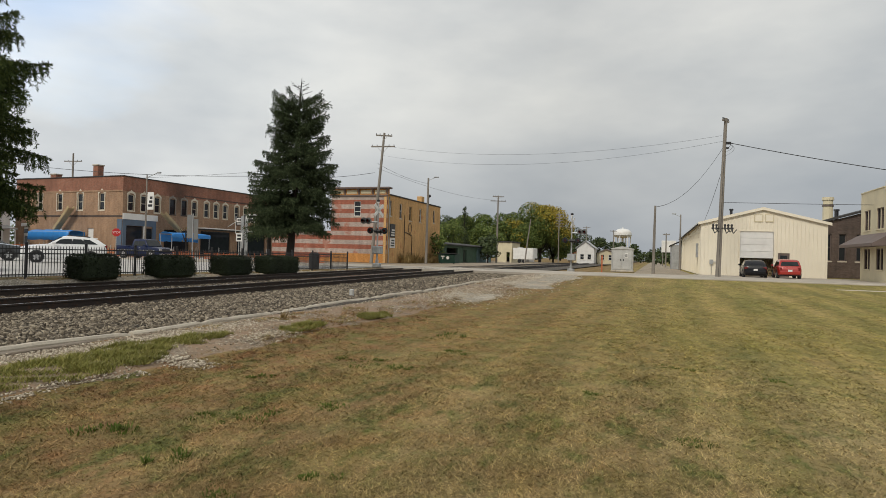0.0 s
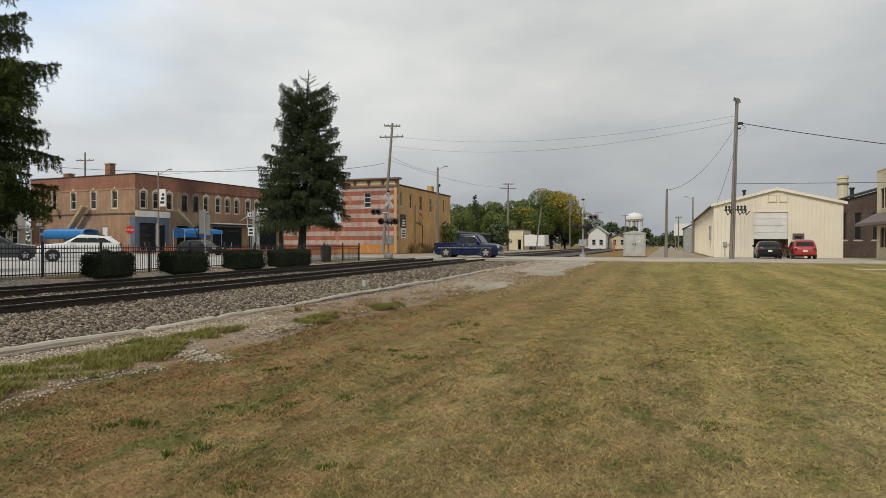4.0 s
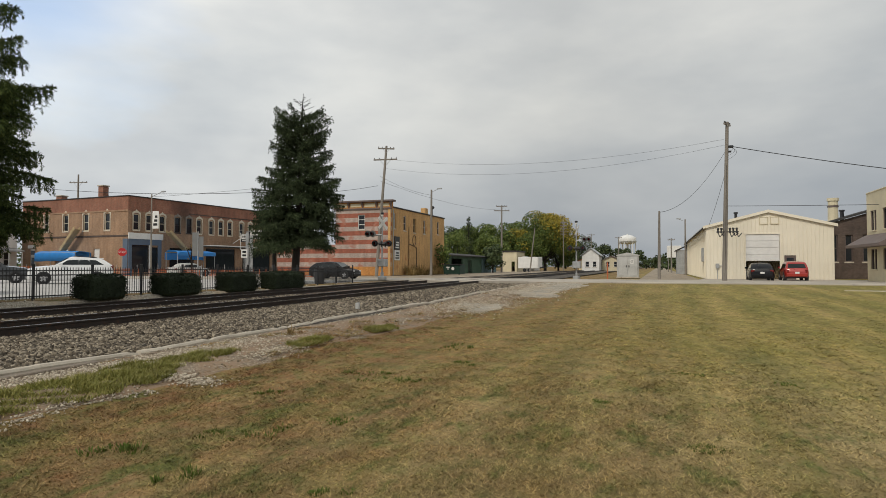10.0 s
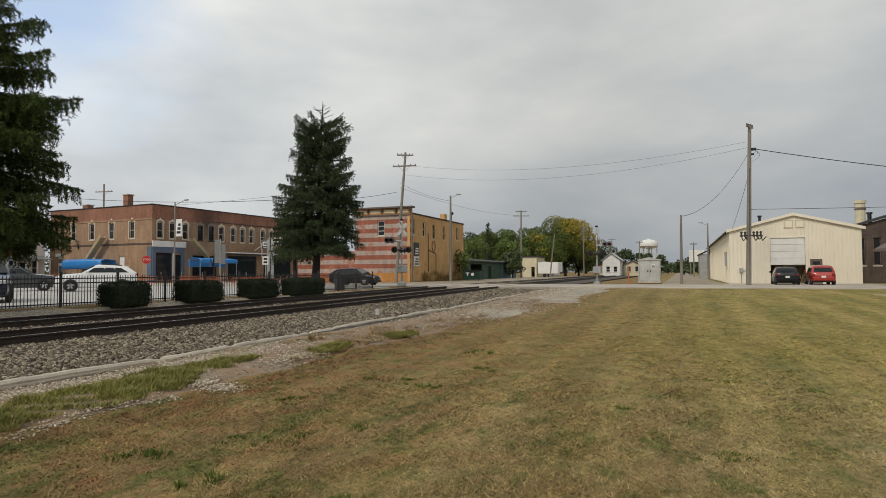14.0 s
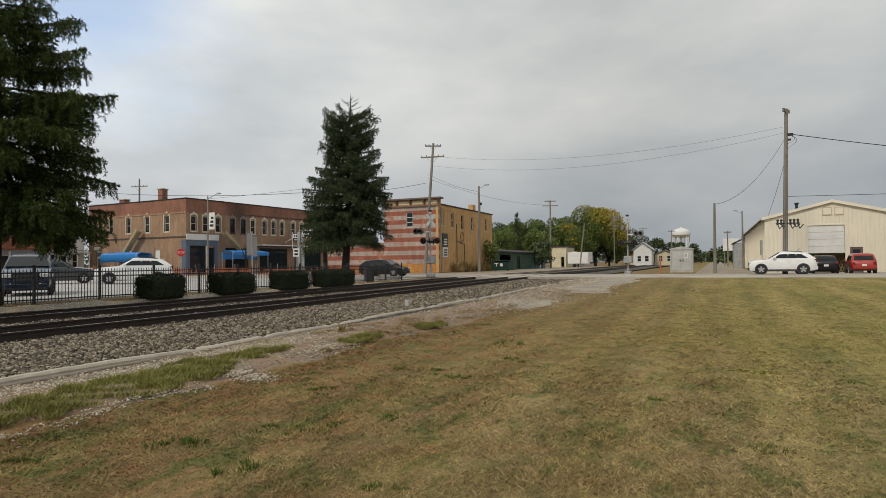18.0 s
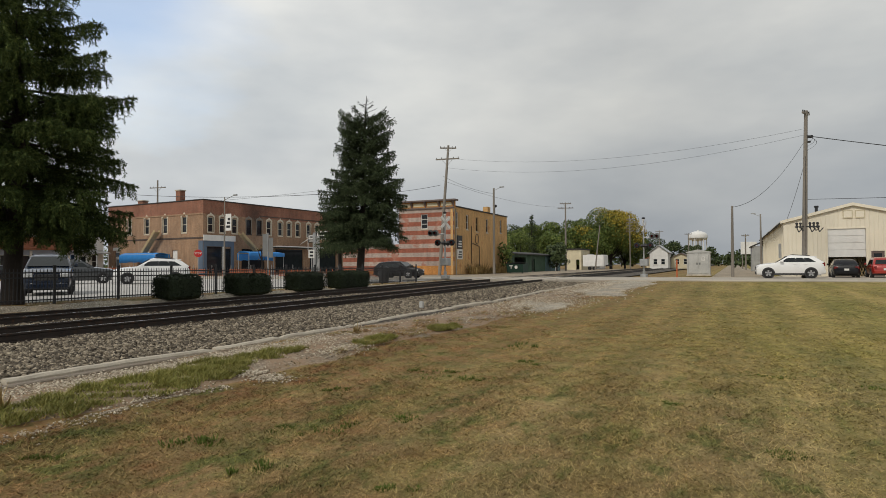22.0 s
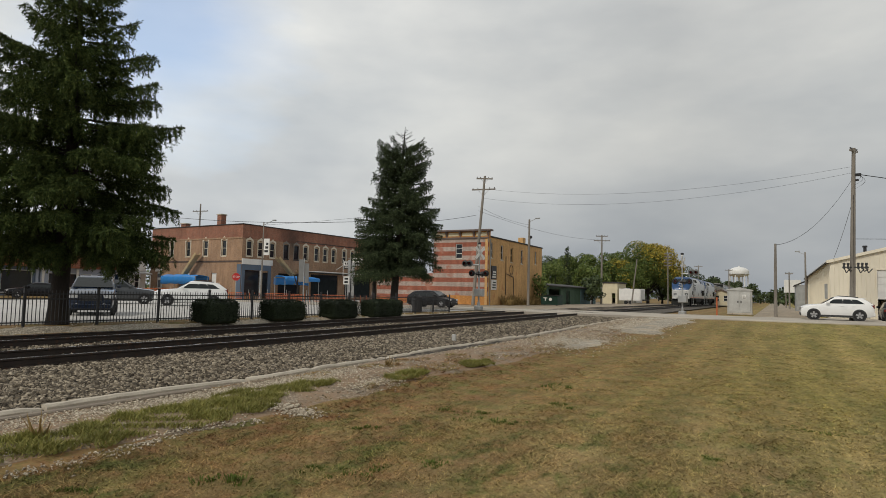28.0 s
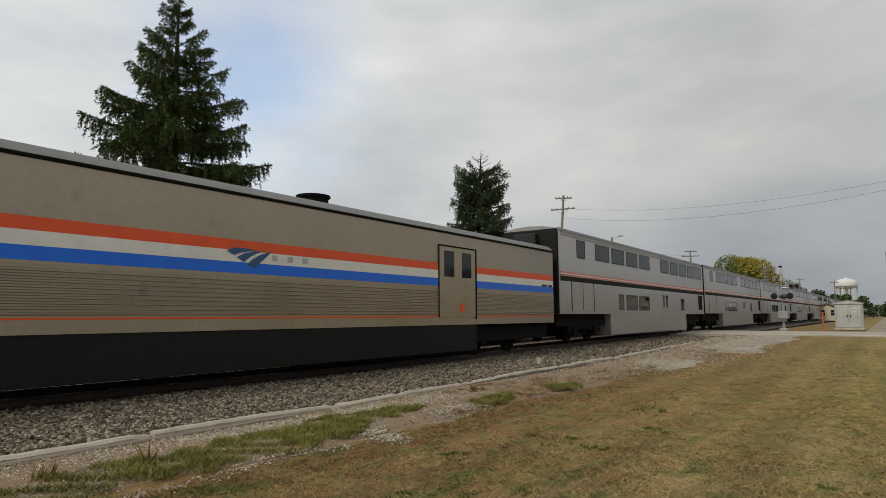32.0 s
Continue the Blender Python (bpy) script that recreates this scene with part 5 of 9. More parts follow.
def dark_brick_hall():
    b = thing("dark_brick_building", "old dark brick hall with tall narrow windows behind the shed", "building", pose(14.3, 66.5, 0.45))
    holes = [(0.9, 1.5, 1.6, 4.1), (2.1, 2.7, 1.6, 4.1), (3.5, 4.1, 1.6, 4.1)]
    wall = wall_with_holes(0, 18, 0, 4.9, holes, 0.4)
    part("front_wall", wall, M_BRICK_DARK, b)
    part("gable", MB().add([(0, 0, 4.9), (18, 0, 4.9), (9, 0, 7.6), (0, 0.4, 4.9), (18, 0.4, 4.9), (9, 0.4, 7.6)], [(0, 1, 2), (5, 4, 3), (0, 2, 5, 3), (2, 1, 4, 5), (1, 0, 3, 4)]), M_BRICK_DARK, b)
    for s in (0, 1):
        xa = -0.3 if s == 0 else 18.3
        part("roof_slope", MB().add([(xa, -0.3, 4.85), (9, -0.3, 7.65), (9, 20, 7.65), (xa, 20, 4.85), (xa, -0.3, 5.05), (9, -0.3, 7.85), (9, 20, 7.85), (xa, 20, 5.05)], [(0, 1, 2, 3), (4, 5, 6, 7), (0, 1, 5, 4), (0, 3, 7, 4), (2, 3, 7, 6)]), M_DARKROOF, b)
    part("west_wall", MB().box(0, 0.4, 0.41, 20, 0, 4.9), M_BRICK_DARK, b)
    part("rear_wall", MB().box(0.4, 18, 19.6, 20, 0, 4.9), M_BRICK_DARK, b)
    for u, u1, z, z1 in holes:
        window_unit(b, u1 - u, z1 - z, pose((u + u1) / 2, 0.15, z), M_BROWNAWN, None)
    part("white_flashing", MB().cbox(-1.2, 0.3, -0.4, 8, 4.95, 5.1, 0.02), M_WHITE, b)
    c = part("chimney", MB().tube((2.9, 7.5, 4.5), (2.9, 7.5, 8.2), 0.52, 0.46, 12), M_CREAM, b, "round cream brick chimney")
    part("chimney_band", MB().tube((2.9, 7.5, 7.95), (2.9, 7.5, 8.25), 0.56, n=12), M_CREAM, c)
    part("chimney_band", MB().tube((2.9, 7.5, 7.3), (2.9, 7.5, 7.45), 0.54, n=12), M_BROWNAWN, c)
    part("stove_pipe", MB().tube((2.6, 3, 5.5), (2.6, 3, 6.5), 0.18).tube((2.6, 3, 6.5), (2.6, 3, 6.65), 0.26), M_BLACK, b)
    return b


dark_brick_hall()


def shop_row():
    """Low shops along the far side of the car park, facing +x."""
    to_x = Matrix.Rotation(radians(90), 4, "Z")
    # tall brown brick shop
    b = thing("brick_shop", "two-storey brown brick shop with a blue fascia", "building", pose(-73, 18, 0.45))
    fr = lambda mb: mb.moved(to_x)
    part("front_wall", fr(wall_with_holes(0, 13.4, 0, 11.6, [(9.6, 10.6, 6.2, 8.6), (5.5, 6.5, 6.2, 8.6), (1.5, 2.5, 6.2, 8.6), (1.0, 6.0, 0.5, 2.9), (7.2, 12.4, 0.5, 2.9)], 0.4)), M_BRICK_BROWN, b)
    part("side_wall", MB().box(-16, -0.41, 13.0, 13.4, 0, 11.6), M_BRICK_RED, b)
    part("side_wall", MB().box(-16, -0.41, 0, 0.4, 0, 11.6), M_BRICK_BROWN, b)
    part("parapet_cap", fr(MB().cbox(-0.1, 13.5, -0.12, 0.5, 11.6, 11.8, 0.03)), M_DARKROOF, b)
    part("roof", MB().box(-16, -0.4, 0.4, 13.0, 11.0, 11.2), M_DARKROOF, b)
    for y in (2.0, 6.0, 10.1):
        window_unit(b, 1.0, 2.4, to_x @ pose(y, 0.12, 6.2), M_WHITE, M_WHITE)
    part("white_fascia", fr(MB().cbox(-0.05, 13.3, -0.25, 0.0, 4.7, 6.0, 0.03)), M_WHITE, b)
    part("blue_fascia", fr(MB().cbox(-0.05, 13.3, -0.3, 0.0, 2.9, 4.69, 0.03)), M_SKYBLUE, b, "bright blue fascia board")
    part("corner_board", fr(MB().cbox(12.9, 13.45, -0.1, 0.0, 6.0, 11.6, 0.02)), M_BRICK_RED, b)
    for a, c in ((1.0, 6.0), (7.2, 12.4)):
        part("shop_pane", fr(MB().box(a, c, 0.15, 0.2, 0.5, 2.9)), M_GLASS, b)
    # single-storey shops with a shingle pent roof
    for k, (y0, ln, paint, nm) in enumerate(((31.5, 8.3, M_STOREBLUE, "slate blue"), (39.9, 8.9, M_PALEBLUE, "pale blue"))):
        s = thing("low_shop", f"low {nm} shop front under a rust shingle pent roof", "shop", pose(-72.5, y0, 0.45), "low shops")
        if k == 0:
            holes = [(0.6, 2.2, 0.3, 2.8), (2.7, 3.9, 0.0, 2.9), (4.4, 7.6, 0.3, 2.8)]
        else:
            holes = [(0.9, 2.0, 0.8, 2.6), (2.8, 4.4, 0.9, 2.6), (4.6, 6.0, 0.9, 2.6), (6.6, 7.6, 0.0, 2.6)]
        part("front_wall", fr(wall_with_holes(0, ln, 0, 4.6, holes, 0.35)), paint, s)
        for u, u1, z, z1 in holes:
            window_unit(s, u1 - u, z1 - z, to_x @ pose((u + u1) / 2, 0.12, z), M_WHITE, None, z > 0, 1)
        for u in (0.25, 2.45, 4.15, ln - 0.3):
            part("pilaster", fr(MB().cbox(u - 0.14, u + 0.14, -0.12, 0.0, 0, 3.1, 0.02)), M_PALEBLUE if k == 0 else M_WHITE, s)
        roof = part("pent_roof", fr(MB().prism([(0.0, 3.2), (0.0, 4.7), (-0.9, 3.35), (-0.9, 3.2)], "x", -0.05, ln + 0.02)), M_SHINGLE, s)
        course = MB()
        for j in range(6):
            f = j / 6
            course.box(-0.04, ln, -0.9 * (1 - f) - 0.05, -0.9 * (1 - f) + 0.12, 3.35 + 1.35 * f, 3.41 + 1.35 * f)
        tagged(part("shingling", fr(course), M_SHINGLE, roof), kind="stuff")
        part("upper_wall", fr(MB().box(0, ln, 0.3, 0.6, 4.6, 6.4)), M_PALEBLUE, s)
        part("roof", MB().box(-12, -0.35, 0, ln, 4.4, 4.6), M_DARKROOF, s)
        part("side_wall", MB().box(-12, -0.36, 0, 0.3, 0, 4.4), paint, s)
        part("side_wall", MB().box(-12, -0.36, ln - 0.3, ln, 0, 4.4), paint, s)
        for u in (1.5, 4.2, 6.8):
            window_unit(s, 0.9, 1.1, to_x @ pose(u, 0.29, 4.95), M_WHITE, None, True, 1)
    h = thing("white_house", "white clapboard house with a small porch between the shops", "house", pose(-74, 49.0, 0.45))
    part("front_wall", fr(wall_with_holes(0, 5.2, 0, 5.4, [(0.6, 1.4, 1.0, 2.8), (2.0, 2.9, 0.1, 2.6), (3.6, 4.4, 1.0, 2.8), (1.2, 2.0, 3.6, 4.9), (3.2, 4.0, 3.6, 4.9)], 0.3)), M_WHITE, h)
    for u, z, zz in ((1.0, 1.0, 1.8), (2.45, 0.1, 2.5), (4.0, 1.0, 1.8), (1.6, 3.6, 1.3), (3.6, 3.6, 1.3)):
        window_unit(h, 0.8, zz, to_x @ pose(u, 0.1, z), M_WHITE, None)
    boards = MB()
    for k in range(22):
        for a, c in ((0, 0.55), (1.45, 1.95), (2.95, 3.55), (4.45, 5.2)):
            boards.box(a, c, -0.02, 0.0, 0.15 + k * 0.235, 0.18 + k * 0.235)
    tagged(part("clapboarding", fr(boards), M_WHITE, h), kind="stuff")
    part("porch_roof", fr(MB().prism([(0.0, 2.95), (0.0, 3.35), (-1.6, 3.0), (-1.6, 2.85)], "x", 0.2, 5.0)), M_GALV, h)
    for u in (0.4, 1.8, 3.2, 4.8):
        part("porch_post", fr(MB().tube((u, -1.45, 0), (u, -1.45, 2.9), 0.07)), M_WHITE, h)
    part("roof", MB().prism([(0.3, 5.4), (-4.5, 7.6), (-9.3, 5.4)], "y", -0.2, 5.4), M_DARKROOF, h)
    part("side_wall", MB().box(-9, -0.31, 0, 0.3, 0, 5.4), M_WHITE, h)


shop_row()

# ---- trees ----
def spruce(name, label, at, height, profile, seed, needles, boughs, lean=(0.0, 0.0), bare_top=1.0, density=34.0, blade=0.16, droop=0.55, ragged=0.4, group="", lop=(0.0, 0.0), base_f=0.14, per_tier=6, low=1.05, tassel=1.0):
    """Separate boughs round a leaning stem; each carries side twigs with hanging tassels, all clothed in short flat needle blades.
    profile: (fraction of the height, reach); lop: how much further the boughs reach, and towards which azimuth."""
    rng = np.random.default_rng(seed)
    t = thing(name, label, "tree", at, group)
    n = 14
    axis = lambda z: np.array([lean[0] * z / height + 0.04 * math.sin(z * 0.5 + seed), lean[1] * z / height + 0.04 * math.cos(z * 0.37 + seed), z])
    rings = []
    for k in range(n + 1):
        z = height * k / n
        r = (0.021 * height * (1 - z / height) ** 0.85 + 0.014) * (1.3 if k == 0 else 1)
        c = axis(z)
        rings.append([(c[0] + r * math.cos(2 * math.pi * i / 10), c[1] + r * math.sin(2 * math.pi * i / 10), z - (0.3 if k == 0 else 0)) for i in range(10)])
    part("trunk", MB().loft(rings), M_BARK, t, smooth=True)
    limbs = MB()
    A, B, W = [], [], []
    down = np.array([0, 0, -1.0])
    fs, rs = [p[0] for p in profile], [p[1] for p in profile]
    for i in range(boughs):
        tier = i // per_tier
        f = base_f + (0.985 - base_f) * ((tier + rng.normal(0.5, 0.22)) * per_tier / boughs) ** low
        f = min(max(f, base_f), 0.985)
        a = (i % per_tier) * 2 * math.pi / per_tier + tier * 2.39996 + rng.uniform(-0.35, 0.35)
        L = float(np.interp(f, fs, rs)) * (1 - ragged * rng.random() ** 1.6) * (1 + lop[0] * math.cos(a - lop[1]))
        out, side = np.array([math.cos(a), math.sin(a), 0.0]), np.array([-math.sin(a), math.cos(a), 0.0])
        rise, drop, tip = 0.05 + 0.55 * f * f, droop * (1.05 - 0.75 * f), 0.16 + 0.10 * rng.random()
        root = axis(min(f * height - L * (rise - drop + tip), height - 0.12))
        bend = rng.uniform(-0.12, 0.12)
        m = 7
        at_q = lambda q: root + out * L * q + side * L * bend * q * q + np.array([0, 0, L * (rise * q - drop * q * q + tip * q ** 3)])
        pts = [at_q(q / m) for q in range(m + 1)]
        th = 0.012 + 0.011 * L
        limbs.loft([[tuple(p - down * r), tuple(p + side * r), tuple(p + down * r), tuple(p - side * r)] for p, r in ((p, th * (1 - 0.82 * k / m)) for k, p in enumerate(pts))])
        if f > bare_top:
            for q in (0.45, 0.7):
                p = at_q(q)
                for sg in (-1, 1):
                    e = p + (out * 0.6 + side * sg * 0.6 + np.array([0, 0, 0.25])) * L * 0.3
                    limbs.loft([[tuple(v - down * 0.012), tuple(v + side * 0.012), tuple(v + down * 0.012)] for v in (p, e)])
            if rng.random() < 0.8:
                continue
        for k in range(1, m):
            A.append(pts[k]), B.append(pts[k + 1]), W.append(1.0)
        q = 0.14 + 0.10 * rng.random()
        step = (0.15 + 0.02 * L) * (blade / 0.16)
        gap = rng.uniform(0.2, 0.8)
        while q < 0.985:
            p = at_q(q)
            fan = min(1.0, q * 2.6) * (1 - q) ** 0.62
            if abs(q - gap) > 0.05:
                for sg in (-1, 1):
                    ln = (0.12 + 0.36 * L * fan) * rng.uniform(0.6, 1.15)
                    d = out * rng.uniform(0.55, 0.95) + side * sg * rng.uniform(0.55, 0.95)
                    mid = p + d * ln * 0.5 + down * ln * rng.uniform(0.0, 0.14)
                    end = p + d * ln + down * ln * rng.uniform(0.15, 0.5)
                    A.append(p), B.append(mid), W.append(0.95)
                    A.append(mid), B.append(end), W.append(0.9)
                    for u in np.arange(0.25, 1.01, 0.24 / max(ln, 0.25)):
                        h = p + (end - p) * u
                        A.append(h), B.append(h + down * rng.uniform(0.12, 0.36) * min(1.2, 0.5 + 0.28 * L) * (1 + (tassel - 1) * (1 - f)) * (blade / 0.16) + d * 0.05), W.append(0.85)
            q += step / max(L, 0.3)
    tagged(part("limb", limbs, M_BARK, t), kind="stuff")
    A, B, W = np.array(A), np.array(B), np.array(W)
    ln = np.linalg.norm(B - A, axis=1)
    cnt = np.maximum(2, (ln * density * rng.uniform(0.7, 1.3, len(ln))).astype(int))
    k = np.repeat(np.arange(len(A)), cnt)
    u = rng.random((len(k), 1))
    D = (B - A)[k] / (ln[k, None] + 1e-6)
    D = D * rng.uniform(0.35, 1.0, (len(k), 1)) + rng.normal(size=(len(k), 3)) * np.array([0.42, 0.42, 0.34])
    D /= np.linalg.norm(D, axis=1, keepdims=True)
    S = np.cross(D, rng.normal(size=D.shape))
    S /= np.linalg.norm(S, axis=1, keepdims=True) + 1e-9
    Ln = (blade * W[k] * rng.uniform(0.65, 1.25, len(k)))[:, None]
    P = A[k] + (B - A)[k] * u + rng.normal(size=(len(k), 3)) * blade * 0.10
    V = np.stack([P, P + D * Ln * 0.5 + S * Ln * 0.12, P + D * Ln, P + D * Ln * 0.5 - S * Ln * 0.12], 1).reshape(-1, 3)
    crown = new("crown", raw_mesh("crown", V, np.arange(len(V)).reshape(-1, 4), needles))
    crown.parent = t
    return t


def leaf_crown(rng, blobs, per, size):
    """Leaf clumps over a set of balls (centre, radius): thin quads, denser towards the outside, with gaps."""
    V, F = [], []
    for (cx, cy, cz), r in blobs:
        n = int(per * r * r)
        d = rng.normal(size=(n, 3))
        d /= np.linalg.norm(d, axis=1, keepdims=True)
        rad = r * rng.uniform(0.55, 1.08, (n, 1)) ** 0.5
        p = np.array([cx, cy, cz]) + d * rad * np.array([1, 1, 0.85])
        a = rng.normal(size=(n, 3))
        a /= np.linalg.norm(a, axis=1, keepdims=True)
        q = np.cross(a, d + rng.normal(size=(n, 3)) * 0.5)
        q /= np.linalg.norm(q, axis=1, keepdims=True) + 1e-6
        s = size * rng.uniform(0.6, 1.4, (n, 1))
        V.append(np.stack([p - a * s, p + q * s * 0.6, p + a * s, p - q * s * 0.6], 1).reshape(-1, 3))
    V = np.concatenate(V)
    F = np.arange(len(V)).reshape(-1, 4)
    return V, F


def leafy_tree(name, label, at, height, radius, seed, leaves, size=0.35, per=26, group="", trunk=0.3, second=None, blobs_n=16):
    rng = np.random.default_rng(seed)
    t = thing(name, label, "tree", at, group)
    mb = MB().tube((0, 0, -0.2), (0, 0, height * trunk), 0.028 * height, 0.02 * height, 8)
    blobs = []
    for k in range(blobs_n):
        a, e = rng.uniform(0, 2 * math.pi), rng.uniform(0, 1)
        z = height * (trunk * 0.9 + (1 - trunk) * (0.12 + 0.72 * e))
        rr = radius * math.sin(math.pi * min(0.95, 0.25 + 0.62 * e)) * rng.uniform(0.35, 0.85)
        c = (rr * math.cos(a), rr * math.sin(a), z)
        br = radius * rng.uniform(0.28, 0.46)
        blobs.append((c, br))
        mb.tube((0, 0, height * trunk * rng.uniform(0.7, 1.0)), c, 0.010 * height, 0.003 * height, 5)
    part("trunk", mb, M_BARK, t)
    V, F = leaf_crown(rng, blobs, per, size)
    mats, idx = [leaves], None
    if second:
        mats.append(second)
        cen = V.reshape(-1, 4, 3).mean(1)
        idx = ((cen[:, 0] / radius * 0.8 + cen[:, 2] / height * 1.5 - 1.3 + rng.normal(size=len(cen)) * 0.25) > 0).astype(int)
    c = new("crown", raw_mesh("crown", V, F, mats, False, idx))
    c.parent = t
    return t


NEAR_CROWN = [(0.0, 3.1), (0.17, 3.35), (0.26, 3.5), (0.39, 3.45), (0.47, 3.5), (0.58, 3.2), (0.68, 2.6), (0.76, 2.1), (0.83, 1.65), (0.90, 1.05), (0.96, 0.65), (1.0, 0.3)]
FAR_CROWN = [(0.0, 3.2), (0.16, 3.3), (0.32, 3.5), (0.48, 3.3), (0.55, 3.1), (0.66, 2.25), (0.78, 2.1), (0.84, 2.35), (0.91, 2.2), (0.94, 1.2), (1.0, 0.45)]
spruce("spruce_tree", "tall dark green spruce with drooping ragged limbs beside the iron fence", pose(-20.82, 12.10, 0.4), 13.4, NEAR_CROWN, 11, M_SPRUCE, 144, (0.06, 0.10), density=110, blade=0.13, droop=0.5, ragged=0.42, base_f=0.145, low=1.2, tassel=1.7)
spruce("spruce_tree", "dense blue-green spruce with a bare twiggy top", pose(-24.53, 38.26, 0.45), 13.6, FAR_CROWN, 5, M_SPRUCE2, 192, (0.46, 0.30), bare_top=0.93, density=66, blade=0.16, droop=0.5, ragged=0.42, base_f=0.17)
spruce("spruce_tree", "slim dark trunked spruce growing against its neighbour", pose(-25.7, 37.5, 0.45), 6.8, [(0.0, 1.8), (0.3, 2.0), (0.6, 1.5), (1.0, 0.3)], 9, M_SPRUCE2, 60, density=32, blade=0.20, base_f=0.3)
# ---- fence, hedges, signals, poles ----
def iron_fence():
    f = thing("iron_fence", "black iron picket fence along the car park", "fence")
    X, Y0, N, PW = -20.2, 1.35, 16, 2.34
    picket = MB().box(-0.009, 0.009, -0.009, 0.009, 0.06, 1.10).add([(-0.009, -0.009, 1.10), (0.009, -0.009, 1.10), (0.009, 0.009, 1.10), (-0.009, 0.009, 1.10), (0, 0, 1.16)], [(0, 1, 4), (1, 2, 4), (2, 3, 4), (3, 0, 4)])
    pm = picket.mesh("picket", M_BLACK)
    post = MB().box(-0.035, 0.035, -0.035, 0.035, -0.1, 1.20).cbox(-0.045, 0.045, -0.045, 0.045, 1.20, 1.26, 0.015).mesh("post", M_BLACK)
    rail = MB().box(-0.016, 0.016, 0.035, PW - 0.035, -0.02, 0.02).mesh("rail", M_BLACK)
    far = MB()
    for k in range(N + 1):
        y = Y0 + k * PW
        part("post", post, None, f, at=pose(X, y, 0.42))
        if k == N:
            break
        for z in (0.14, 0.86, 1.02):
            part("rail", rail, None, f, at=pose(X, y, 0.42 + z))
        for j in range(1, 20):
            m = pose(X, y + j * PW / 20, 0.42)
            if k < 15:
                part("picket", pm, None, f, at=m)
            else:
                far.join(picket, m)
    tagged(part("fence_end", far, M_BLACK, f), kind="stuff")
    return f


iron_fence()


def hedge(y0, y1, x, h, seed):
    t = thing("hedge", "dark clipped yew hedge beside the iron fence", "hedge", None, "clipped hedges")
    rng = np.random.default_rng(seed)
    core = MB().cbox(x - 0.48, x + 0.48, y0 + 0.04, y1 - 0.04, 0.35, 0.42 + h - 0.04, 0.10)
    part("core", core, M_HEDGE, t)
    n = int(5200 * (y1 - y0) / 2.5)
    u, v, w = rng.uniform(-1, 1, n), rng.uniform(-1, 1, n), rng.uniform(0, 1, n)
    face = rng.integers(0, 6, n)
    hx, hy = 0.52, (y1 - y0) / 2
    u = np.where(face == 0, 1, np.where(face == 1, -1, u))
    v = np.where(face == 2, 1, np.where(face == 3, -1, v))
    w = np.where(face >= 4, 1, w)
    rnd = 1 - 0.10 * (np.abs(u) * w) ** 4 - 0.06 * (np.abs(v) * w) ** 4
    P = np.stack([x + u * hx * rnd, (y0 + y1) / 2 + v * hy * (1 - 0.05 * np.abs(u) ** 6), 0.42 + 0.02 + w * h * rnd + 0.04 * np.sin(v * 9 + seed)], 1) + rng.normal(size=(n, 3)) * 0.02
    a = rng.normal(size=(n, 3))
    a /= np.linalg.norm(a, axis=1, keepdims=True)
    b = np.cross(a, rng.normal(size=(n, 3)))
    b /= np.linalg.norm(b, axis=1, keepdims=True)
    V = np.stack([P - a * 0.05, P + b * 0.028, P + a * 0.05], 1).reshape(-1, 3)
    c = new("leaves", raw_mesh("leaves", V, np.arange(len(V)).reshape(-1, 3), M_HEDGE))
    c.parent = t
    return t


for k, (a, b, h) in enumerate(((16.85, 18.5, 0.82), (20.5, 22.6, 0.80), (24.6, 26.7, 0.82), (28.1, 31.1, 0.84))):
    hedge(a, b, -19.75, h, k + 2)


def weed(name, label, x, y, r, h, seed, material, n=160, group="weeds"):
    t = thing(name, label, "weed", pose(x, y, gz(x, y)), group)
    rng = np.random.default_rng(seed)
    a, q = rng.uniform(0, 2 * math.pi, n), np.sqrt(rng.uniform(0, 1, n)) * r
    tuft = rng.integers(0, 7, n)
    off, own = rng.normal(size=(7, 2)) * r * 0.55, rng.uniform(0.12, 0.55, 7)
    base = np.stack([off[tuft, 0] + np.cos(a) * q * own[tuft], off[tuft, 1] + np.sin(a) * q * own[tuft], np.full(n, -0.01)], 1)
    h = h * (0.45 + 0.75 * rng.random(7))[tuft]
    d = np.stack([np.cos(a) * rng.uniform(0.1, 0.7, n), np.sin(a) * rng.uniform(0.1, 0.7, n), np.ones(n)], 1) * (h * rng.uniform(0.5, 1.1, n))[:, None]
    s = np.stack([-np.sin(a + rng.normal(size=n)), np.cos(a), np.zeros(n)], 1) * (0.005 + 0.022 * h)[:, None]
    V = np.stack([base, base + d * 0.5 + s, base + d, base + d * 0.5 - s], 1).reshape(-1, 3)
    c = new("leaves", raw_mesh("leaves", V, np.arange(len(V)).reshape(-1, 4), material))
    c.parent = t
    return t


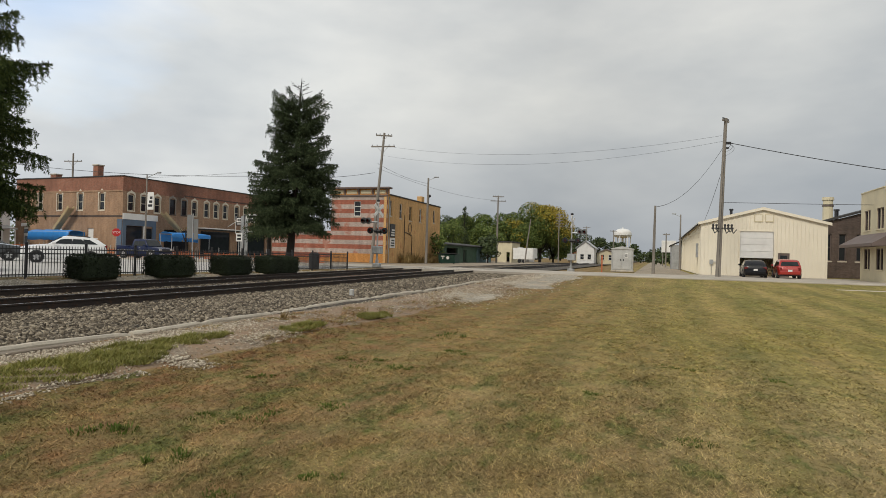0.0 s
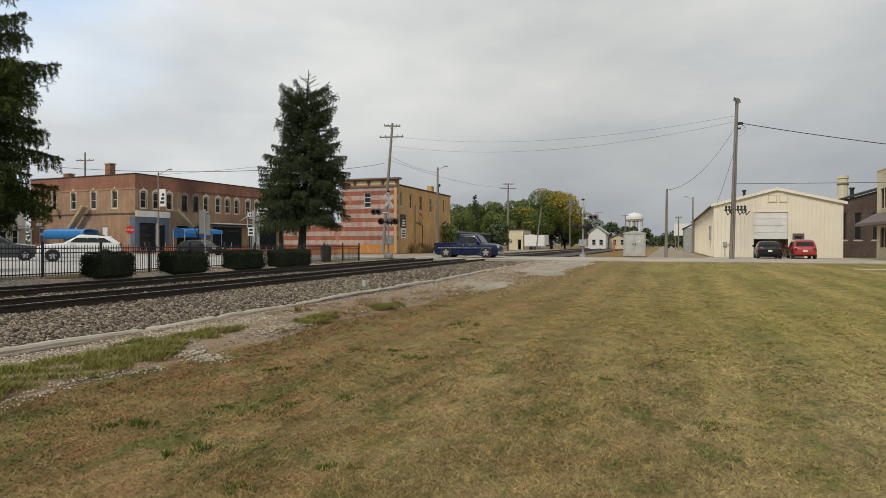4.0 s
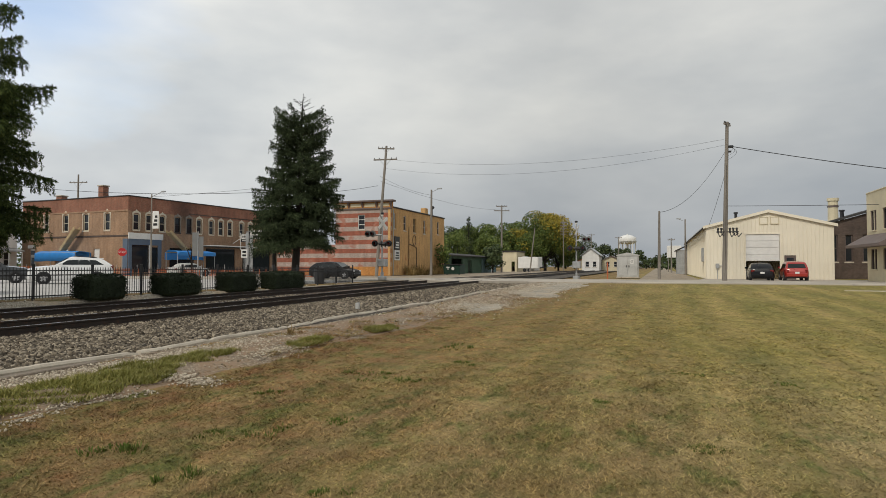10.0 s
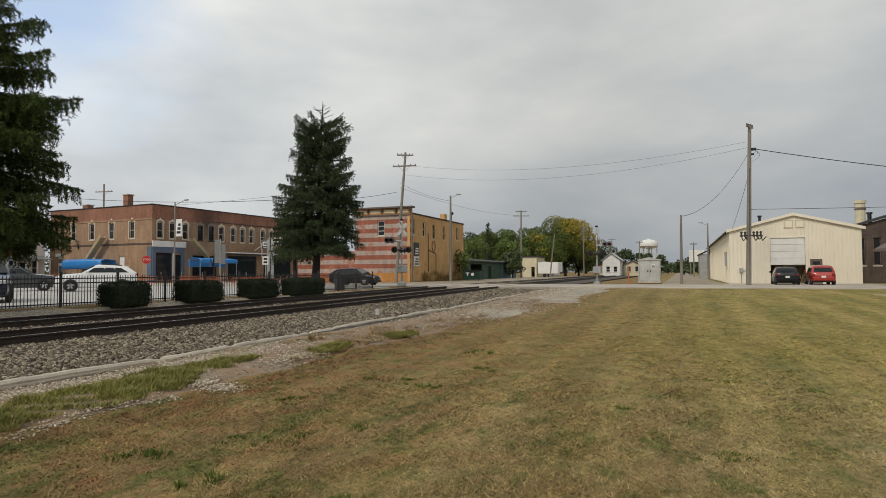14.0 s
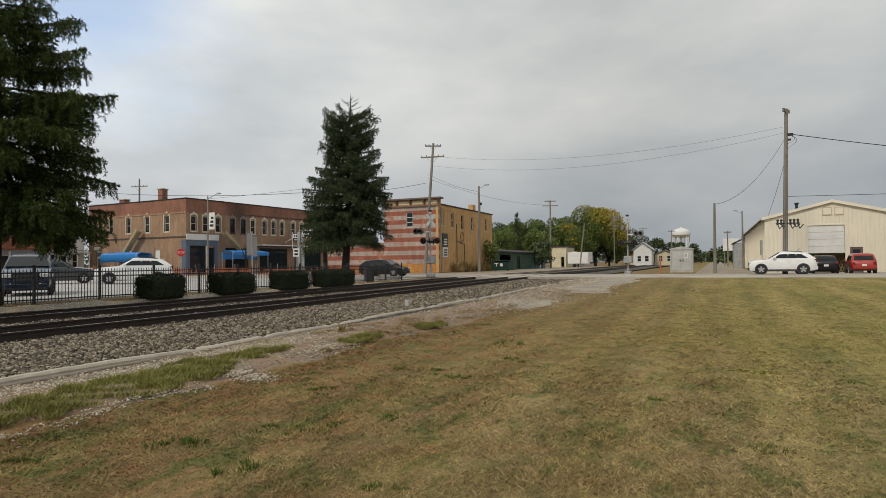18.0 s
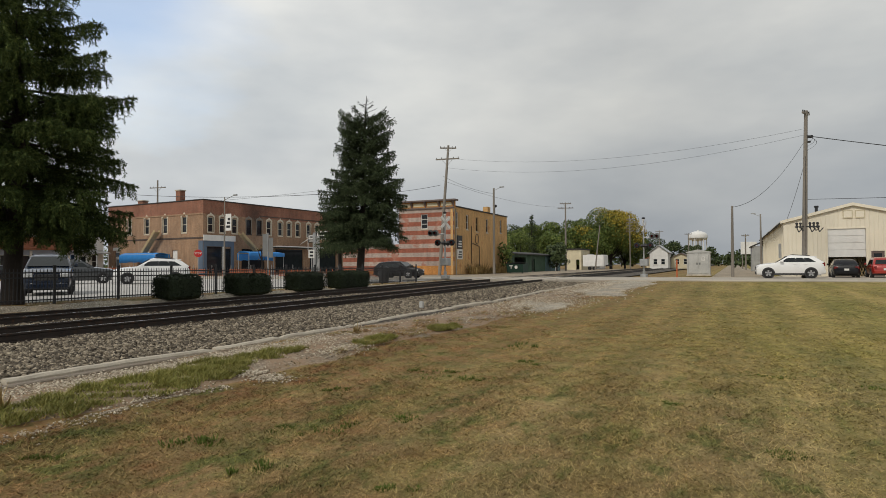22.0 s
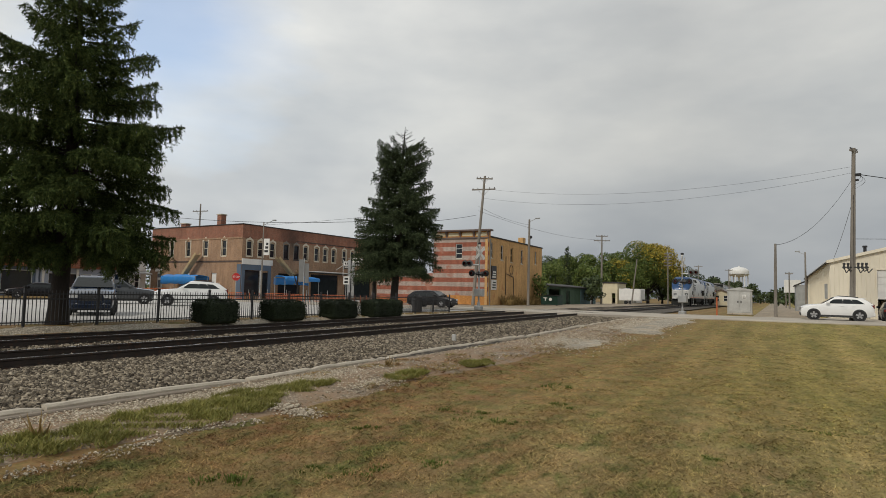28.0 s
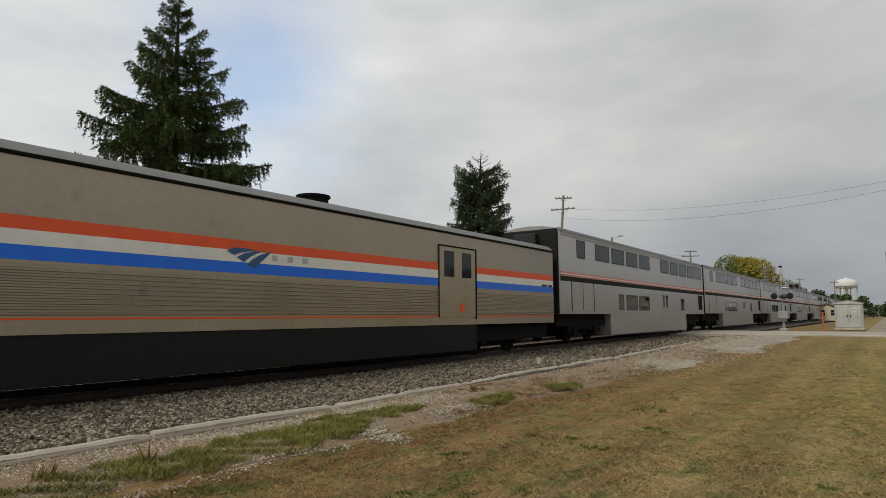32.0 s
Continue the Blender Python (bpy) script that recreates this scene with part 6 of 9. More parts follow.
for k, (x, y, r, h) in enumerate(((0.34, 5.9, 0.20, 0.05), (-3.8, 11.66, 0.40, 0.08), (-2.97, 9.87, 0.34, 0.06), (-3.76, 8.14, 0.30, 0.06), (-3.13, 5.72, 0.20, 0.06), (-3.24, 7.97, 0.24, 0.06), (-4.46, 4.16, 0.20, 0.09), (-3.4, 3.95, 0.22, 0.07), (-4.6, 6.7, 0.24, 0.06), (-4.3, 8.4, 0.24, 0.05), (-5.2, 3.3, 0.18, 0.06), (-0.64, 7.59, 0.16, 0.04), (0.41, 9.86, 0.2, 0.04), (1.5, 9.5, 0.2, 0.04), (-2.7, 3.4, 0.16, 0.05), (-2.2, 3.9, 0.14, 0.05), (-3.6, 5.0, 0.2, 0.06), (-4.0, 4.9, 0.16, 0.05))):
    weed("weed_clump", "low clump of lush green weeds in the lawn", x, y, r, h * 0.8, k + 30, M_WEED, 260)
for k, (x, y, r, h) in enumerate(((-7.1, 2.9, 0.10, 0.30), (-6.9, 3.9, 0.07, 0.30), (-7.2, 1.4, 0.14, 0.34), (-7.5, 11.5, 0.05, 0.3), (-18.8, 23.3, 0.45, 0.35), (-5.9, 26.5, 0.15, 0.15))):
    weed("dry_weed", "tuft of dry straw-coloured weeds", x, y, r, h, k + 70, M_LEAFDRY, 34, "dry weeds")
for k, (x, y) in enumerate(((-28.9, 70.5), (-28.9, 73), (-28.7, 75.5), (-28.8, 78), (-28.9, 80.5))):
    weed("dry_bush", "rusty dry weeds against the yellow wall", x, y, 0.9, 1.3 + 0.4 * math.sin(k * 2), k + 120, M_LEAFDRY, 520, "dry bushes")


def crossing_signal(at, label, seed):
    s = thing("crossing_signal", label, "railway signal", at, "crossing signals")
    part("mast", MB().tube((0, 0, 0), (0, 0, 4.9), 0.07, 0.06, 10), M_GALV, s)
    part("base", MB().cbox(-0.28, 0.28, -0.28, 0.28, -0.1, 0.22, 0.04).tube((0, 0, 0.2), (0, 0, 0.5), 0.13, n=10), M_GALV, s)
    part("finial", MB().ball((0, 0, 4.95), 0.1), M_WHITE, s)
    for a in (45, -45):
        part("crossbuck_blade", MB().cbox(-0.62, 0.62, -0.09, -0.07, -0.11, 0.11, 0.004).moved(pose(0, 0, 4.35, 0, 0, 62 if seed else 84) @ pose(0, 0, 0, 0, a, 0)), M_WHITE, s)
    def pair(z, turn, reach):
        arm = part("lamp_arm", MB().tube((-reach, 0, 0), (reach, 0, 0), 0.04, n=8), M_BLACK, s, at=pose(0, 0, z, 0, 0, turn))
        for q in (-1, 1):
            disc = part("lamp_hood", MB().tube((q * reach * 0.75, -0.08, 0), (q * reach * 0.75, -0.11, 0), 0.25, n=18).tube((q * reach * 0.75, 0.12, 0), (q * reach * 0.75, -0.08, 0), 0.12, n=12), M_BLACK, arm)
            part("visor", MB().tube((q * reach * 0.75, -0.11, 0), (q * reach * 0.75, -0.38, 0), 0.13, 0.12, 12, caps=False), M_BLACK, disc)
            part("lens", MB().tube((q * reach * 0.75, -0.10, 0), (q * reach * 0.75, -0.16, 0), 0.11, n=12), M_REDLAMP, disc)
    pair(2.75, 8, 0.75)
    pair(2.70, 96, 0.75)
    ext = part("side_arm", MB().tube((0, 0, 3.42), (-1.0 if seed else 1.1, 0, 3.42), 0.06, n=8), M_GALV, s)
    for q in (0.75, 1.15):
        x = (-q if seed else q)
        d = part("lamp_hood", MB().tube((x, -0.1, 3.52), (x, -0.13, 3.52), 0.26, n=18).tube((x, 0.12, 3.52), (x, -0.1, 3.52), 0.13, n=12), M_SIGNBACK, s)
        part("lens", MB().tube((x, -0.12, 3.52), (x, -0.18, 3.52), 0.11, n=12), M_REDLAMP, d)
        part("visor", MB().tube((x, -0.13, 3.52), (x, -0.4, 3.52), 0.13, 0.12, 12, caps=False), M_BLACK, d)
    part("gate_motor", MB().cbox(-0.3, 0.4, -0.35, 0.25, 0.95, 1.55, 0.04), M_GALV, s)
    part("bell", MB().ball((0, 0.0, 5.1), 0.15, s=(1, 1, 0.7)), M_BLACK, s)
    return s


crossing_signal(pose(-20.35, 44.0, 0.62, 0, 0, 4), "silver crossing signal mast with crossbuck and black lamp hoods", 1)
crossing_signal(pose(-6.9, 56.0, 0.48, 0, 0, -6), "tall silver crossing signal mast with side lamps by the lane", 0)


def signal_bungalow():
    b = thing("signal_cabinet", "pale grey metal railway signal cabinet with a low roof", "cabinet", pose(-3.8, 62, 0.5))
    part("plinth", MB().cbox(-0.05, 2.05, -0.05, 1.85, -0.05, 0.1, 0.02), M_CONC, b)
    part("body", MB().cbox(0, 2.0, 0, 1.8, 0.08, 2.15, 0.03), M_ALU, b)
    part("roof", MB().prism([(-0.08, 2.12), (-0.08, 2.2), (1.0, 2.42), (2.08, 2.2), (2.08, 2.12)], "y", -0.08, 1.88), M_ALU, b)
    for x in (0.1, 1.03):
        d = part("door", MB().cbox(x, x + 0.88, -0.035, 0.0, 0.18, 2.05, 0.012), M_ALU, b)
        part("handle", MB().cbox(x + 0.74 if x < 0.5 else x + 0.06, x + 0.82 if x < 0.5 else x + 0.14, -0.06, -0.03, 1.0, 1.2, 0.01), M_BLACK, d)
        part("hinge", MB().tube((x + 0.03 if x < 0.5 else x + 0.85, -0.03, 0.3), (x + 0.03 if x < 0.5 else x + 0.85, -0.03, 1.9), 0.02, n=6), M_GALV, d)
    part("notice", MB().box(1.25, 1.55, -0.045, -0.036, 1.35, 1.75), M_WHITE, b)
    for k in range(3):
        part("notice_bar", MB().box(1.28, 1.5, -0.05, -0.045, 1.42 + k * 0.1, 1.46 + k * 0.1), M_BLACK, b)
    return b


signal_bungalow()
mk = thing("marker_post", "slim orange cable marker post beside the cabinet", "post", pose(-4.3, 57.0, 0.5))
part("post", MB().cbox(-0.06, 0.06, -0.03, 0.03, -0.1, 1.45, 0.02), M_ORANGE, mk)
mk = thing("marker_post", "short grey concrete marker beside the track", "post", pose(-9.44, 18.5, 0.13))
part("post", MB().cbox(-0.07, 0.07, -0.05, 0.05, -0.1, 0.26, 0.02), M_ALU, mk)


def utility_pole(name, label, x, y, h, arms, lean=(0, 0), r=0.16, base=0.45, lamp=0):
    p = thing(name, label, "utility pole", pose(x, y, base), "utility poles")
    top = (lean[0] * h, lean[1] * h, h)
    part("shaft", MB().tube((0, 0, -0.3), tuple(0.5 * c for c in top), r * 1.15, r * 0.95, 12).tube(tuple(0.5 * c for c in top), top, r * 0.95, r * 0.7, 12), M_WOOD, p, smooth=True)
    for z, half, turn in arms:
        c = (lean[0] * z, lean[1] * z, z)
        a = part("crossarm", MB().cbox(-half, half, -0.06, 0.06, -0.07, 0.07, 0.012), M_WOOD, p, at=pose(*c, 0, 0, turn))
        part("brace", MB().tube((-half * 0.5, -0.09, 0), (0, -0.09, -half * 0.55), 0.02, n=5).tube((half * 0.5, -0.09, 0), (0, -0.09, -half * 0.55), 0.02, n=5), M_GALV, a)
        for q in (-0.92, -0.5, 0.5, 0.92):
            part("insulator", MB().tube((q * half, 0, 0.07), (q * half, 0, 0.2), 0.035, 0.045, 7), M_PLASTIC, a)
    if lamp:
        l = part("lamp_bracket", MB().tube((0, 0, h - 0.3), (lamp, 0, h + 0.1), 0.03, n=6), M_GALV, p)
        part("lamp_head", MB().cbox(lamp - 0.2, lamp + 0.35, -0.12, 0.12, h + 0.03, h + 0.17, 0.04), M_GALV, l)
    return p


POLE_R = utility_pole("utility_pole", "tall leaning timber utility pole before the metal shed", 4.82, 52.5, 12.4, [(12.2, 0.55, 62)], (0.0265, 0), 0.17)
for k, r in enumerate((0.35, 0.55, 0.75)):
    arc = [(0.34 + 0.62 * math.sin(math.pi * i / 10) * (0.6 + 0.2 * k), -0.05 * k, 10.55 - 1.5 * r * i / 10) for i in range(11)]
    part("jumper_loop", MB().loft([[(x - 0.012, y - 0.012, z), (x + 0.012, y - 0.012, z), (x + 0.012, y + 0.012, z), (x - 0.012, y + 0.012, z)] for x, y, z in arc]), M_BLACK, POLE_R)
part("cable_clamp", MB().cbox(0.22, 0.75, -0.09, 0.09, 10.35, 10.55, 0.03), M_BLACK, POLE_R)
part("cable_clamp", MB().cbox(0.3, 0.6, -0.07, 0.07, 10.0, 10.14, 0.03), M_BLACK, POLE_R)
bank = part("meter_bank", MB().cbox(-0.55, 1.05, -0.16, -0.08, 3.78, 3.86, 0.01), M_BLACK, POLE_R)
for k, q in enumerate((-0.42, -0.18, 0.42, 0.66, 0.90)):
    part("bushing", MB().tube((q, -0.12, 3.72), (q, -0.12, 4.02), 0.085, 0.06, n=9).ball((q, -0.12, 4.06), 0.10), M_PLASTIC, bank)
    part("jumper", MB().tube((q, -0.12, 3.75), (q + 0.12, -0.14, 3.42 + 0.1 * (k % 2)), 0.035, n=5).tube((q + 0.12, -0.14, 3.42 + 0.1 * (k % 2)), (q + 0.36, -0.12, 3.72), 0.035, n=5), M_BLACK, bank)
part("ground_wire", MB().tube((0.02, -0.2, 0), (0.24, -0.17, 9.0), 0.012, n=4), M_BLACK, POLE_R)
utility_pole("utility_pole", "leaning timber utility pole with two crossarms at the corner", -29.4, 62, 14.4, [(14.1, 0.9, 28), (12.9, 1.35, 8)], (0.084, 0), 0.17)
utility_pole("utility_pole", "timber pole with a street lamp beside the yellow wall", -25.9, 70, 10.4, [], (0.004, 0), 0.15, lamp=1.0)
utility_pole("utility_pole", "distant timber pole with two crossarms", -27.0, 110, 12.3, [(12.1, 1.0, 20), (11.3, 1.4, 20)], (0.004, 0), 0.17)
utility_pole("utility_pole", "short bare timber pole at the lane", 0.05, 57.5, 6.0, [], (0.01, 0), 0.12)
utility_pole("utility_pole", "thin leaning timber pole by the far trees", -23.8, 120, 8.6, [], (0.12, 0), 0.13)
utility_pole("utility_pole", "signal line pole with many short arms", -20.4, 142, 11.3, [(11.1 - 0.65 * k, 0.8, 10) for k in range(5)], (0, 0), 0.12)
utility_pole("utility_pole", "utility pole behind the brick building", -88.8, 75, 16.0, [(14.7, 1.6, 10)], (0, 0), 0.17)
utility_pole("utility_pole", "utility pole beside the car park", -30.3, 10.0, 8.2, [], (0.02, 0), 0.15)
utility_pole("utility_pole", "far utility pole beyond the water tower trees", -21.0, 210, 12.0, [(11.6, 1.2, 0)], (0, 0), 0.16)
utility_pole("utility_pole", "far utility pole on the lane", -10.2, 174, 9.2, [(8.9, 0.9, 0)], (0, 0), 0.15)
utility_pole("utility_pole", "lane pole with a small lamp behind the shed", 3.4, 88, 7.4, [], (0, 0), 0.12, lamp=-0.9)
utility_pole("utility_pole", "lane pole behind the shed", 2.2, 118, 6.2, [(5.9, 0.6, 0)], (0, 0), 0.12)
LAMP = thing("street_lamp", "tall street lamp with a short arm by the brick corner", "street lamp", pose(-49.3, 50.2, 0.45))
part("shaft", MB().tube((0, 0, 0), (0, 0, 8.6), 0.10, 0.06, 10), M_WOOD, LAMP)
for q in (1.3,):
    a = part("arm", MB().tube((0, 0, 8.3), (q, 0, 8.75), 0.035, n=6), M_GALV, LAMP)
    part("lamp_head", MB().cbox(min(q, q * 1.35), max(q, q * 1.35), -0.12, 0.12, 8.7, 8.85, 0.04), M_GALV, a)
part("banner", MB().cbox(0.15, 0.95, -0.02, 0.02, 5.0, 6.8, 0.008), M_WHITE, LAMP)
for k in range(3):
    part("banner_mark", MB().box(0.28 + 0.1 * k, 0.8, -0.03, -0.021, 5.3 + 0.4 * k, 5.55 + 0.4 * k), M_BLACK, LAMP)

# wires
B = M_BLACK
wire("overhead_wire", ((-28.1, 62, 13.4), (4.9, 52.5, 11.5)), 0.008, B, "slack black wire between the street poles", sag=1.2)
wire("overhead_wire", ((-28.5, 62, 12.4), (4.95, 52.5, 11.05)), 0.008, B, "slack black wire between the street poles", sag=1.4)
wire("overhead_wire", ((5.5, 52.5, 10.9), (34, 46, 4.9)), 0.028, B, "thick black cable falling towards the cream building", sag=0.6)
wire("overhead_wire", ((5.08, 52.5, 10.7), (0.1, 57.5, 6.35)), 0.018, B, "black wire drooping to the lane pole", sag=1.1)
wire("overhead_wire", ((5.05, 52.4, 9.2), (4.3, 59.8, 5.3)), 0.014, B, "black wire dropping to the shed roof", sag=0.2)
wire("overhead_wire", ((5.4, 56, 6.6), (30, 48, 5.6)), 0.018, B, "black wire above the shed", sag=0.1)
wire("overhead_wire", ((-95, 52, 14.6), (-38, 52, 8.95)), 0.024, B, "black wire before the brick building", sag=1.3)
wire("overhead_wire", ((-38, 52, 8.95), (-29.2, 62, 10.5)), 0.02, B, "black wire before the brick building", sag=0.4)
wire("overhead_wire", ((-95, 53, 10.8), (-37, 60, 10.9)), 0.014, B, "thin black wire before the brick building", sag=1.2)
wire("overhead_wire", ((-28.9, 62, 11.5), (-25.9, 70, 10.2)), 0.014, B, "thin black wire by the yellow wall", sag=0.3)
wire("overhead_wire", ((-28.9, 62, 11.0), (-26.9, 110, 11.9)), 0.014, B, "thin black wire running away beside the track", sag=0.8)
wire("overhead_wire", ((-30.15, 10, 8.3), (-60, 26, 10.2)), 0.02, B, "black wire over the car park", sag=0.8)

# street furniture by the brick building
st = thing("stop_sign", "red octagonal stop sign on a steel post", "stop sign", pose(-45.5, 43.0, 0.44, 0, 0, 46))
part("post", MB().tube((0, 0, 0), (0, 0, 2.6), 0.035, n=6), M_GALV, st)
octo = [(0.38 * math.cos(radians(22.5 + 45 * k)), 0.38 * math.sin(radians(22.5 + 45 * k)) + 2.42) for k in range(8)]
plate = part("plate", MB().prism(octo, "y", -0.05, -0.035), M_STOP, st)
letters("lettering", "STOP", 0.26, M_WHITE, st, pose(0, -0.052, 2.42, 90, 0, 0), 0.002)
# road signs seen from behind and beside, before the brick side wall
sg = thing("road_sign", "two tall grey sign boards back to back on a post", "road sign", pose(-38.0, 44.0, 0.44, 0, 0, 30))
part("post", MB().tube((0, 0, -0.1), (0, 0, 4.2), 0.05, n=8), M_GALV, sg)
part("sign_board", MB().cbox(-0.48, -0.04, -0.03, 0.0, 2.05, 4.1, 0.008), M_SIGNBACK, sg)
part("sign_board", MB().cbox(0.06, 0.44, 0.01, 0.04, 1.95, 3.75, 0.008), M_SIGNBACK, sg)
sg = thing("road_sign", "small white road sign with dark markings on a post", "road sign", pose(-39.6, 52.5, 0.44, 0, 0, 38))
part("post", MB().tube((0, 0, -0.1), (0, 0, 2.9), 0.035, n=8), M_GALV, sg)
sb = part("sign_board", MB().cbox(-0.3, 0.3, -0.06, -0.035, 2.0, 2.85, 0.006), M_WHITE, sg)
for z in (2.15, 2.5):
    part("sign_mark", MB().box(-0.18, 0.18, -0.068, -0.06, z, z + 0.2), M_BLACK, sb)
sg = thing("hanging_sign", "white hanging shop sign on a braced steel bracket", "shop sign", pose(-54.2, 72.0, 0.45))
part("bracket", MB().tube((-2.6, 0, 4.0), (0.6, 0, 5.7), 0.05, n=6), M_WHITE, sg)
part("bracket", MB().tube((-0.7, 0, 3.4), (-0.7, 0, 5.8), 0.05, n=6), M_WHITE, sg)
sb = part("sign_board", MB().cbox(-0.62, 0.75, -0.08, 0.08, 4.5, 5.65, 0.02), M_BLACK, sg)
part("sign_panel", MB().box(-0.52, 0.65, -0.095, -0.08, 4.95, 5.55), M_WHITE, sb)
for k in range(3):
    part("sign_mark", MB().box(-0.36 + 0.3 * k, -0.16 + 0.32 * k, -0.103, -0.095, 5.1, 5.4), M_BLACK, sb)
part("sign_panel", MB().box(-0.4, 0.5, -0.095, -0.08, 4.62, 4.82), M_ALU, sb)
net = thing("safety_fence", "orange plastic safety mesh round the building site", "safety fence")
mb = MB()
for k in range(40):
    x = -60 + k * 0.75
    mb.box(x, x + 0.05, 53.2 - 0.02, 53.22, 0.5, 1.30)
for a, b in ((-60, -55.2), (-51.5, -46.0), (-44.5, -40.2), (-36.0, -30.2)):
    for k, z in enumerate((0.55, 0.72, 0.89, 1.06, 1.23)):
        mb.box(a, b, 53.18, 53.21, z, z + 0.07)
tagged(part("mesh", mb, M_ORANGE, net), kind="stuff")
for k in range(11):
    part("stake", MB().tube((-60 + k * 2.9, 53.25, 0.4), (-60 + k * 2.9, 53.25, 1.75), 0.03, n=6), M_GALV, net)
net = thing("safety_fence", "orange plastic safety mesh in front of the brick wall", "safety fence")
mb = MB()
for z in (0.5, 0.75, 1.0, 1.25, 1.45):
    mb.box(-76, -60.1, 52.2, 52.23, z, z + 0.08)
for k in range(22):
    mb.box(-76 + k * 0.74, -75.93 + k * 0.74, 52.19, 52.22, 0.45, 1.6)
tagged(part("mesh", mb, M_ORANGE, net), kind="stuff")
for k in range(6):
    part("stake", MB().tube((-75.9 + k * 3.1, 52.26, 0.4), (-75.9 + k * 3.1, 52.26, 1.8), 0.03, n=6), M_GALV, net)
bd = thing("sheet_stack", "tall grey metal panels leaning upright beside the street", "panels", pose(-40.2, 53.6, 0.46, 0, 0, -30))
for k in range(2):
    part("panel", MB().cbox(k * 0.75, k * 0.75 + 0.7, -0.06 + 0.1 * k, 0.0 + 0.1 * k, 0.6, 4.6 - 0.3 * k, 0.01), M_GALV, bd)
part("support", MB().tube((0.7, 0.2, 0), (0.7, 0.2, 4.2), 0.05), M_WOOD, bd)
sg = thing("shop_sign", "white double-faced shop sign on a bracket", "sign", pose(-54.9, 74.2, 0.46, 0, 0, -4))
part("board", MB().cbox(0.0, 1.9, -0.08, 0.08, 5.0, 6.2, 0.03), M_WHITE, sg)
for k in range(2):
    part("sign_bar", MB().box(0.25, 1.65, -0.095, -0.08, 5.2 + 0.5 * k, 5.5 + 0.5 * k), M_BLACK, sg)
part("bracket", MB().tube((-0.8, 0, 4.2), (0.0, 0, 5.9), 0.04).tube((-0.8, 0, 6.1), (0.1, 0, 6.1), 0.04), M_GALV, sg)
bn = thing("litter_bin", "dark round litter bin inside the fence", "bin", pose(-21.2, 36.0, 0.44))
part("drum", MB().tube((0, 0, 0), (0, 0, 1.0), 0.32, 0.36, 16), M_PLASTIC, bn)
part("lid", MB().tube((0, 0, 1.0), (0, 0, 1.12), 0.38, 0.2, 16), M_BLACK, bn)

# beyond the yellow building
g = thing("green_shed", "long low green board shed with an open bay", "shed", pose(-29.0, 85.6, 0.47))
to_x = Matrix.Rotation(radians(90), 4, "Z")
part("front_wall", wall_with_holes(0, 28, 0, 2.7, [(1.5, 7.0, 0.9, 2.3), (10.0, 12.0, 0.0, 2.1), (20, 21.2, 0, 2.1)], 0.2).moved(to_x), M_GREENPAINT, g)
part("end_panel", MB().cbox(18.0, 28.02, -0.06, 0.0, 0.0, 2.6, 0.01).moved(to_x), M_TEAL, g)
part("white_door", MB().cbox(24.2, 25.4, -0.12, -0.06, 0.0, 2.2, 0.01).moved(to_x), M_WHITE, g)
part("roof", MB().prism([(0.5, 2.65), (0.5, 2.8), (-5, 3.4), (-5, 3.25)], "y", -0.2, 28.2), M_DARKROOF, g)
part("end_wall", MB().box(-5, -0.21, 0, 0.2, 0, 2.7), M_GREENPAINT, g)
part("back_wall", MB().box(-5, -4.8, 0.2, 28, 0, 3.2), M_GREENPAINT, g)
bat = MB()
for k in range(1, 47):
    if not (1.2 < k * 0.6 < 7.2 or 9.7 < k * 0.6 < 12.3 or k * 0.6 > 17.8):
        bat.box(k * 0.6 - 0.03, k * 0.6 + 0.03, -0.025, 0, 0.05, 2.6)
tagged(part("battening", bat.moved(to_x), M_GREENPAINT, g), kind="stuff")
d = thing("dumpster", "dark green steel dumpster with a white mark", "dumpster", pose(-25.7, 78.4, 0.47, 0, 0, -8))
part("body", MB().prism([(-0.7, 0.12), (0.75, 0.12), (0.9, 1.2), (-0.7, 1.35)], "x", -1.2, 1.2).moved(pose(0, 0, 0, 0, 0, 180)), M_DUMPSTER, d)
part("lid", MB().cbox(-1.22, 1.22, -0.95, 0.72, 1.32, 1.40, 0.02), M_PLASTIC, d)
part("mark", MB().tube((0.25, -0.93, 0.82), (0.25, -0.96, 0.82), 0.22, n=14).box(-0.75, -0.2, -0.97, -0.93, 0.95, 1.06).box(-0.52, -0.42, -0.97, -0.93, 0.62, 0.95), M_WHITE, d)
for x in (-0.9, 0.9):
    part("castor", MB().tube((x - 0.04, -0.4, 0.08), (x + 0.04, -0.4, 0.08), 0.09, n=10), M_BLACK, d)
h = thing("tan_shed", "plain tan block shed with a flat roof", "shed", pose(-30.5, 125, 0.47))
part("wall", wall_with_holes(0, 3.0, 0, 4.1, [(1.9, 2.6, 0, 2.1)], 0.2), M_CREAM, h)
part("side_wall", MB().box(2.8, 3.0, 0.21, 8, 0, 4.1), M_CREAM, h)
part("west_wall", MB().box(0, 0.2, 0.21, 8, 0, 4.1), M_CREAM, h)
part("roof", MB().cbox(-0.2, 3.2, -0.2, 8.1, 4.1, 4.35, 0.03), M_DARKROOF, h)
h = thing("trailer", "white box trailer parked by the far trees", "trailer", pose(-27.0, 124, 0.47, 0, 0, -12))
part("box", MB().cbox(0, 4.4, 0, 2.2, 0.7, 3.0, 0.06), M_WHITE, h)
part("hitch", MB().prism([(4.4, 0.7), (5.6, 0.8), (5.6, 0.95), (4.4, 1.0)], "y", 0.9, 1.3), M_BLACK, h)
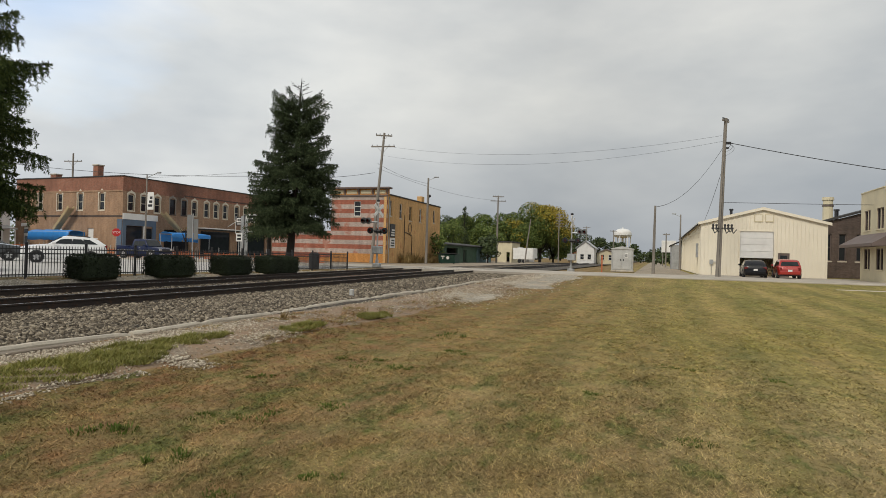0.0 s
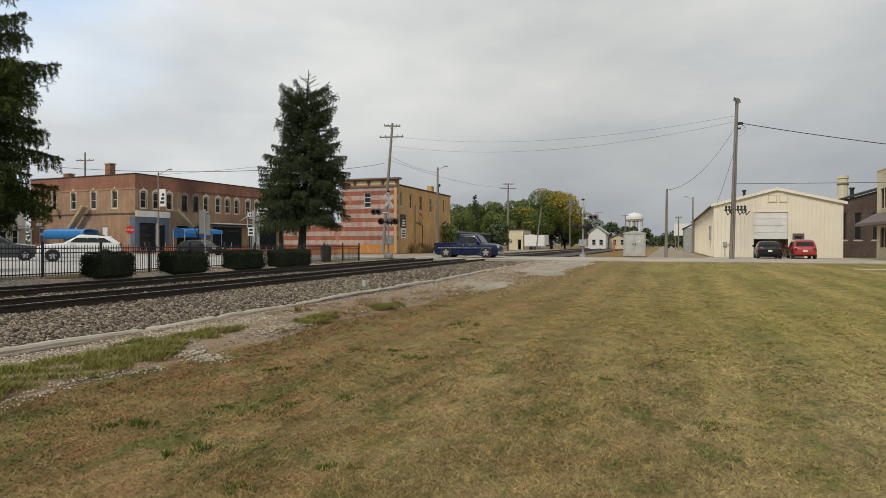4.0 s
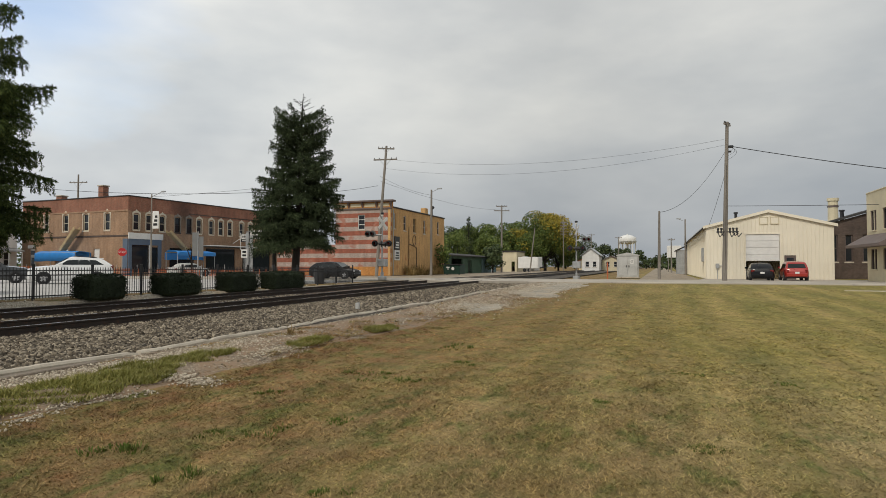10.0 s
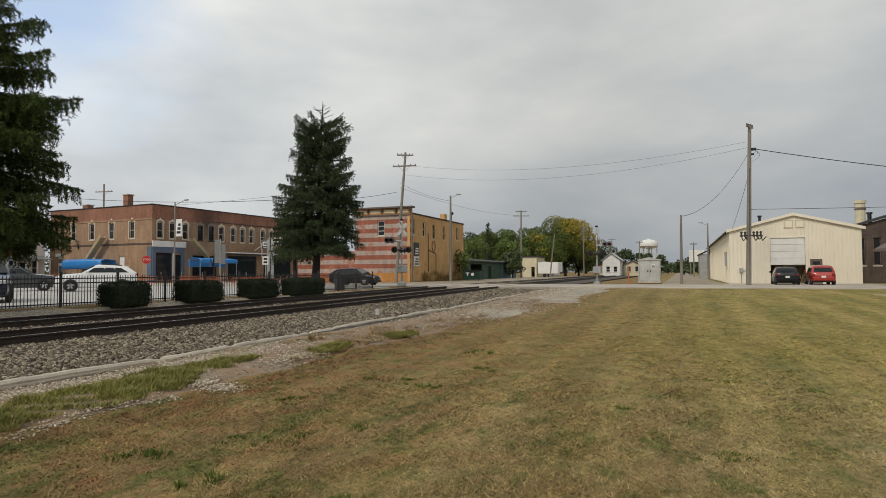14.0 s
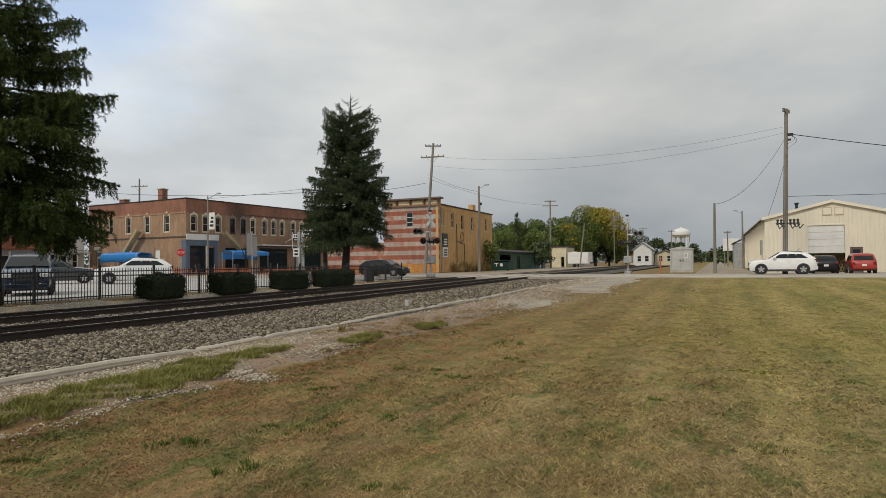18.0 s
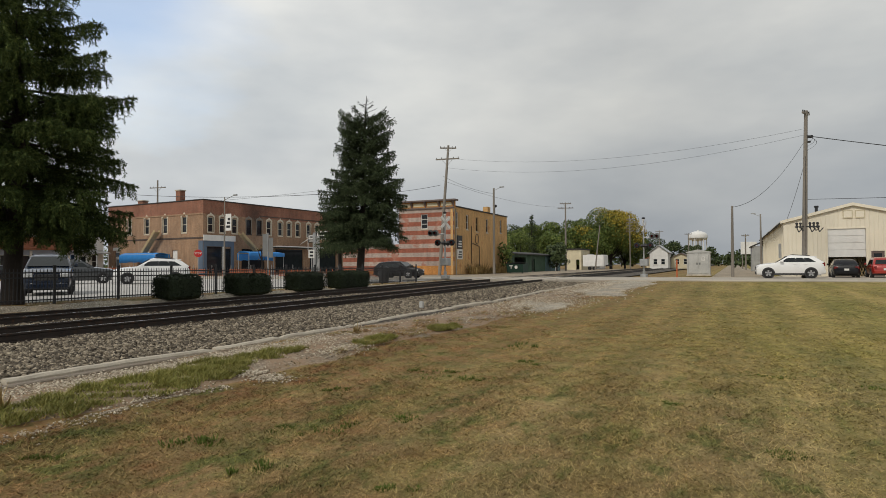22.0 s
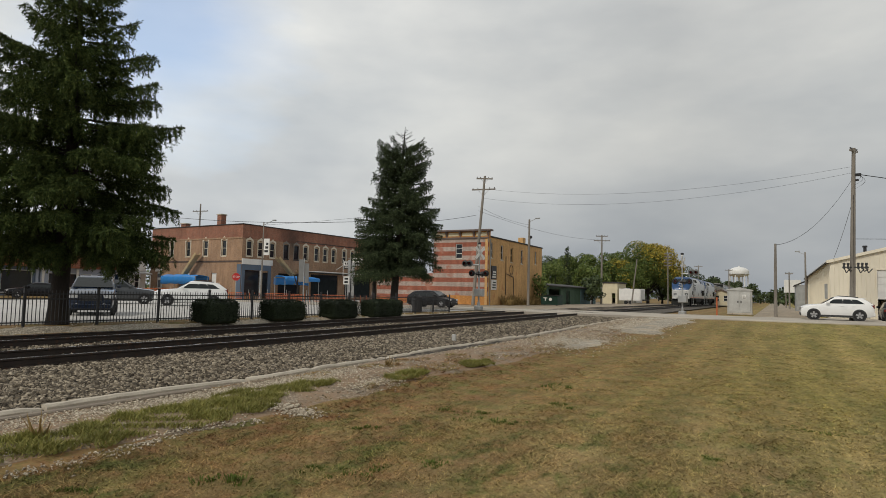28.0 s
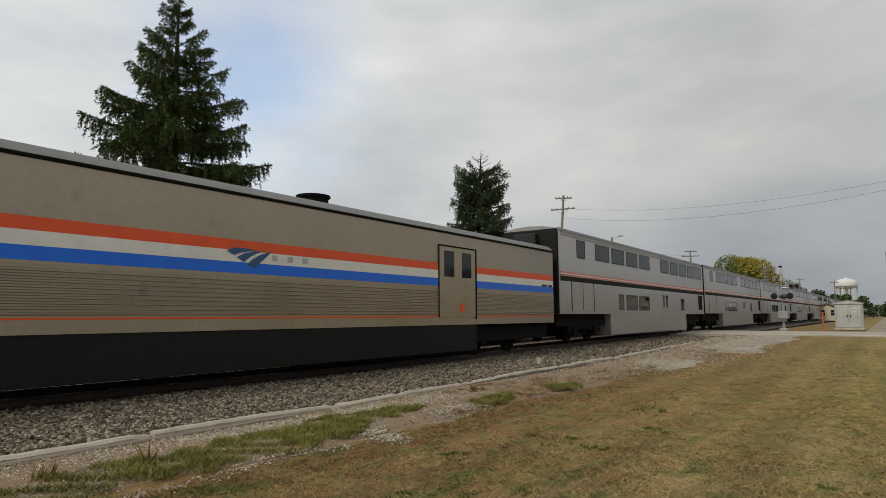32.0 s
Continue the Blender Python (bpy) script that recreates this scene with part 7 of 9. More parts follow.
for x in (1.4, 2.4):
    part("wheel", MB().tube((x, -0.02, 0.36), (x, 0.2, 0.36), 0.36, n=16), M_RUBBER, h)
part("skylight", MB().cbox(0.8, 1.6, 0.4, 1.6, 3.0, 3.15, 0.03), M_ALU, h)


def small_house(name, label, x, y, w, d, eave, ridge, wall, roofm, rz=0):
    t = thing(name, label, "house", pose(x, y, 0.45, 0, 0, rz), "far houses")
    holes = [(w * 0.2, w * 0.2 + 0.9, 1.0, 2.3), (w * 0.62, w * 0.62 + 0.9, 1.0, 2.3)]
    if eave > 4:
        holes += [(w * 0.2, w * 0.2 + 0.9, 3.4, 4.6), (w * 0.62, w * 0.62 + 0.9, 3.4, 4.6)]
    part("front_wall", wall_with_holes(0, w, 0, eave, holes, 0.2), wall, t)
    part("gable", MB().add([(0, 0, eave), (w, 0, eave), (w / 2, 0, ridge), (0, 0.2, eave), (w, 0.2, eave), (w / 2, 0.2, ridge)], [(0, 1, 2), (5, 4, 3), (0, 2, 5, 3), (2, 1, 4, 5), (1, 0, 3, 4)]), wall, t)
    for a, c in ((0, 0.2), (w - 0.2, w)):
        part("side_wall", MB().box(a, c, 0.21, d, 0, eave), wall, t)
    for s in (0, 1):
        xa = -0.4 if s == 0 else w + 0.4
        part("roof_slope", MB().add([(xa, -0.4, eave - 0.15), (w / 2, -0.4, ridge), (w / 2, d, ridge), (xa, d, eave - 0.15), (xa, -0.4, eave + 0.02), (w / 2, -0.4, ridge + 0.17), (w / 2, d, ridge + 0.17), (xa, d, eave + 0.02)], [(0, 1, 2, 3), (4, 5, 6, 7), (0, 1, 5, 4), (0, 3, 7, 4)]), roofm, t)
    for u, u1, z, z1 in holes:
        window_unit(t, u1 - u, z1 - z, pose((u + u1) / 2, 0.1, z), M_WHITE, None)
    return t


small_house("white_house", "distant two-storey white house beside the track", -17.2, 150, 4.0, 8, 3.7, 5.4, M_WHITE, M_GALV)
small_house("small_house", "distant low tan house", -13.0, 156, 4.4, 8, 2.6, 3.6, M_CREAM, M_BROWNAWN)
small_house("small_house", "distant pale house among the trees", -37.5, 165, 6, 8, 3.0, 4.6, M_WHITE, M_DARKROOF)
small_house("small_house", "distant pink-roofed low house", -21.0, 176, 5, 8, 2.6, 3.8, M_CREAM, M_SHINGLE)
hb = thing("white_board", "blank white hoarding on posts down the lane", "hoarding", pose(1.7, 139, 0.45))
part("board", MB().cbox(0, 2.9, -0.1, 0.1, 3.0, 5.5, 0.02), M_WHITE, hb)
for x in (0.3, 2.6):
    part("post", MB().tube((x, 0.2, 0), (x, 0.2, 5.2), 0.1, n=8), M_WOOD, hb)
hb = thing("lean_to", "small grey lean-to at the back of the shed", "shed", pose(2.6, 98, 0.45))
part("wall", MB().cbox(0, 1.4, 0, 6, 0, 3.6, 0.03), M_GALV, hb)
part("roof", MB().prism([(-0.2, 3.4), (-0.2, 3.55), (1.6, 4.4), (1.6, 4.25)], "y", -0.2, 6.2), M_DARKROOF, hb)


def water_tower():
    t = thing("water_tower", "white domed water tower on tubular legs", "water tower", pose(-31.6, 700, 0))
    n, R = 24, 9.3
    prof = [(R * q, z) for q, z in [(0.07, 25.6), (0.6, 25.85), (0.92, 27.0), (1.0, 28.9), (1.0, 31.4), (0.9, 33.1), (0.66, 34.6), (0.35, 35.5), (0.05, 35.8)]]
    rings = [[(r * math.cos(2 * math.pi * i / n), r * math.sin(2 * math.pi * i / n), z) for i in range(n)] for r, z in prof]
    part("tank", MB().loft(rings), M_WHITE, t, smooth=True)
    part("finial", MB().tube((0, 0, 35.5), (0, 0, 36.8), 1.0, 0.8, 10), M_WHITE, t)
    part("walkway", MB().tube((0, 0, 28.3), (0, 0, 28.65), R + 0.7, n=24), M_ALU, t)
    for k in range(6):
        a = 2 * math.pi * k / 6 + 0.2
        c, q = math.cos(a), math.sin(a)
        part("leg", MB().tube((R * 0.92 * c, R * 0.92 * q, -0.2), (R * 0.9 * c, R * 0.9 * q, 27.3), 0.5, n=8), M_WHITE, t)
    part("riser", MB().tube((0, 0, -0.2), (0, 0, 25.8), 1.2, n=12), M_WHITE, t)
    return t


water_tower()

# far trees
leafy_tree("shade_tree", "broad shade tree half turned golden", pose(-26.0, 150, 0.45), 14.2, 7.6, 3, M_LEAF, 0.19, 170, "far trees", 0.2, M_LEAFGOLD, 26)
leafy_tree("shade_tree", "broad green tree behind the sheds", pose(-40.5, 156, 0.45), 12.6, 6.6, 4, M_LEAF, 0.2, 120, "far trees", 0.2, None, 20)
leafy_tree("shade_tree", "green tree behind the sheds", pose(-50.0, 152, 0.45), 11.5, 5.4, 6, M_LEAFDARK, 0.2, 110, "far trees", 0.2)
leafy_tree("shade_tree", "light green tree behind the sheds", pose(-41.5, 128, 0.45), 8.6, 4.0, 7, M_LEAF, 0.17, 130, "far trees", 0.2)
for k, (x, y, hgt, rad) in enumerate(((-34.5, 153, 12.8, 5.6), (-45.5, 148, 11.2, 5.2), (-37.0, 141, 9.6, 4.4), (-32.0, 146, 10.4, 4.6), (-24.0, 158, 10.0, 5.0))):
    leafy_tree("shade_tree", "leafy green tree in the row behind the sheds", pose(x, y, 0.45), hgt, rad, 60 + k, M_LEAF, 0.2, 120, "far trees", 0.15, M_LEAFGOLD if k == 3 else None, 20)
leafy_tree("shade_tree", "dark round tree by the track", pose(-24.5, 215, 0.45), 12.0, 5.3, 8, M_LEAFDARK, 0.18, 130, "far trees", 0.15)
leafy_tree("bush", "round dark green bush beside the green shed", pose(-27.6, 106, 0.45), 5.4, 2.3, 9, M_LEAFDARK, 0.2, 130, "bushes", 0.12)
leafy_tree("bush", "light green climbing bush on the yellow wall", pose(-28.7, 82, 0.45), 4.6, 1.5, 12, M_LEAF, 0.16, 150, "bushes", 0.1)
spruce("spruce_tree", "distant dark spruce above the shed roofs", pose(-43, 142, 0.45), 13.2, [(0.0, 2.6), (0.3, 2.3), (1.0, 0.2)], 21, M_SPRUCE2, 60, density=7, blade=0.45)
leafy_tree("shade_tree", "small young tree by the shop front", pose(-47.8, 54.4, 0.45), 4.6, 1.3, 33, M_LEAFDRY, 0.12, 20, "far trees", 0.4, None, 8)
rng_t = random.Random(12)
for k in range(26):
    x = -200 + k * 8.0 + rng_t.uniform(-3, 3)
    y = 262 + rng_t.uniform(-30, 60)
    if -26 < x < 12:
        continue
    hgt = rng_t.uniform(8.5, 12.5)
    leafy_tree("shade_tree", "distant tree in the woods beyond the town", pose(x, y, 0.4), hgt, hgt * 0.52, 40 + k, M_LEAFDARK if k % 3 else M_LEAF, 0.6, 15, "distant woods", 0.12, None, 10)
for k, (x, y, hgt) in enumerate(((-25, 300, 12), (-29, 490, 16.5), (-31, 640, 19), (-7.2, 234, 7), (-25, 258, 9.5), (-5.5, 320, 6.5), (-2.2, 380, 6), (2.5, 210, 6), (6, 240, 7), (0.5, 160, 4.2), (10, 300, 8), (16, 290, 9))):
    leafy_tree("shade_tree", "distant dark tree by the lane", pose(x, y, 0.4), hgt, hgt * 0.5, 90 + k, M_LEAFDARK, 0.5, 20, "distant woods", 0.1, None, 12)
for k in range(36):
    a = radians(-100 + k * 6)
    r = 620 + 60 * math.sin(k * 2.1)
    leafy_tree("shade_tree", "far tree on the horizon", pose(math.sin(a) * r, math.cos(a) * r, 0.2), 11 + 3 * math.sin(k), 20 if k in (16, 17) else 34, 140 + k, M_LEAFDARK, 1.6, 0.35, "horizon trees", 0.05, None, 14)

# ---- vehicles ----
def wheel(parent, x, y, r, w=0.22, rim=M_ALLOY, spokes=5, spin=True):
    """Tyre and rim round a hub; its own frame stands at the axle, its face to local +y or -y by the sign of y."""
    n = 20
    s = 1 if y > 0 else -1
    prof = [(r * 0.66, -w / 2), (r * 0.93, -w / 2), (r, -w / 4), (r, w / 4), (r * 0.93, w / 2), (r * 0.66, w / 2)]
    rings = [[(q * math.cos(2 * math.pi * i / n), v, q * math.sin(2 * math.pi * i / n)) for q, v in prof] for i in range(n)]
    tyre = MB().loft(rings + rings[:1], caps=False)
    t = part("wheel", tyre, M_RUBBER, parent, smooth=True, at=pose(x, y, r))
    disc = MB().tube((0, -w * 0.3, 0), (0, w * 0.3, 0), r * 0.67, n=20, m=1)
    for k in range(spokes):
        a = 2 * math.pi * k / spokes
        disc.join(MB().cbox(-r * 0.15, r * 0.15, s * w * 0.34 - 0.03, s * w * 0.34 + 0.03, 0, r * 0.62, 0.01), pose(0, 0, 0, 0, math.degrees(a), 0), 0)
    disc.tube((0, s * w * 0.25, 0), (0, s * w * 0.46, 0), r * 0.20, n=10)
    disc.loft([[(q * r * math.cos(2 * math.pi * i / 20), v, q * r * math.sin(2 * math.pi * i / 20)) for q, v in ((0.58, s * w * 0.33), (0.67, s * w * 0.36), (0.67, s * w * 0.30), (0.58, s * w * 0.30))] for i in range(21)], caps=False)
    part("rim", disc, [rim, M_PLASTIC], t)
    return t


def loft_body(parent, name, stations, material, label=""):
    """Stations along x: (x, half width, bottom, shoulder, top at the middle)."""
    rings = []
    for x, w, zb, zs, zt in stations:
        h = zs - zb
        half = [(w * 0.90, zb), (w * 0.97, zb + 0.16 * h), (w, zb + 0.5 * h), (w * 0.985, zb + 0.8 * h), (w * 0.93, zs), (w * 0.6, zs + (zt - zs) * 0.8)]
        rings.append([(x, -a, z) for a, z in half] + [(x, 0, zt)] + [(x, a, z) for a, z in reversed(half)])
    return part(name, MB().loft(rings), material, parent, label, smooth=True)


def car(name, label, at, paint, L, H, W, kind="suv", wheel_r=0.35, glass=M_AUTOGLASS, group="", roof_rails=False, clad=False):
    """A car on its wheels: x forwards, origin on the ground under its middle."""
    c = thing(name, label, {"pickup": "pickup truck", "suv": "SUV", "sedan": "car", "hatch": "car", "retro": "car"}[kind], at, group)
    f, r, w = L / 2, -L / 2, W / 2
    belt = H * {"suv": 0.665, "sedan": 0.64, "hatch": 0.63, "retro": 0.60, "pickup": 0.60}[kind]
    clear = 0.22 if kind in ("sedan", "hatch") else 0.27
    hood = {"suv": 0.625, "sedan": 0.60, "hatch": 0.58, "retro": 0.62, "pickup": 0.60}[kind] * H
    ws0 = f - L * {"suv": 0.31, "sedan": 0.29, "hatch": 0.25, "retro": 0.27, "pickup": 0.25}[kind]     # base of the windscreen
    ws1 = ws0 - L * {"suv": 0.165, "sedan": 0.15, "hatch": 0.16, "retro": 0.11, "pickup": 0.095}[kind]
    rr1 = r + L * {"suv": 0.175, "sedan": 0.27, "hatch": 0.16, "retro": 0.14, "pickup": 0.405}[kind]      # rear end of the roof
    rr0 = r + L * {"suv": 0.025, "sedan": 0.135, "hatch": 0.03, "retro": 0.05, "pickup": 0.38}[kind]   # foot of the rear glass
    tail = belt + (0.03 if kind == "sedan" else 0)
    st = [(f, w * 0.72, clear + 0.12, hood * 0.62, hood * 0.66), (f - 0.06 * L / 4.6, w * 0.88, clear, hood * 0.80, hood * 0.86), (f - 0.35, w * 0.97, clear - 0.02, hood * 0.90, hood * 0.98),
          (ws0, w, clear - 0.03, belt * 0.985, belt * 1.0 + 0.02), (0, w, clear - 0.04, belt, belt + 0.01), (rr1, w, clear - 0.03, tail, tail + 0.01),
          (r + 0.30, w * 0.985, clear, tail, tail + 0.01), (r + 0.08, w * 0.92, clear + 0.04, tail * 0.97, tail * 0.975), (r, w * 0.84, clear + 0.14, tail * 0.80, tail * 0.82)]
    body = loft_body(c, "body", st, paint)
    # greenhouse: pillars and roof of paint, panes a little proud of it
    top = H - 0.02
    tw, bw = w * 0.76, w * 0.93
    drop = {"suv": 0.09, "sedan": 0.03, "hatch": 0.06, "retro": 0.05, "pickup": 0.0}[kind]
    span = ws1 - rr1
    line = [(ws0 + 0.05, belt - 0.02), (ws0, belt + 0.02), (ws0 + (ws1 - ws0) * 0.5, belt + (top - 0.07 - belt) * 0.52), (ws1, top - 0.06), (ws1 - span * 0.12, top - 0.015), (ws1 - span * 0.35, top), (ws1 - span * 0.65, top - drop * 0.35), (rr1, top - drop - 0.02), (rr1 + (rr0 - rr1) * 0.35, top - drop - 0.10), (rr0, belt + 0.04), (rr0 - 0.04, belt - 0.02)]
    roof_z = lambda x: float(np.interp(-x, [-p[0] for p in line], [p[1] for p in line]))
    rings = []
    for x, z in line:
        f2 = max((z - belt) / (top - belt), 0.0)
        ht = bw + (tw - bw) * f2
        rings.append([(x, -bw, belt - 0.04), (x, -(bw + (ht - bw) * 0.8), belt - 0.03 + (z - belt + 0.03) * 0.8), (x, -ht * 0.97, belt - 0.02 + (z - belt + 0.02) * 0.93), (x, -ht * 0.80, z), (x, 0, z + 0.012), (x, ht * 0.80, z), (x, ht * 0.97, belt - 0.02 + (z - belt + 0.02) * 0.93), (x, bw + (ht - bw) * 0.8, belt - 0.03 + (z - belt + 0.03) * 0.8), (x, bw, belt - 0.04)])
    part("cabin", MB().loft(rings), paint, c, smooth=True)

    def on_side(x, t, s):
        """A point on the side glass plane: t from belt (0) to roof (1)."""
        return (x, s * (bw + 0.006 + (tw - bw) * t), belt + (top - 0.05 - belt) * t)
    for s in (-1, 1):
        fr, fx = lambda t: ws0 + (ws1 - ws0) * t, lambda t: rr0 + (rr1 - rr0) * t
        lo, hi = 0.07, 0.84
        a0, a1, b0, b1 = fr(lo) - 0.22, fr(hi) - 0.12, fx(lo) + (0.38 if kind in ("suv", "hatch") else 0.16), fx(hi) + (0.40 if kind in ("suv", "hatch") else 0.14)
        cuts = [0.0, 0.46, 1.0] if kind in ("pickup", "sedan") else [0.0, 0.40, 0.72, 1.0]
        if kind == "pickup":
            cuts = [0.0, 0.6, 1.0]
        for p, q in zip(cuts, cuts[1:]):
            g = 0.022
            pa, pb = a0 + (b0 - a0) * p - g, a0 + (b0 - a0) * q + g
            qa, qb = a1 + (b1 - a1) * p - g, a1 + (b1 - a1) * q + g
            cap = lambda x: min(hi, (roof_z(x) - belt - 0.10) / (top - 0.05 - belt))
            v = [on_side(pa, lo, s), on_side(pb, lo, s), on_side(qb, cap(qb), s), on_side(qa, cap(qa), s)]
            v2 = [(x, y - s * 0.012, z) for x, y, z in v]
            part("side_window", MB().add(v + v2, [(0, 1, 2, 3), (7, 6, 5, 4), (0, 4, 5, 1), (1, 5, 6, 2), (2, 6, 7, 3), (3, 7, 4, 0)]), glass, c)
        for q in cuts[1:-1]:
            xl, xh = a0 + (b0 - a0) * q, a1 + (b1 - a1) * q
            v = [on_side(xl + 0.03, lo, s), on_side(xl - 0.03, lo, s), on_side(xh - 0.03, cap(xh), s), on_side(xh + 0.03, cap(xh), s)]
            v = [(x, y - s * 0.004, z) for x, y, z in v]
            v2 = [(x, y - s * 0.012, z) for x, y, z in v]
            part("pillar", MB().add(v + v2, [(0, 1, 2, 3), (7, 6, 5, 4), (0, 4, 5, 1), (1, 5, 6, 2), (2, 6, 7, 3), (3, 7, 4, 0)]), M_BLACK, c)
        m = part("mirror", MB().cbox(ws0 - 0.42, ws0 - 0.20, s * (w + 0.02) - (0 if s > 0 else 0.16), s * (w + 0.02) + (0.16 if s > 0 else 0), belt + 0.02, belt + 0.17, 0.03), paint, c)
        for k, xx in enumerate((ws1 - 0.32, (ws1 + rr1) / 2 - 0.25)):
            part("door_handle", MB().cbox(xx - 0.2, xx, s * w * 0.99 - 0.02, s * w * 0.99 + 0.02, belt - 0.16, belt - 0.11, 0.008), M_CHROME if kind == "pickup" else paint, c)
        if roof_rails:
            part("roof_rail", MB().tube((ws1 - 0.25, s * tw * 0.92, H + 0.0), (rr1 + 0.15, s * tw * 0.92, H - drop + 0.0), 0.025), M_PLASTIC, c)
        if clad:
            part("sill_trim", MB().cbox(r + 0.5, f - 0.5, s * w * 0.965 - 0.02, s * w * 0.965 + 0.02, clear - 0.02, clear + 0.10, 0.01), M_PLASTIC, c)
        if kind == "pickup":
            part("side_trim", MB().cbox(r + 0.4, f - 0.5, s * w - 0.015, s * w + 0.018, belt * 0.66, belt * 0.66 + 0.06, 0.008), M_CHROME, c)

    def across(name, xb, zb, xt, zt, hb, ht, push, material):
        v = [(xb + push, -hb, zb), (xb + push, hb, zb), (xt + push, ht, zt), (xt + push, -ht, zt)]
        v2 = [(x - push * 1.6, y, z - 0.01) for x, y, z in v]
        part(name, MB().add(v + v2, [(0, 1, 2, 3), (7, 6, 5, 4), (0, 4, 5, 1), (1, 5, 6, 2), (2, 6, 7, 3), (3, 7, 4, 0)]), material, c)
    dz = top - 0.05 - belt
    across("windscreen", ws0 - 0.06, belt + 0.05 * dz + 0.03, ws0 + (ws1 - ws0) * 0.93, belt + 0.92 * dz, bw * 0.90, tw * 0.93, 0.075, glass)
    across("rear_window", rr0 + 0.04 + (rr1 - rr0) * 0.10, belt + 0.14 * dz, rr0 + (rr1 - rr0) * 0.78, belt + 0.72 * dz, bw * 0.80, tw * 0.86, -0.09, glass)
    # lamps, bumpers, plate, grille
    for s in (-1, 1):
        part("headlight", MB().cbox(f - 0.30, f - 0.015, s * w * 0.68 - 0.17, s * w * 0.68 + 0.17, hood * 0.66, hood * 0.84, 0.03), M_LENS, c)
        tz = (belt * 0.76, belt * 1.02) if kind in ("suv", "pickup", "hatch") else (belt * 0.72, belt * 0.93)
        if kind == "retro":
            part("tail_light", MB().cbox(r - 0.01, r + 0.2, s * w * 0.74 - 0.09, s * w * 0.74 + 0.09, belt * 0.66, belt * 0.94, 0.04), M_REDLAMP, c)
        else:
            part("tail_light", MB().cbox(r + 0.0, r + 0.26, s * w * 0.76 - 0.13, s * w * 0.76 + 0.13, tz[0], tz[1], 0.03), M_REDLAMP, c)
        part("fog_light", MB().tube((f - 0.05, s * w * 0.55, clear + 0.2), (f + 0.01, s * w * 0.55, clear + 0.2), 0.06), M_LENS, c)
    part("front_bumper", MB().cbox(f - 0.22, f + 0.03, -w * 0.80, w * 0.80, clear + 0.02, clear + 0.24, 0.04), M_CHROME if kind == "pickup" else (M_PLASTIC if clad else paint), c)
    part("rear_bumper", MB().cbox(r - 0.05, r + 0.25, -w * 0.86, w * 0.86, clear + 0.06, clear + 0.32, 0.05), M_CHROME if kind == "pickup" else paint, c)
    part("grille", MB().cbox(f - 0.06, f + 0.012, -w * 0.46, w * 0.46, hood * 0.56, hood * 0.80, 0.02), M_PLASTIC, c)
    pl = part("plate", MB().cbox(r - 0.065, r - 0.05, -0.15, 0.15, belt * 0.60 if kind != "pickup" else clear + 0.14, belt * 0.60 + 0.15 if kind != "pickup" else clear + 0.27, 0.004), M_WHITE, c)
    part("floor_pan", MB().box(r + 0.25, f - 0.3, -w * 0.8, w * 0.8, clear - 0.06, clear + 0.1), M_PLASTIC, c)
    fa, ra = f - L * 0.185, r + L * 0.20
    for x in (fa, ra):
        for s in (-1, 1):
            arch = MB().tube((x, s * (w * 0.80), wheel_r + 0.01), (x, s * (w + 0.004), wheel_r + 0.01), wheel_r + 0.055, n=20)
            part("wheel_arch", arch, M_PLASTIC, c)
            wheel(c, x, s * (w - 0.09), wheel_r)
    if kind == "pickup":
        bed = MB().box(r + 0.12, rr0 - 0.12, -w * 0.80, w * 0.80, belt - 0.08, belt + 0.012)
        part("bed_liner", bed, M_PLASTIC, c)
        for s in (-1, 1):
            part("bed_rail", MB().cbox(r + 0.06, rr0 - 0.04, s * w * 0.88 - 0.07, s * w * 0.88 + 0.07, belt - 0.05, belt + 0.06, 0.02), paint, c)
        part("tailgate", MB().cbox(r + 0.01, r + 0.09, -w * 0.84, w * 0.84, clear + 0.3, belt + 0.05, 0.02), paint, c)
    if kind == "suv":
        part("spoiler", MB().cbox(rr1 - 0.28, rr1 + 0.1, -tw * 0.9, tw * 0.9, top - drop - 0.06, top - drop - 0.015, 0.012), paint, c)
    part("antenna", MB().tube((rr1 + 0.4, 0.2, top), (rr1 + 0.25, 0.2, top + 0.18), 0.012, n=5), M_PLASTIC, c)
    return c


LOT = 0.45
# parked on the car park
car("suv_white", "white SUV parked on the car park behind the fence", pose(-37.1, 30.9, LOT, 0, 0, -128), M_CARWHITE, 4.9, 1.80, 1.9, "suv", 0.37, roof_rails=True)
car("suv_grey", "dark grey SUV parked behind the iron fence", pose(-42.8, 29.4, LOT, 0, 0, 56), M_CARGREY, 4.8, 1.75, 1.88, "suv", 0.37, roof_rails=True)
car("suv_blue", "dark steel-blue SUV parked nose to the iron fence", pose(-27.6, 17.6, LOT, 0, 0, -35), M_CARSTEEL, 4.6, 1.75, 1.85, "suv", 0.36, roof_rails=True)
car("sedan_black", "black sedan parked in front of the low shops", pose(-61.5, 33.5, LOT, 0, 0, -112), M_CARBLACK, 4.7, 1.45, 1.82, "sedan", 0.33)
car("suv_green", "grey-green boxy SUV parked in front of the shops", pose(-64.0, 27.2, LOT, 0, 0, -115), M_CARGREEN, 4.7, 1.82, 1.85, "suv", 0.38, roof_rails=True)
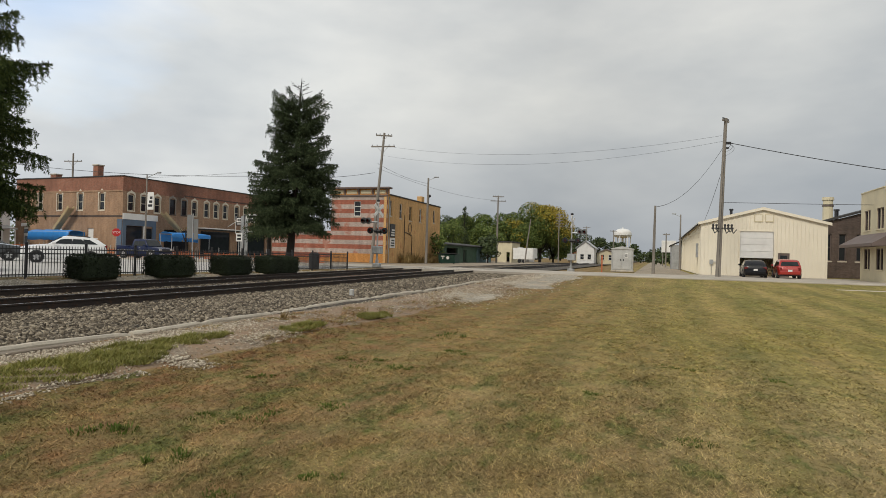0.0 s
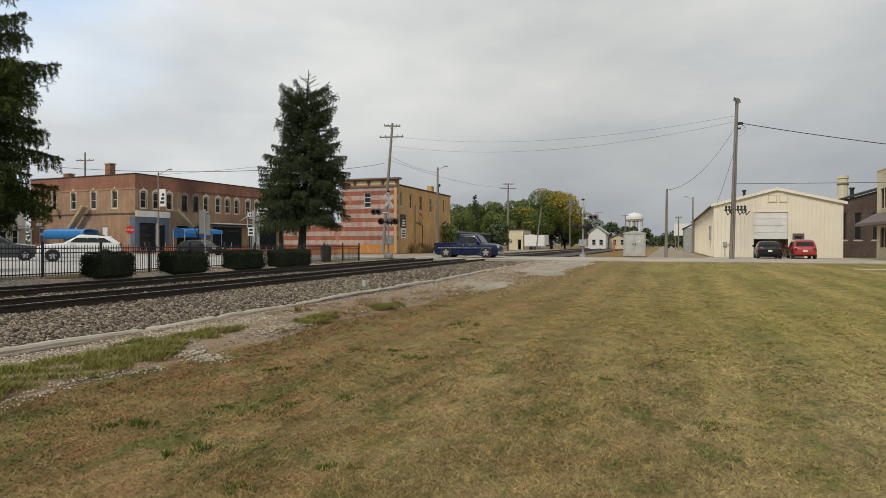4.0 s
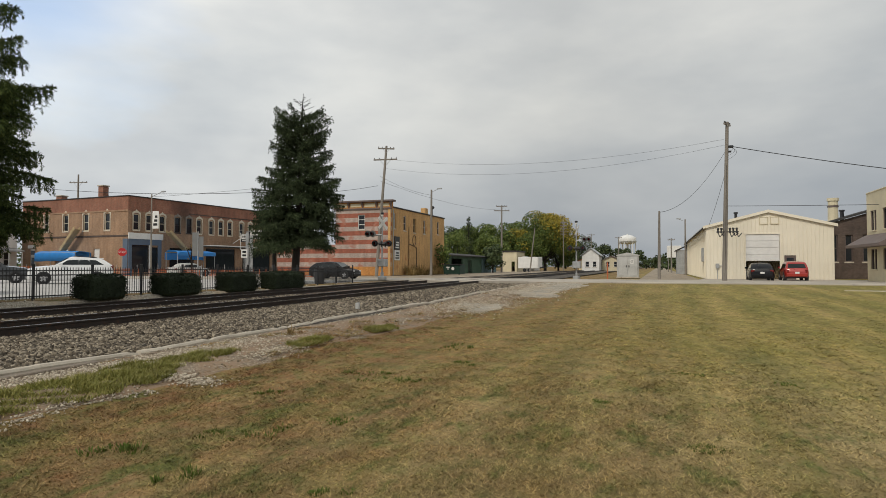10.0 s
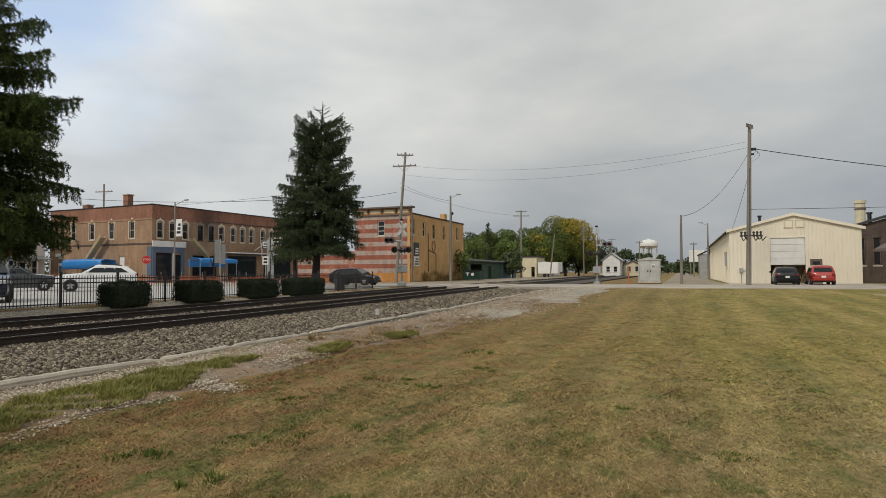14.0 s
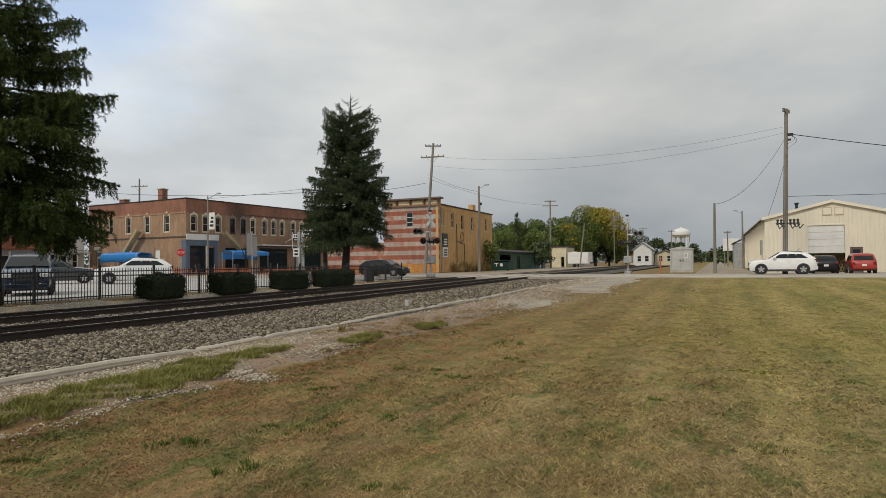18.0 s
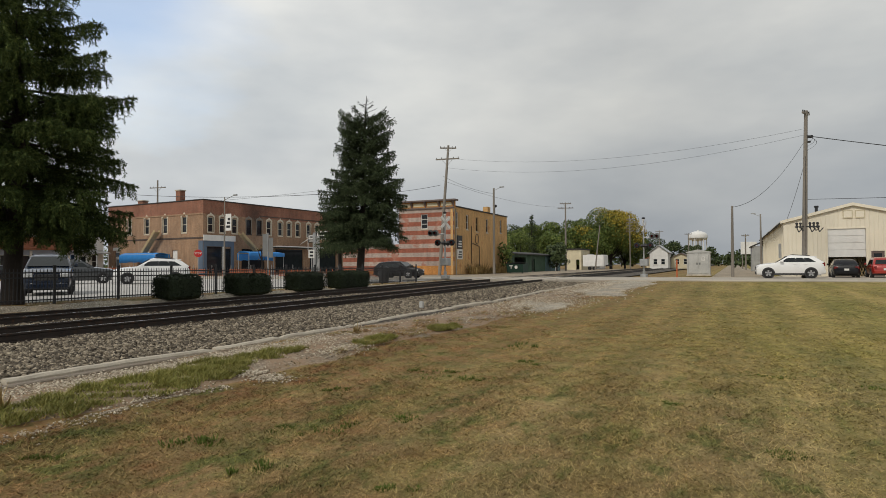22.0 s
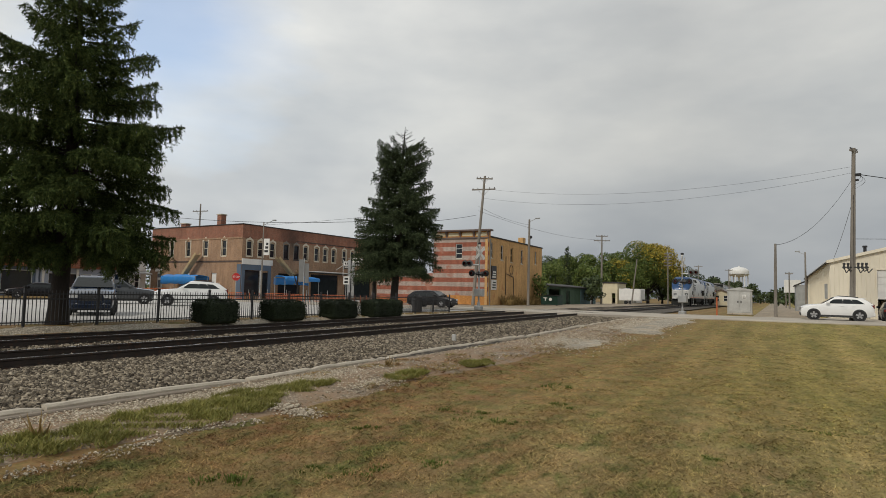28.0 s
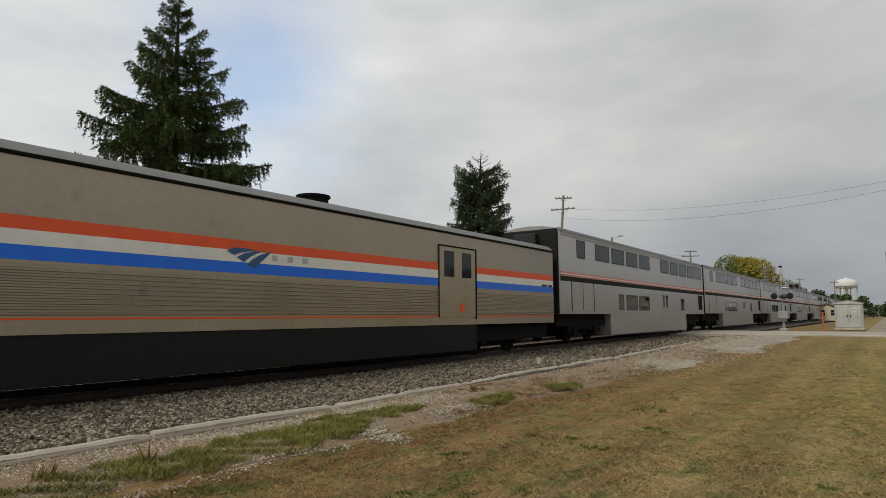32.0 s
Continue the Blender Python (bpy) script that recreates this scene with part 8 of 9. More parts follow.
# in front of the shed
car("sedan_dark", "black sedan parked nose into the shed doorway", pose(7.82, 56.4, 0.48, 0, 0, 87), M_CARBLACK, 4.6, 1.42, 1.74, "sedan", 0.33)
car("car_red", "rounded red retro hatchback parked before the shed", pose(10.22, 56.2, 0.48, 0, 0, 87), M_CARRED, 4.2, 1.55, 1.68, "retro", 0.33)
# moving
TRUCK = car("pickup_blue", "dark blue pickup truck with chrome side trim driving along the street", pose(-47.9, 48.7, 0.51), M_CARBLUE, 5.5, 1.93, 2.0, "pickup", 0.42)
HATCH = car("hatchback_dark", "dark hatchback waiting at the level crossing", pose(-27.1, 48.7, 0.51), M_CARBLACK, 4.4, 1.50, 1.80, "hatch", 0.33)
CROSSOVER = car("crossover_white", "white crossover waiting at the level crossing", pose(3.83, 52.3, 0.5, 0, 0, 180), M_CARWHITE, 4.42, 1.72, 1.84, "suv", 0.37, clad=True, roof_rails=True)
SEDAN = car("sedan_silver", "silver sedan turning off the street beyond the hedges", pose(-108, 48.7, 0.5), M_ALU, 4.6, 1.45, 1.80, "sedan", 0.33)

# ---- train ----
def bogie(parent, y, axles, wheel_r=0.46, half=1.0):
    """A truck: side frames, springs and wheels, under its vehicle; local y along the track."""
    span = (axles - 1) * half
    fr = MB()
    for s in (-1, 1):
        fr.prism([(-span / 2 - 0.75, 0.55), (-span / 2 - 0.45, 1.02), (span / 2 + 0.45, 1.02), (span / 2 + 0.75, 0.55), (span / 2 + 0.3, 0.40), (0.35, 0.62), (-0.35, 0.62), (-span / 2 - 0.3, 0.40)], "x", s * 1.08 - 0.09, s * 1.08 + 0.09)
    fr.box(-1.0, 1.0, -0.3, 0.3, 0.5, 1.1).box(-0.95, 0.95, -span / 2 - 0.55, span / 2 + 0.55, 0.30, 0.92)
    b = part("truck_frame", fr, M_UNDER, parent, at=pose(0, y, 0))
    for k in range(axles):
        yy = -span / 2 + k * half
        for s in (-1, 1):
            part("train_wheel", MB().tube((s * 0.70, yy, wheel_r), (s * 0.84, yy, wheel_r), wheel_r, n=20).tube((s * 0.84, yy, wheel_r), (s * 0.90, yy, wheel_r), 0.16, n=10), M_UNDER, b)
            part("axle_box", MB().cbox(s * 1.18 - 0.09, s * 1.18 + 0.09, yy - 0.18, yy + 0.18, 0.36, 0.74, 0.02), M_UNDER, b)
        if k:
            for s in (-1, 1):
                part("spring", MB().tube((s * 1.12, yy - half / 2, 0.5), (s * 1.12, yy - half / 2, 0.98), 0.12, n=10), M_UNDER, b)
    return b


def lift(ob, d=0.33, knee=0.78):
    """Raise a vehicle's body over its trucks: all above the knee moves up, what hangs below it is drawn out to the old foot."""
    for c in ob.children:
        if c.name.startswith("truck_frame"):
            continue
        if c.matrix_basis.translation.length > 1e-6:
            c.matrix_basis = Matrix.Translation((0, 0, d)) @ c.matrix_basis
            continue
        n = len(c.data.vertices)
        co = np.empty(n * 3, np.float32)
        c.data.vertices.foreach_get("co", co)
        z = co[2::3]
        co[2::3] = np.where(z > knee, z + d, z * (knee + d) / knee)
        c.data.vertices.foreach_set("co", co)
        c.data.update()
        lift(c, d, knee)
    return ob


def curve_paint(name, stops, below, above):
    """Two paints divided by a line of height over length (object space)."""
    m, n, l, b = node_mat(name)
    co = coords(n)
    sep = n.new("ShaderNodeSeparateXYZ")
    l.new(co, sep.inputs["Vector"])
    mr = n.new("ShaderNodeMapRange")
    mr.inputs["From Min"].default_value, mr.inputs["From Max"].default_value = -2.0, 22.0
    l.new(sep.outputs["Y"], mr.inputs["Value"])
    lim = ramp(n, l, mr.outputs["Result"], [((y + 2) / 24, z / 5) for y, z in stops])
    mul = n.new("ShaderNodeMath")
    mul.operation = "MULTIPLY"
    l.new(lim, mul.inputs[0])
    mul.inputs[1].default_value = 5.0
    gt = n.new("ShaderNodeMath")
    gt.operation = "GREATER_THAN"
    l.new(sep.outputs["Z"], gt.inputs[0])
    l.new(mul.outputs[0], gt.inputs[1])
    grime = ramp(n, l, noise_fac(n, l, scaled(n, l, co, (1, 0.4, 1)), 1.1, 5.0), [(0.3, 0.86), (0.7, 1.06)])
    c = mix(n, l, 1.0, mix(n, l, gt.outputs[0], below, above), grime, "MULTIPLY")
    l.new(c, b.inputs["Base Color"])
    b.inputs["Roughness"].default_value, b.inputs["Metallic"].default_value = 0.34, 0.1
    b.inputs["Coat Weight"].default_value, b.inputs["Coat Roughness"].default_value = 0.12, 0.12
    return m


LOCO_EDGE = [(y, z + 0.33) for y, z in [(-1.2, 2.25), (0.12, 2.98), (1.8, 3.60), (3.4, 4.02), (3.6, 4.20), (10.1, 4.32), (12.0, 4.22), (13.4, 4.10), (14.6, 3.93), (15.65, 3.74), (17.2, 3.60), (18.9, 3.53), (19.7, 3.64), (20.4, 3.86), (21.4, 4.25)]]
M_LOCO = curve_paint("grey_and_blue_paint", LOCO_EDGE, (0.54, 0.54, 0.525), (0.008, 0.050, 0.150))
TO_SIDE = Matrix.Rotation(radians(90), 4, "Z") @ Matrix.Rotation(radians(90), 4, "X")   # text in the plane of the near (+x) side


def sweep_mark(parent, mtx, s, material, name="tail_mark"):
    """Three bands fanning from the upper right; each broad at its left foot and narrow at its tip."""
    bands = [[(0.0, -0.07), (0.14, -0.005), (0.40, 0.0), (0.67, -0.02), (0.50, -0.045), (0.31, -0.085), (0.15, -0.14)],
             [(0.21, -0.175), (0.37, -0.095), (0.55, -0.05), (0.82, -0.02), (0.63, -0.085), (0.50, -0.15), (0.37, -0.255)],
             [(0.44, -0.29), (0.56, -0.185), (0.74, -0.09), (1.0, -0.005), (0.83, -0.16), (0.61, -0.345)]]
    for pts in bands:
        n = len(pts)
        v = [(x * s, y * s, 0) for x, y in pts] + [(x * s, y * s, 0.006) for x, y in pts]
        part(name, MB().add(v, [tuple(range(n))[::-1], tuple(range(n, 2 * n))] + [(i, (i + 1) % n, n + (i + 1) % n, n + i) for i in range(n)]), material, parent, at=mtx)


LOCO_SLOPE = 0.36


def lean_in(ob):
    """What is fixed to the upper panels leans inwards with them."""
    for c in ob.children:
        if c.name.startswith(("body", "truck_frame", "roof_fan", "horn", "windscreen", "road_number")):
            continue
        if c.matrix_basis.translation.length < 1e-6:
            for v in c.data.vertices:
                if abs(v.co.x) > 1.3 and v.co.z > 3.45:
                    v.co.x -= math.copysign((v.co.z - 3.45) * LOCO_SLOPE, v.co.x)
            c.data.update()
        lean_in(c)


def locomotive(number, at, lit):
    L = thing("diesel_locomotive", "silver-grey passenger diesel locomotive with a blue sloping cab", "locomotive", at, "locomotives")
    st = [(-1.2, 1.10, 1.05, 2.30), (-1.05, 1.25, 0.98, 2.62), (-0.75, 1.36, 0.95, 3.02), (-0.25, 1.47, 0.95, 3.62), (0.15, 1.53, 0.95, 4.08), (0.5, 1.55, 0.95, 4.36), (1.1, 1.56, 0.95, 4.50), (4, 1.56, 0.95, 4.57), (21.4, 1.56, 0.95, 4.58)]
    rings = []
    for y, w, zb, h in st:
        sh, top = (3.45, h - 0.28) if h > 3.9 else (h - 0.22, h - 0.12)
        q = w - (top - sh) * LOCO_SLOPE if h > 3.9 else w - 0.10
        rings.append([(-w, y, zb), (-w, y, sh), (-q, y, top), (-w * 0.62, y, h - 0.06), (0, y, h), (w * 0.62, y, h - 0.06), (q, y, top), (w, y, sh), (w, y, zb)])
    body = part("body", MB().loft(rings), M_LOCO, L, smooth=True)
    part("red_line", MB().box(1.555, 1.572, -0.2, 21.1, 1.04, 1.09).box(-1.572, -1.555, -0.2, 21.1, 1.04, 1.09), M_REDLINE, L)
    part("lower_band", MB().box(1.553, 1.566, -0.2, 21.3, 1.09, 1.36), M_LOCOGREY, L)
    part("sill", MB().box(-1.5, 1.5, -0.6, 21.0, 0.78, 0.97), M_SKIRT, L)
    part("front_sill", MB().cbox(-1.32, 1.32, -1.3, -0.5, 0.80, 1.10, 0.03), M_ALU, L)
    plow = MB().add([(-1.35, -0.75, 0.80), (1.35, -0.75, 0.80), (1.35, -1.25, 0.12), (0, -1.6, 0.10), (-1.35, -1.25, 0.12), (-1.35, -0.55, 0.80), (1.35, -0.55, 0.80), (1.35, -0.9, 0.12), (0, -1.3, 0.10), (-1.35, -0.9, 0.12)],
                    [(0, 1, 2, 3, 4), (9, 8, 7, 6, 5), (0, 5, 6, 1), (1, 6, 7, 2), (2, 7, 8, 3), (3, 8, 9, 4), (4, 9, 5, 0)])
    part("snow_plough", plow, M_SKIRT, L, "grey snow plough")
    part("coupler", MB().cbox(-0.16, 0.16, -1.75, -1.1, 0.70, 1.02, 0.04).cbox(-0.35, 0.35, -1.32, -1.2, 0.55, 1.15, 0.03), M_UNDER, L)
    for s in (-1, 1):
        part("air_hose", MB().tube((s * 0.45, -1.3, 0.95), (s * 0.75, -1.5, 0.72), 0.035).tube((s * 0.75, -1.5, 0.72), (s * 0.55, -1.45, 0.45), 0.035), M_BLACK, L)
        part("grab_bar", MB().tube((s * 0.5, -1.42, 0.80), (s * 1.25, -1.35, 0.98), 0.025), M_WHITE, L)
        part("cab_skirt", MB().cbox(s * 1.5 - 0.03, s * 1.5 + 0.03, -0.55, 1.25, 0.16, 0.96, 0.03), M_SKIRT, L)
        # lamps of the nose
        part("headlight", MB().tube((s * 0.20, -1.10, 2.52), (s * 0.20, -1.17, 2.50), 0.095, n=14), M_LAMP if lit else M_LENS, L)
        part("marker_lamp", MB().tube((s * 0.88, -1.1, 2.02), (s * 0.88, -1.23, 2.0), 0.13, n=14), M_LENS, L)
        dl = part("ditch_lamp", MB().cbox(s * 0.86 - 0.22, s * 0.86 + 0.22, -1.24, -1.1, 1.40, 1.74, 0.02), M_BLACK, L)
        part("ditch_lens", MB().tube((s * 0.86, -1.25, 1.56), (s * 0.86, -1.26, 1.56), 0.11, n=12), M_LENS, dl)
        # windscreen lies on the sloping front
        y0, y1 = -0.22, 0.17
        za, zb = 3.66, 4.02
        v = [(s * 0.12, y0 - 0.04, za), (s * 1.12, y0 + 0.02, za - 0.04), (s * 1.05, y1 + 0.02, zb - 0.05), (s * 0.12, y1 - 0.05, zb + 0.02)]
        v = [(x, y - 0.03, z + 0.03) for x, y, z in v]
        v2 = [(x, y + 0.05, z - 0.05) for x, y, z in v]
        part("windscreen", MB().add(v + v2, [(0, 1, 2, 3), (7, 6, 5, 4), (0, 4, 5, 1), (1, 5, 6, 2), (2, 6, 7, 3), (3, 7, 4, 0)]), M_AUTOGLASS, L)
    part("number_board", MB().cbox(-0.34, 0.34, -0.66, -0.60, 3.12, 3.34, 0.01).moved(Matrix.Translation((0, -0.02, 0.06))), M_GALV, L)
    for k in range(3):
        part("nose_mark", MB().box(-0.34 + 0.1 * k, 0.40 - 0.16 * k, -1.0 - 0.035 * k, -0.9 - 0.035 * k, 2.94 - 0.07 * k, 2.97 - 0.07 * k), M_WHITELINE, L)
    X = 1.56
    near = lambda y0, y1, z0, z1, d=0.02: MB().cbox(X - 0.03, X + d, y0, y1, z0, z1, 0.006)
    part("side_window", near(0.46, 1.62, 3.50, 4.05, 0.006), M_AUTOGLASS, L)
    part("mirror", MB().cbox(X + 0.02, X + 0.10, 0.1, 0.30, 3.55, 4.15, 0.02), M_CHROME, L)
    for a, c in ((3.55, 4.32), (4.58, 5.40), (5.72, 7.40), (7.52, 8.66)):
        g = part("radiator_grille", near(a, c, 3.62, 4.12, 0.01), M_GRILLE, L)
        sl = MB()
        for k in range(6):
            sl.box(X + 0.008, X + 0.018, a + 0.03, c - 0.03, 3.66 + k * 0.075, 3.70 + k * 0.075)
        part("slats", sl, M_SLAT, g)
    part("grille_frame", MB().box(X - 0.01, X + 0.005, 3.4, 8.8, 3.52, 4.19), M_WHITE, L)
    g = part("roof_grille", near(14.6, 15.65, 3.62, 4.22, 0.012), M_GRILLE, L)
    sl = MB()
    for k in range(7):
        sl.box(X + 0.008, X + 0.024, 14.63, 15.62, 3.65 + k * 0.082, 3.672 + k * 0.082)
    part("slats", sl, M_SLAT, g)
    for a, c in ((15.6, 17.65), (17.8, 19.75)):
        g = part("louvre", near(a, c, 1.47, 2.44, 0.012), M_GRILLE, L)
        sl = MB()
        for k in range(14):
            sl.box(X + 0.01, X + 0.030, a + 0.04, c - 0.04, 1.50 + k * 0.067, 1.522 + k * 0.067)
        part("slats", sl, M_SLAT, g)
        mid = (a + c) / 2
        part("louvre_post", MB().box(X + 0.01, X + 0.038, mid - 0.03, mid + 0.03, 1.47, 2.44), M_SLAT, g)
    g = part("louvre", near(0.80, 1.52, 1.50, 2.12, 0.012), M_GRILLE, L)
    sl = MB()
    for k in range(7):
        sl.box(X + 0.01, X + 0.022, 0.84, 1.48, 1.54 + k * 0.08, 1.58 + k * 0.08)
    part("slats", sl, M_SLAT, g)
    part("battery_box", near(9.84, 10.24, 1.46, 1.82, 0.012), M_GRILLE, L)
    part("equipment_cover", near(2.9, 4.1, 1.38, 1.85, 0.01), M_LOCOGREY, L)
    # crew doors with grab rails and ladders
    for y, h in ((2.1, 3.55), (20.42, 3.46)):
        d = part("crew_door", near(y - 0.42, y + 0.42, 1.45, h, 0.008), M_LOCOGREY, L)
        part("door_window", near(y - 0.22, y + 0.22, h - 0.65, h - 0.12, 0.014), M_GLASS, d)
        if y < 10:
            part("step_well", near(y - 0.26, y + 0.26, 1.5, 2.15, 0.013), M_SKIRT, d)
        else:
            part("door_joint", MB().box(X + 0.008, X + 0.014, y - 0.35, y - 0.33, 1.5, h - 0.02).box(X + 0.008, X + 0.014, y + 0.33, y + 0.35, 1.5, h - 0.02).box(X + 0.008, X + 0.014, y - 0.33, y + 0.33, h - 0.05, h - 0.02), M_SKIRT, d)
            part("door_latch", MB().cbox(X + 0.006, X + 0.03, y - 0.30, y - 0.14, 2.62, 2.74, 0.006), M_CHROME, d)
        for s in (-0.5, 0.5):
            part("grab_rail", MB().tube((X + 0.09, y + s, 1.35), (X + 0.09, y + s, h + 0.1), 0.036, n=7), M_CHROME, d)
        lad = part("ladder", MB().box(X - 0.02, X + 0.04, y - 0.30, y - 0.26, 0.10, 1.25).box(X - 0.02, X + 0.04, y + 0.26, y + 0.30, 0.10, 1.25), M_GALV, L)
        for k in range(4):
            part("rung", MB().box(X - 0.06, X + 0.06, y - 0.28, y + 0.28, 0.14 + k * 0.32, 0.18 + k * 0.32), M_WHITE, lad)
    # tail mark and lettering bar, road number
    sweep_mark(L, Matrix.Translation((X + 0.003, 3.09, 2.94)) @ TO_SIDE, 2.98, M_NAVY)
    for k in range(6):
        part("name_bar", near(3.70 + k * 0.41, 4.0 + k * 0.41, 3.03, 3.25, 0.008), M_NAVY, L)
    letters("road_number", number, 1.14, M_NAVY, L, Matrix.Translation((X + 0.006, 14.62, 2.08)) @ TO_SIDE, 0.003, bold=0.022, slant=0.13)
    # roof gear
    for y, w, ln, h in ((9.2, 0.6, 1.4, 0.16), (12.6, 0.8, 1.6, 0.14), (16.4, 0.9, 1.8, 0.12)):
        part("roof_fan", MB().cbox(-w, w, y, y + ln, 4.40, 4.58 + h, 0.03), M_UNDER, L)
    part("horn", MB().tube((0.2, 1.6, 4.62), (0.2, 1.0, 4.64), 0.05, 0.09).tube((-0.1, 1.6, 4.62), (-0.1, 1.1, 4.64), 0.04, 0.08).box(-0.2, 0.3, 1.5, 1.6, 4.38, 4.62), M_UNDER, L)
    part("antenna_dome", MB().ball((0.5, 2.2, 4.52), 0.14), M_WHITE, L)
    # below the sill
    part("fuel_tank", MB().prism([(-1.35, 0.80), (-1.42, 0.45), (-1.2, 0.20), (1.2, 0.20), (1.42, 0.45), (1.35, 0.80)], "y", 7.2, 14.5), M_SKIRT, L, smooth=False)
    part("fuel_skirt", MB().prism([(5.7, 0.96), (15.2, 0.96), (14.5, 0.45), (7.2, 0.45)], "x", 1.50, 1.54), M_SKIRT, L)
    for y in (6.2, 14.7):
        part("air_tank", MB().tube((1.1, y, 0.53), (1.1, y + 0.8, 0.53), 0.2, n=12), M_UNDER, L)
    for y, w in ((1.4, 0.6), (5.2, 0.3), (15.0, 0.3)):
        part("brake_rigging", MB().cbox(1.0, 1.3, y, y + w, 0.25, 0.85, 0.02), M_UNDER, L)
    part("cable_trough", MB().box(1.25, 1.42, 1.4, 7.4, 0.62, 0.78), M_UNDER, L)
    part("cable_trough", MB().box(1.25, 1.42, 13.0, 20.6, 0.62, 0.78), M_UNDER, L)
    lean_in(L)
    bogie(L, 3.6, 2, 0.51, 2.75)
    bogie(L, 17.6, 2, 0.51, 2.75)
    return lift(L)


def side_section(w, zb, gutter, crown):
    """Half-round roof over straight sides, as a ring of (x, z)."""
    n = 7
    arc = [(w * math.cos(math.pi * i / (n - 1)) * (0.985 if 0 < i < n - 1 else 1.0), gutter + (crown - gutter) * math.sin(math.pi * i / (n - 1)) ** 0.8) for i in range(n)]
    return [(-w, zb)] + [(-x, z) for x, z in arc] + [(w, zb)]


def coach_shell(parent, ln, w, zb, gutter, crown, material, y0=0.35):
    ring = side_section(w, zb, gutter, crown)
    rings = [[(x * 0.97, y0 - 0.05, z - 0.03 if z > 2 else z) for x, z in ring], [(x, y0 + 0.03, z) for x, z in ring], [(x, ln - y0 - 0.03, z) for x, z in ring], [(x * 0.97, ln - y0 + 0.05, z - 0.03 if z > 2 else z) for x, z in ring]]
    return part("body", MB().loft(rings), material, parent, smooth=True)


def baggage_car(at):
    B = thing("baggage_car", "stainless steel baggage car with red, white and blue stripes", "train car", at)
    LN, W = 26.4, 1.555
    coach_shell(B, LN, W, 0.80, 3.90, 4.28, M_STAINLESS)
    doors = [(2.75, 4.85), (17.5, 19.7)]
    spans = [(0.4, 2.7), (4.9, 17.45), (19.75, 26.0)]
    X = W
    for a, c in spans:
        for z0, z1, m, nm in ((2.60, 2.84, M_REDLINE, "red_stripe"), (2.335, 2.599, M_WHITELINE, "white_stripe"), (2.08, 2.334, M_BLUELINE, "blue_stripe"), (1.055, 1.095, M_REDLINE, "red_line")):
            part(nm, MB().box(X - 0.005, X + 0.006, a, c, z0, z1), m, B)
        for k in range(9):
            z = 1.13 + k * 0.095
            part("flute", MB().prism([(X - 0.004, z), (X + 0.030, z + 0.02), (X + 0.030, z + 0.045), (X - 0.004, z + 0.072)], "y", a, c), M_STAINLESS, B)
        part("fascia_bead", MB().box(X - 0.004, X + 0.012, a, c, 2.01, 2.05), M_STAINLESS, B)
    part("gutter", MB().cbox(X - 0.02, X + 0.045, 0.3, 26.1, 3.86, 3.93, 0.01), M_UNDER, B)
    part("roof_cover", MB().loft([[(x * 1.004, y, z + 0.012) for x, z in side_section(W, 3.9, 3.92, 4.29)[1:-1]] for y in (0.3, 13, 26.1)], caps=False, closed=False), M_SIGNBACK, B, smooth=True)
    for a, c in doors:
        d = part("cargo_door", MB().cbox(X - 0.03, X + 0.015, a, c, 1.05, 3.42, 0.012), M_STAINLESS, B)
        part("door_frame", MB().box(X - 0.02, X + 0.03, a - 0.025, a, 1.05, 3.46).box(X - 0.02, X + 0.03, c, c + 0.06, 1.0, 3.46).box(X - 0.02, X + 0.03, a, c, 3.42, 3.46), M_UNDER, d)
        mid = (a + c) / 2
        for s in (-1, 1):
            part("door_pane", MB().cbox(X + 0.0, X + 0.02, mid + s * (c - a) * 0.24 - 0.3, mid + s * (c - a) * 0.24 + 0.3, 2.40, 3.28, 0.01), M_GLASS, d)
        part("door_label", MB().box(X + 0.015, X + 0.02, mid + 0.1, mid + 0.35, 1.25, 1.5), M_REDLINE, d)
    part("skirt", MB().cbox(X - 0.09, X - 0.02, 5.2, 19.8, 0.16, 0.80, 0.01).cbox(-X + 0.02, -X + 0.09, 5.2, 19.8, 0.16, 0.80, 0.01), M_SKIRT, B)
    part("underframe", MB().box(-1.3, 1.3, 0.6, 25.8, 0.35, 0.74), M_UNDER, B)
    part("diaphragm", MB().cbox(-0.6, 0.6, -0.15, 0.32, 0.9, 3.4, 0.03), M_BLACK, B)
    part("diaphragm", MB().cbox(-0.6, 0.6, 26.05, 26.5, 0.9, 3.4, 0.03), M_BLACK, B)
    sweep_mark(B, Matrix.Translation((X + 0.012, 9.45, 2.66)) @ TO_SIDE, 1.25, M_LOCOBLUE)
    for k in range(5):
        part("name_bar", MB().box(X + 0.005, X + 0.012, 10.7 + k * 0.24, 10.87 + k * 0.24, 2.42, 2.56), M_WHITELINE if k % 2 else M_ALU, B)
    for y in (0.6, 24.9):
        part("number_bar", MB().box(X + 0.006, X + 0.012, y, y + 0.5, 2.32, 2.42).box(X + 0.006, X + 0.012, y + 0.62, y + 1.0, 2.32, 2.42), M_NAVY, B)
    for y in (3.4, 12.9, 22.6):
        part("roof_vent", MB().tube((0.55, y, 4.15), (0.55, y, 4.40), 0.42, n=14).tube((0.55, y, 4.40), (0.55, y, 4.46), 0.48, n=14), M_UNDER, B)
    bogie(B, 2.95, 2, 0.46, 2.5)
    bogie(B, 22.0, 2, 0.46, 2.5)
    return lift(B)


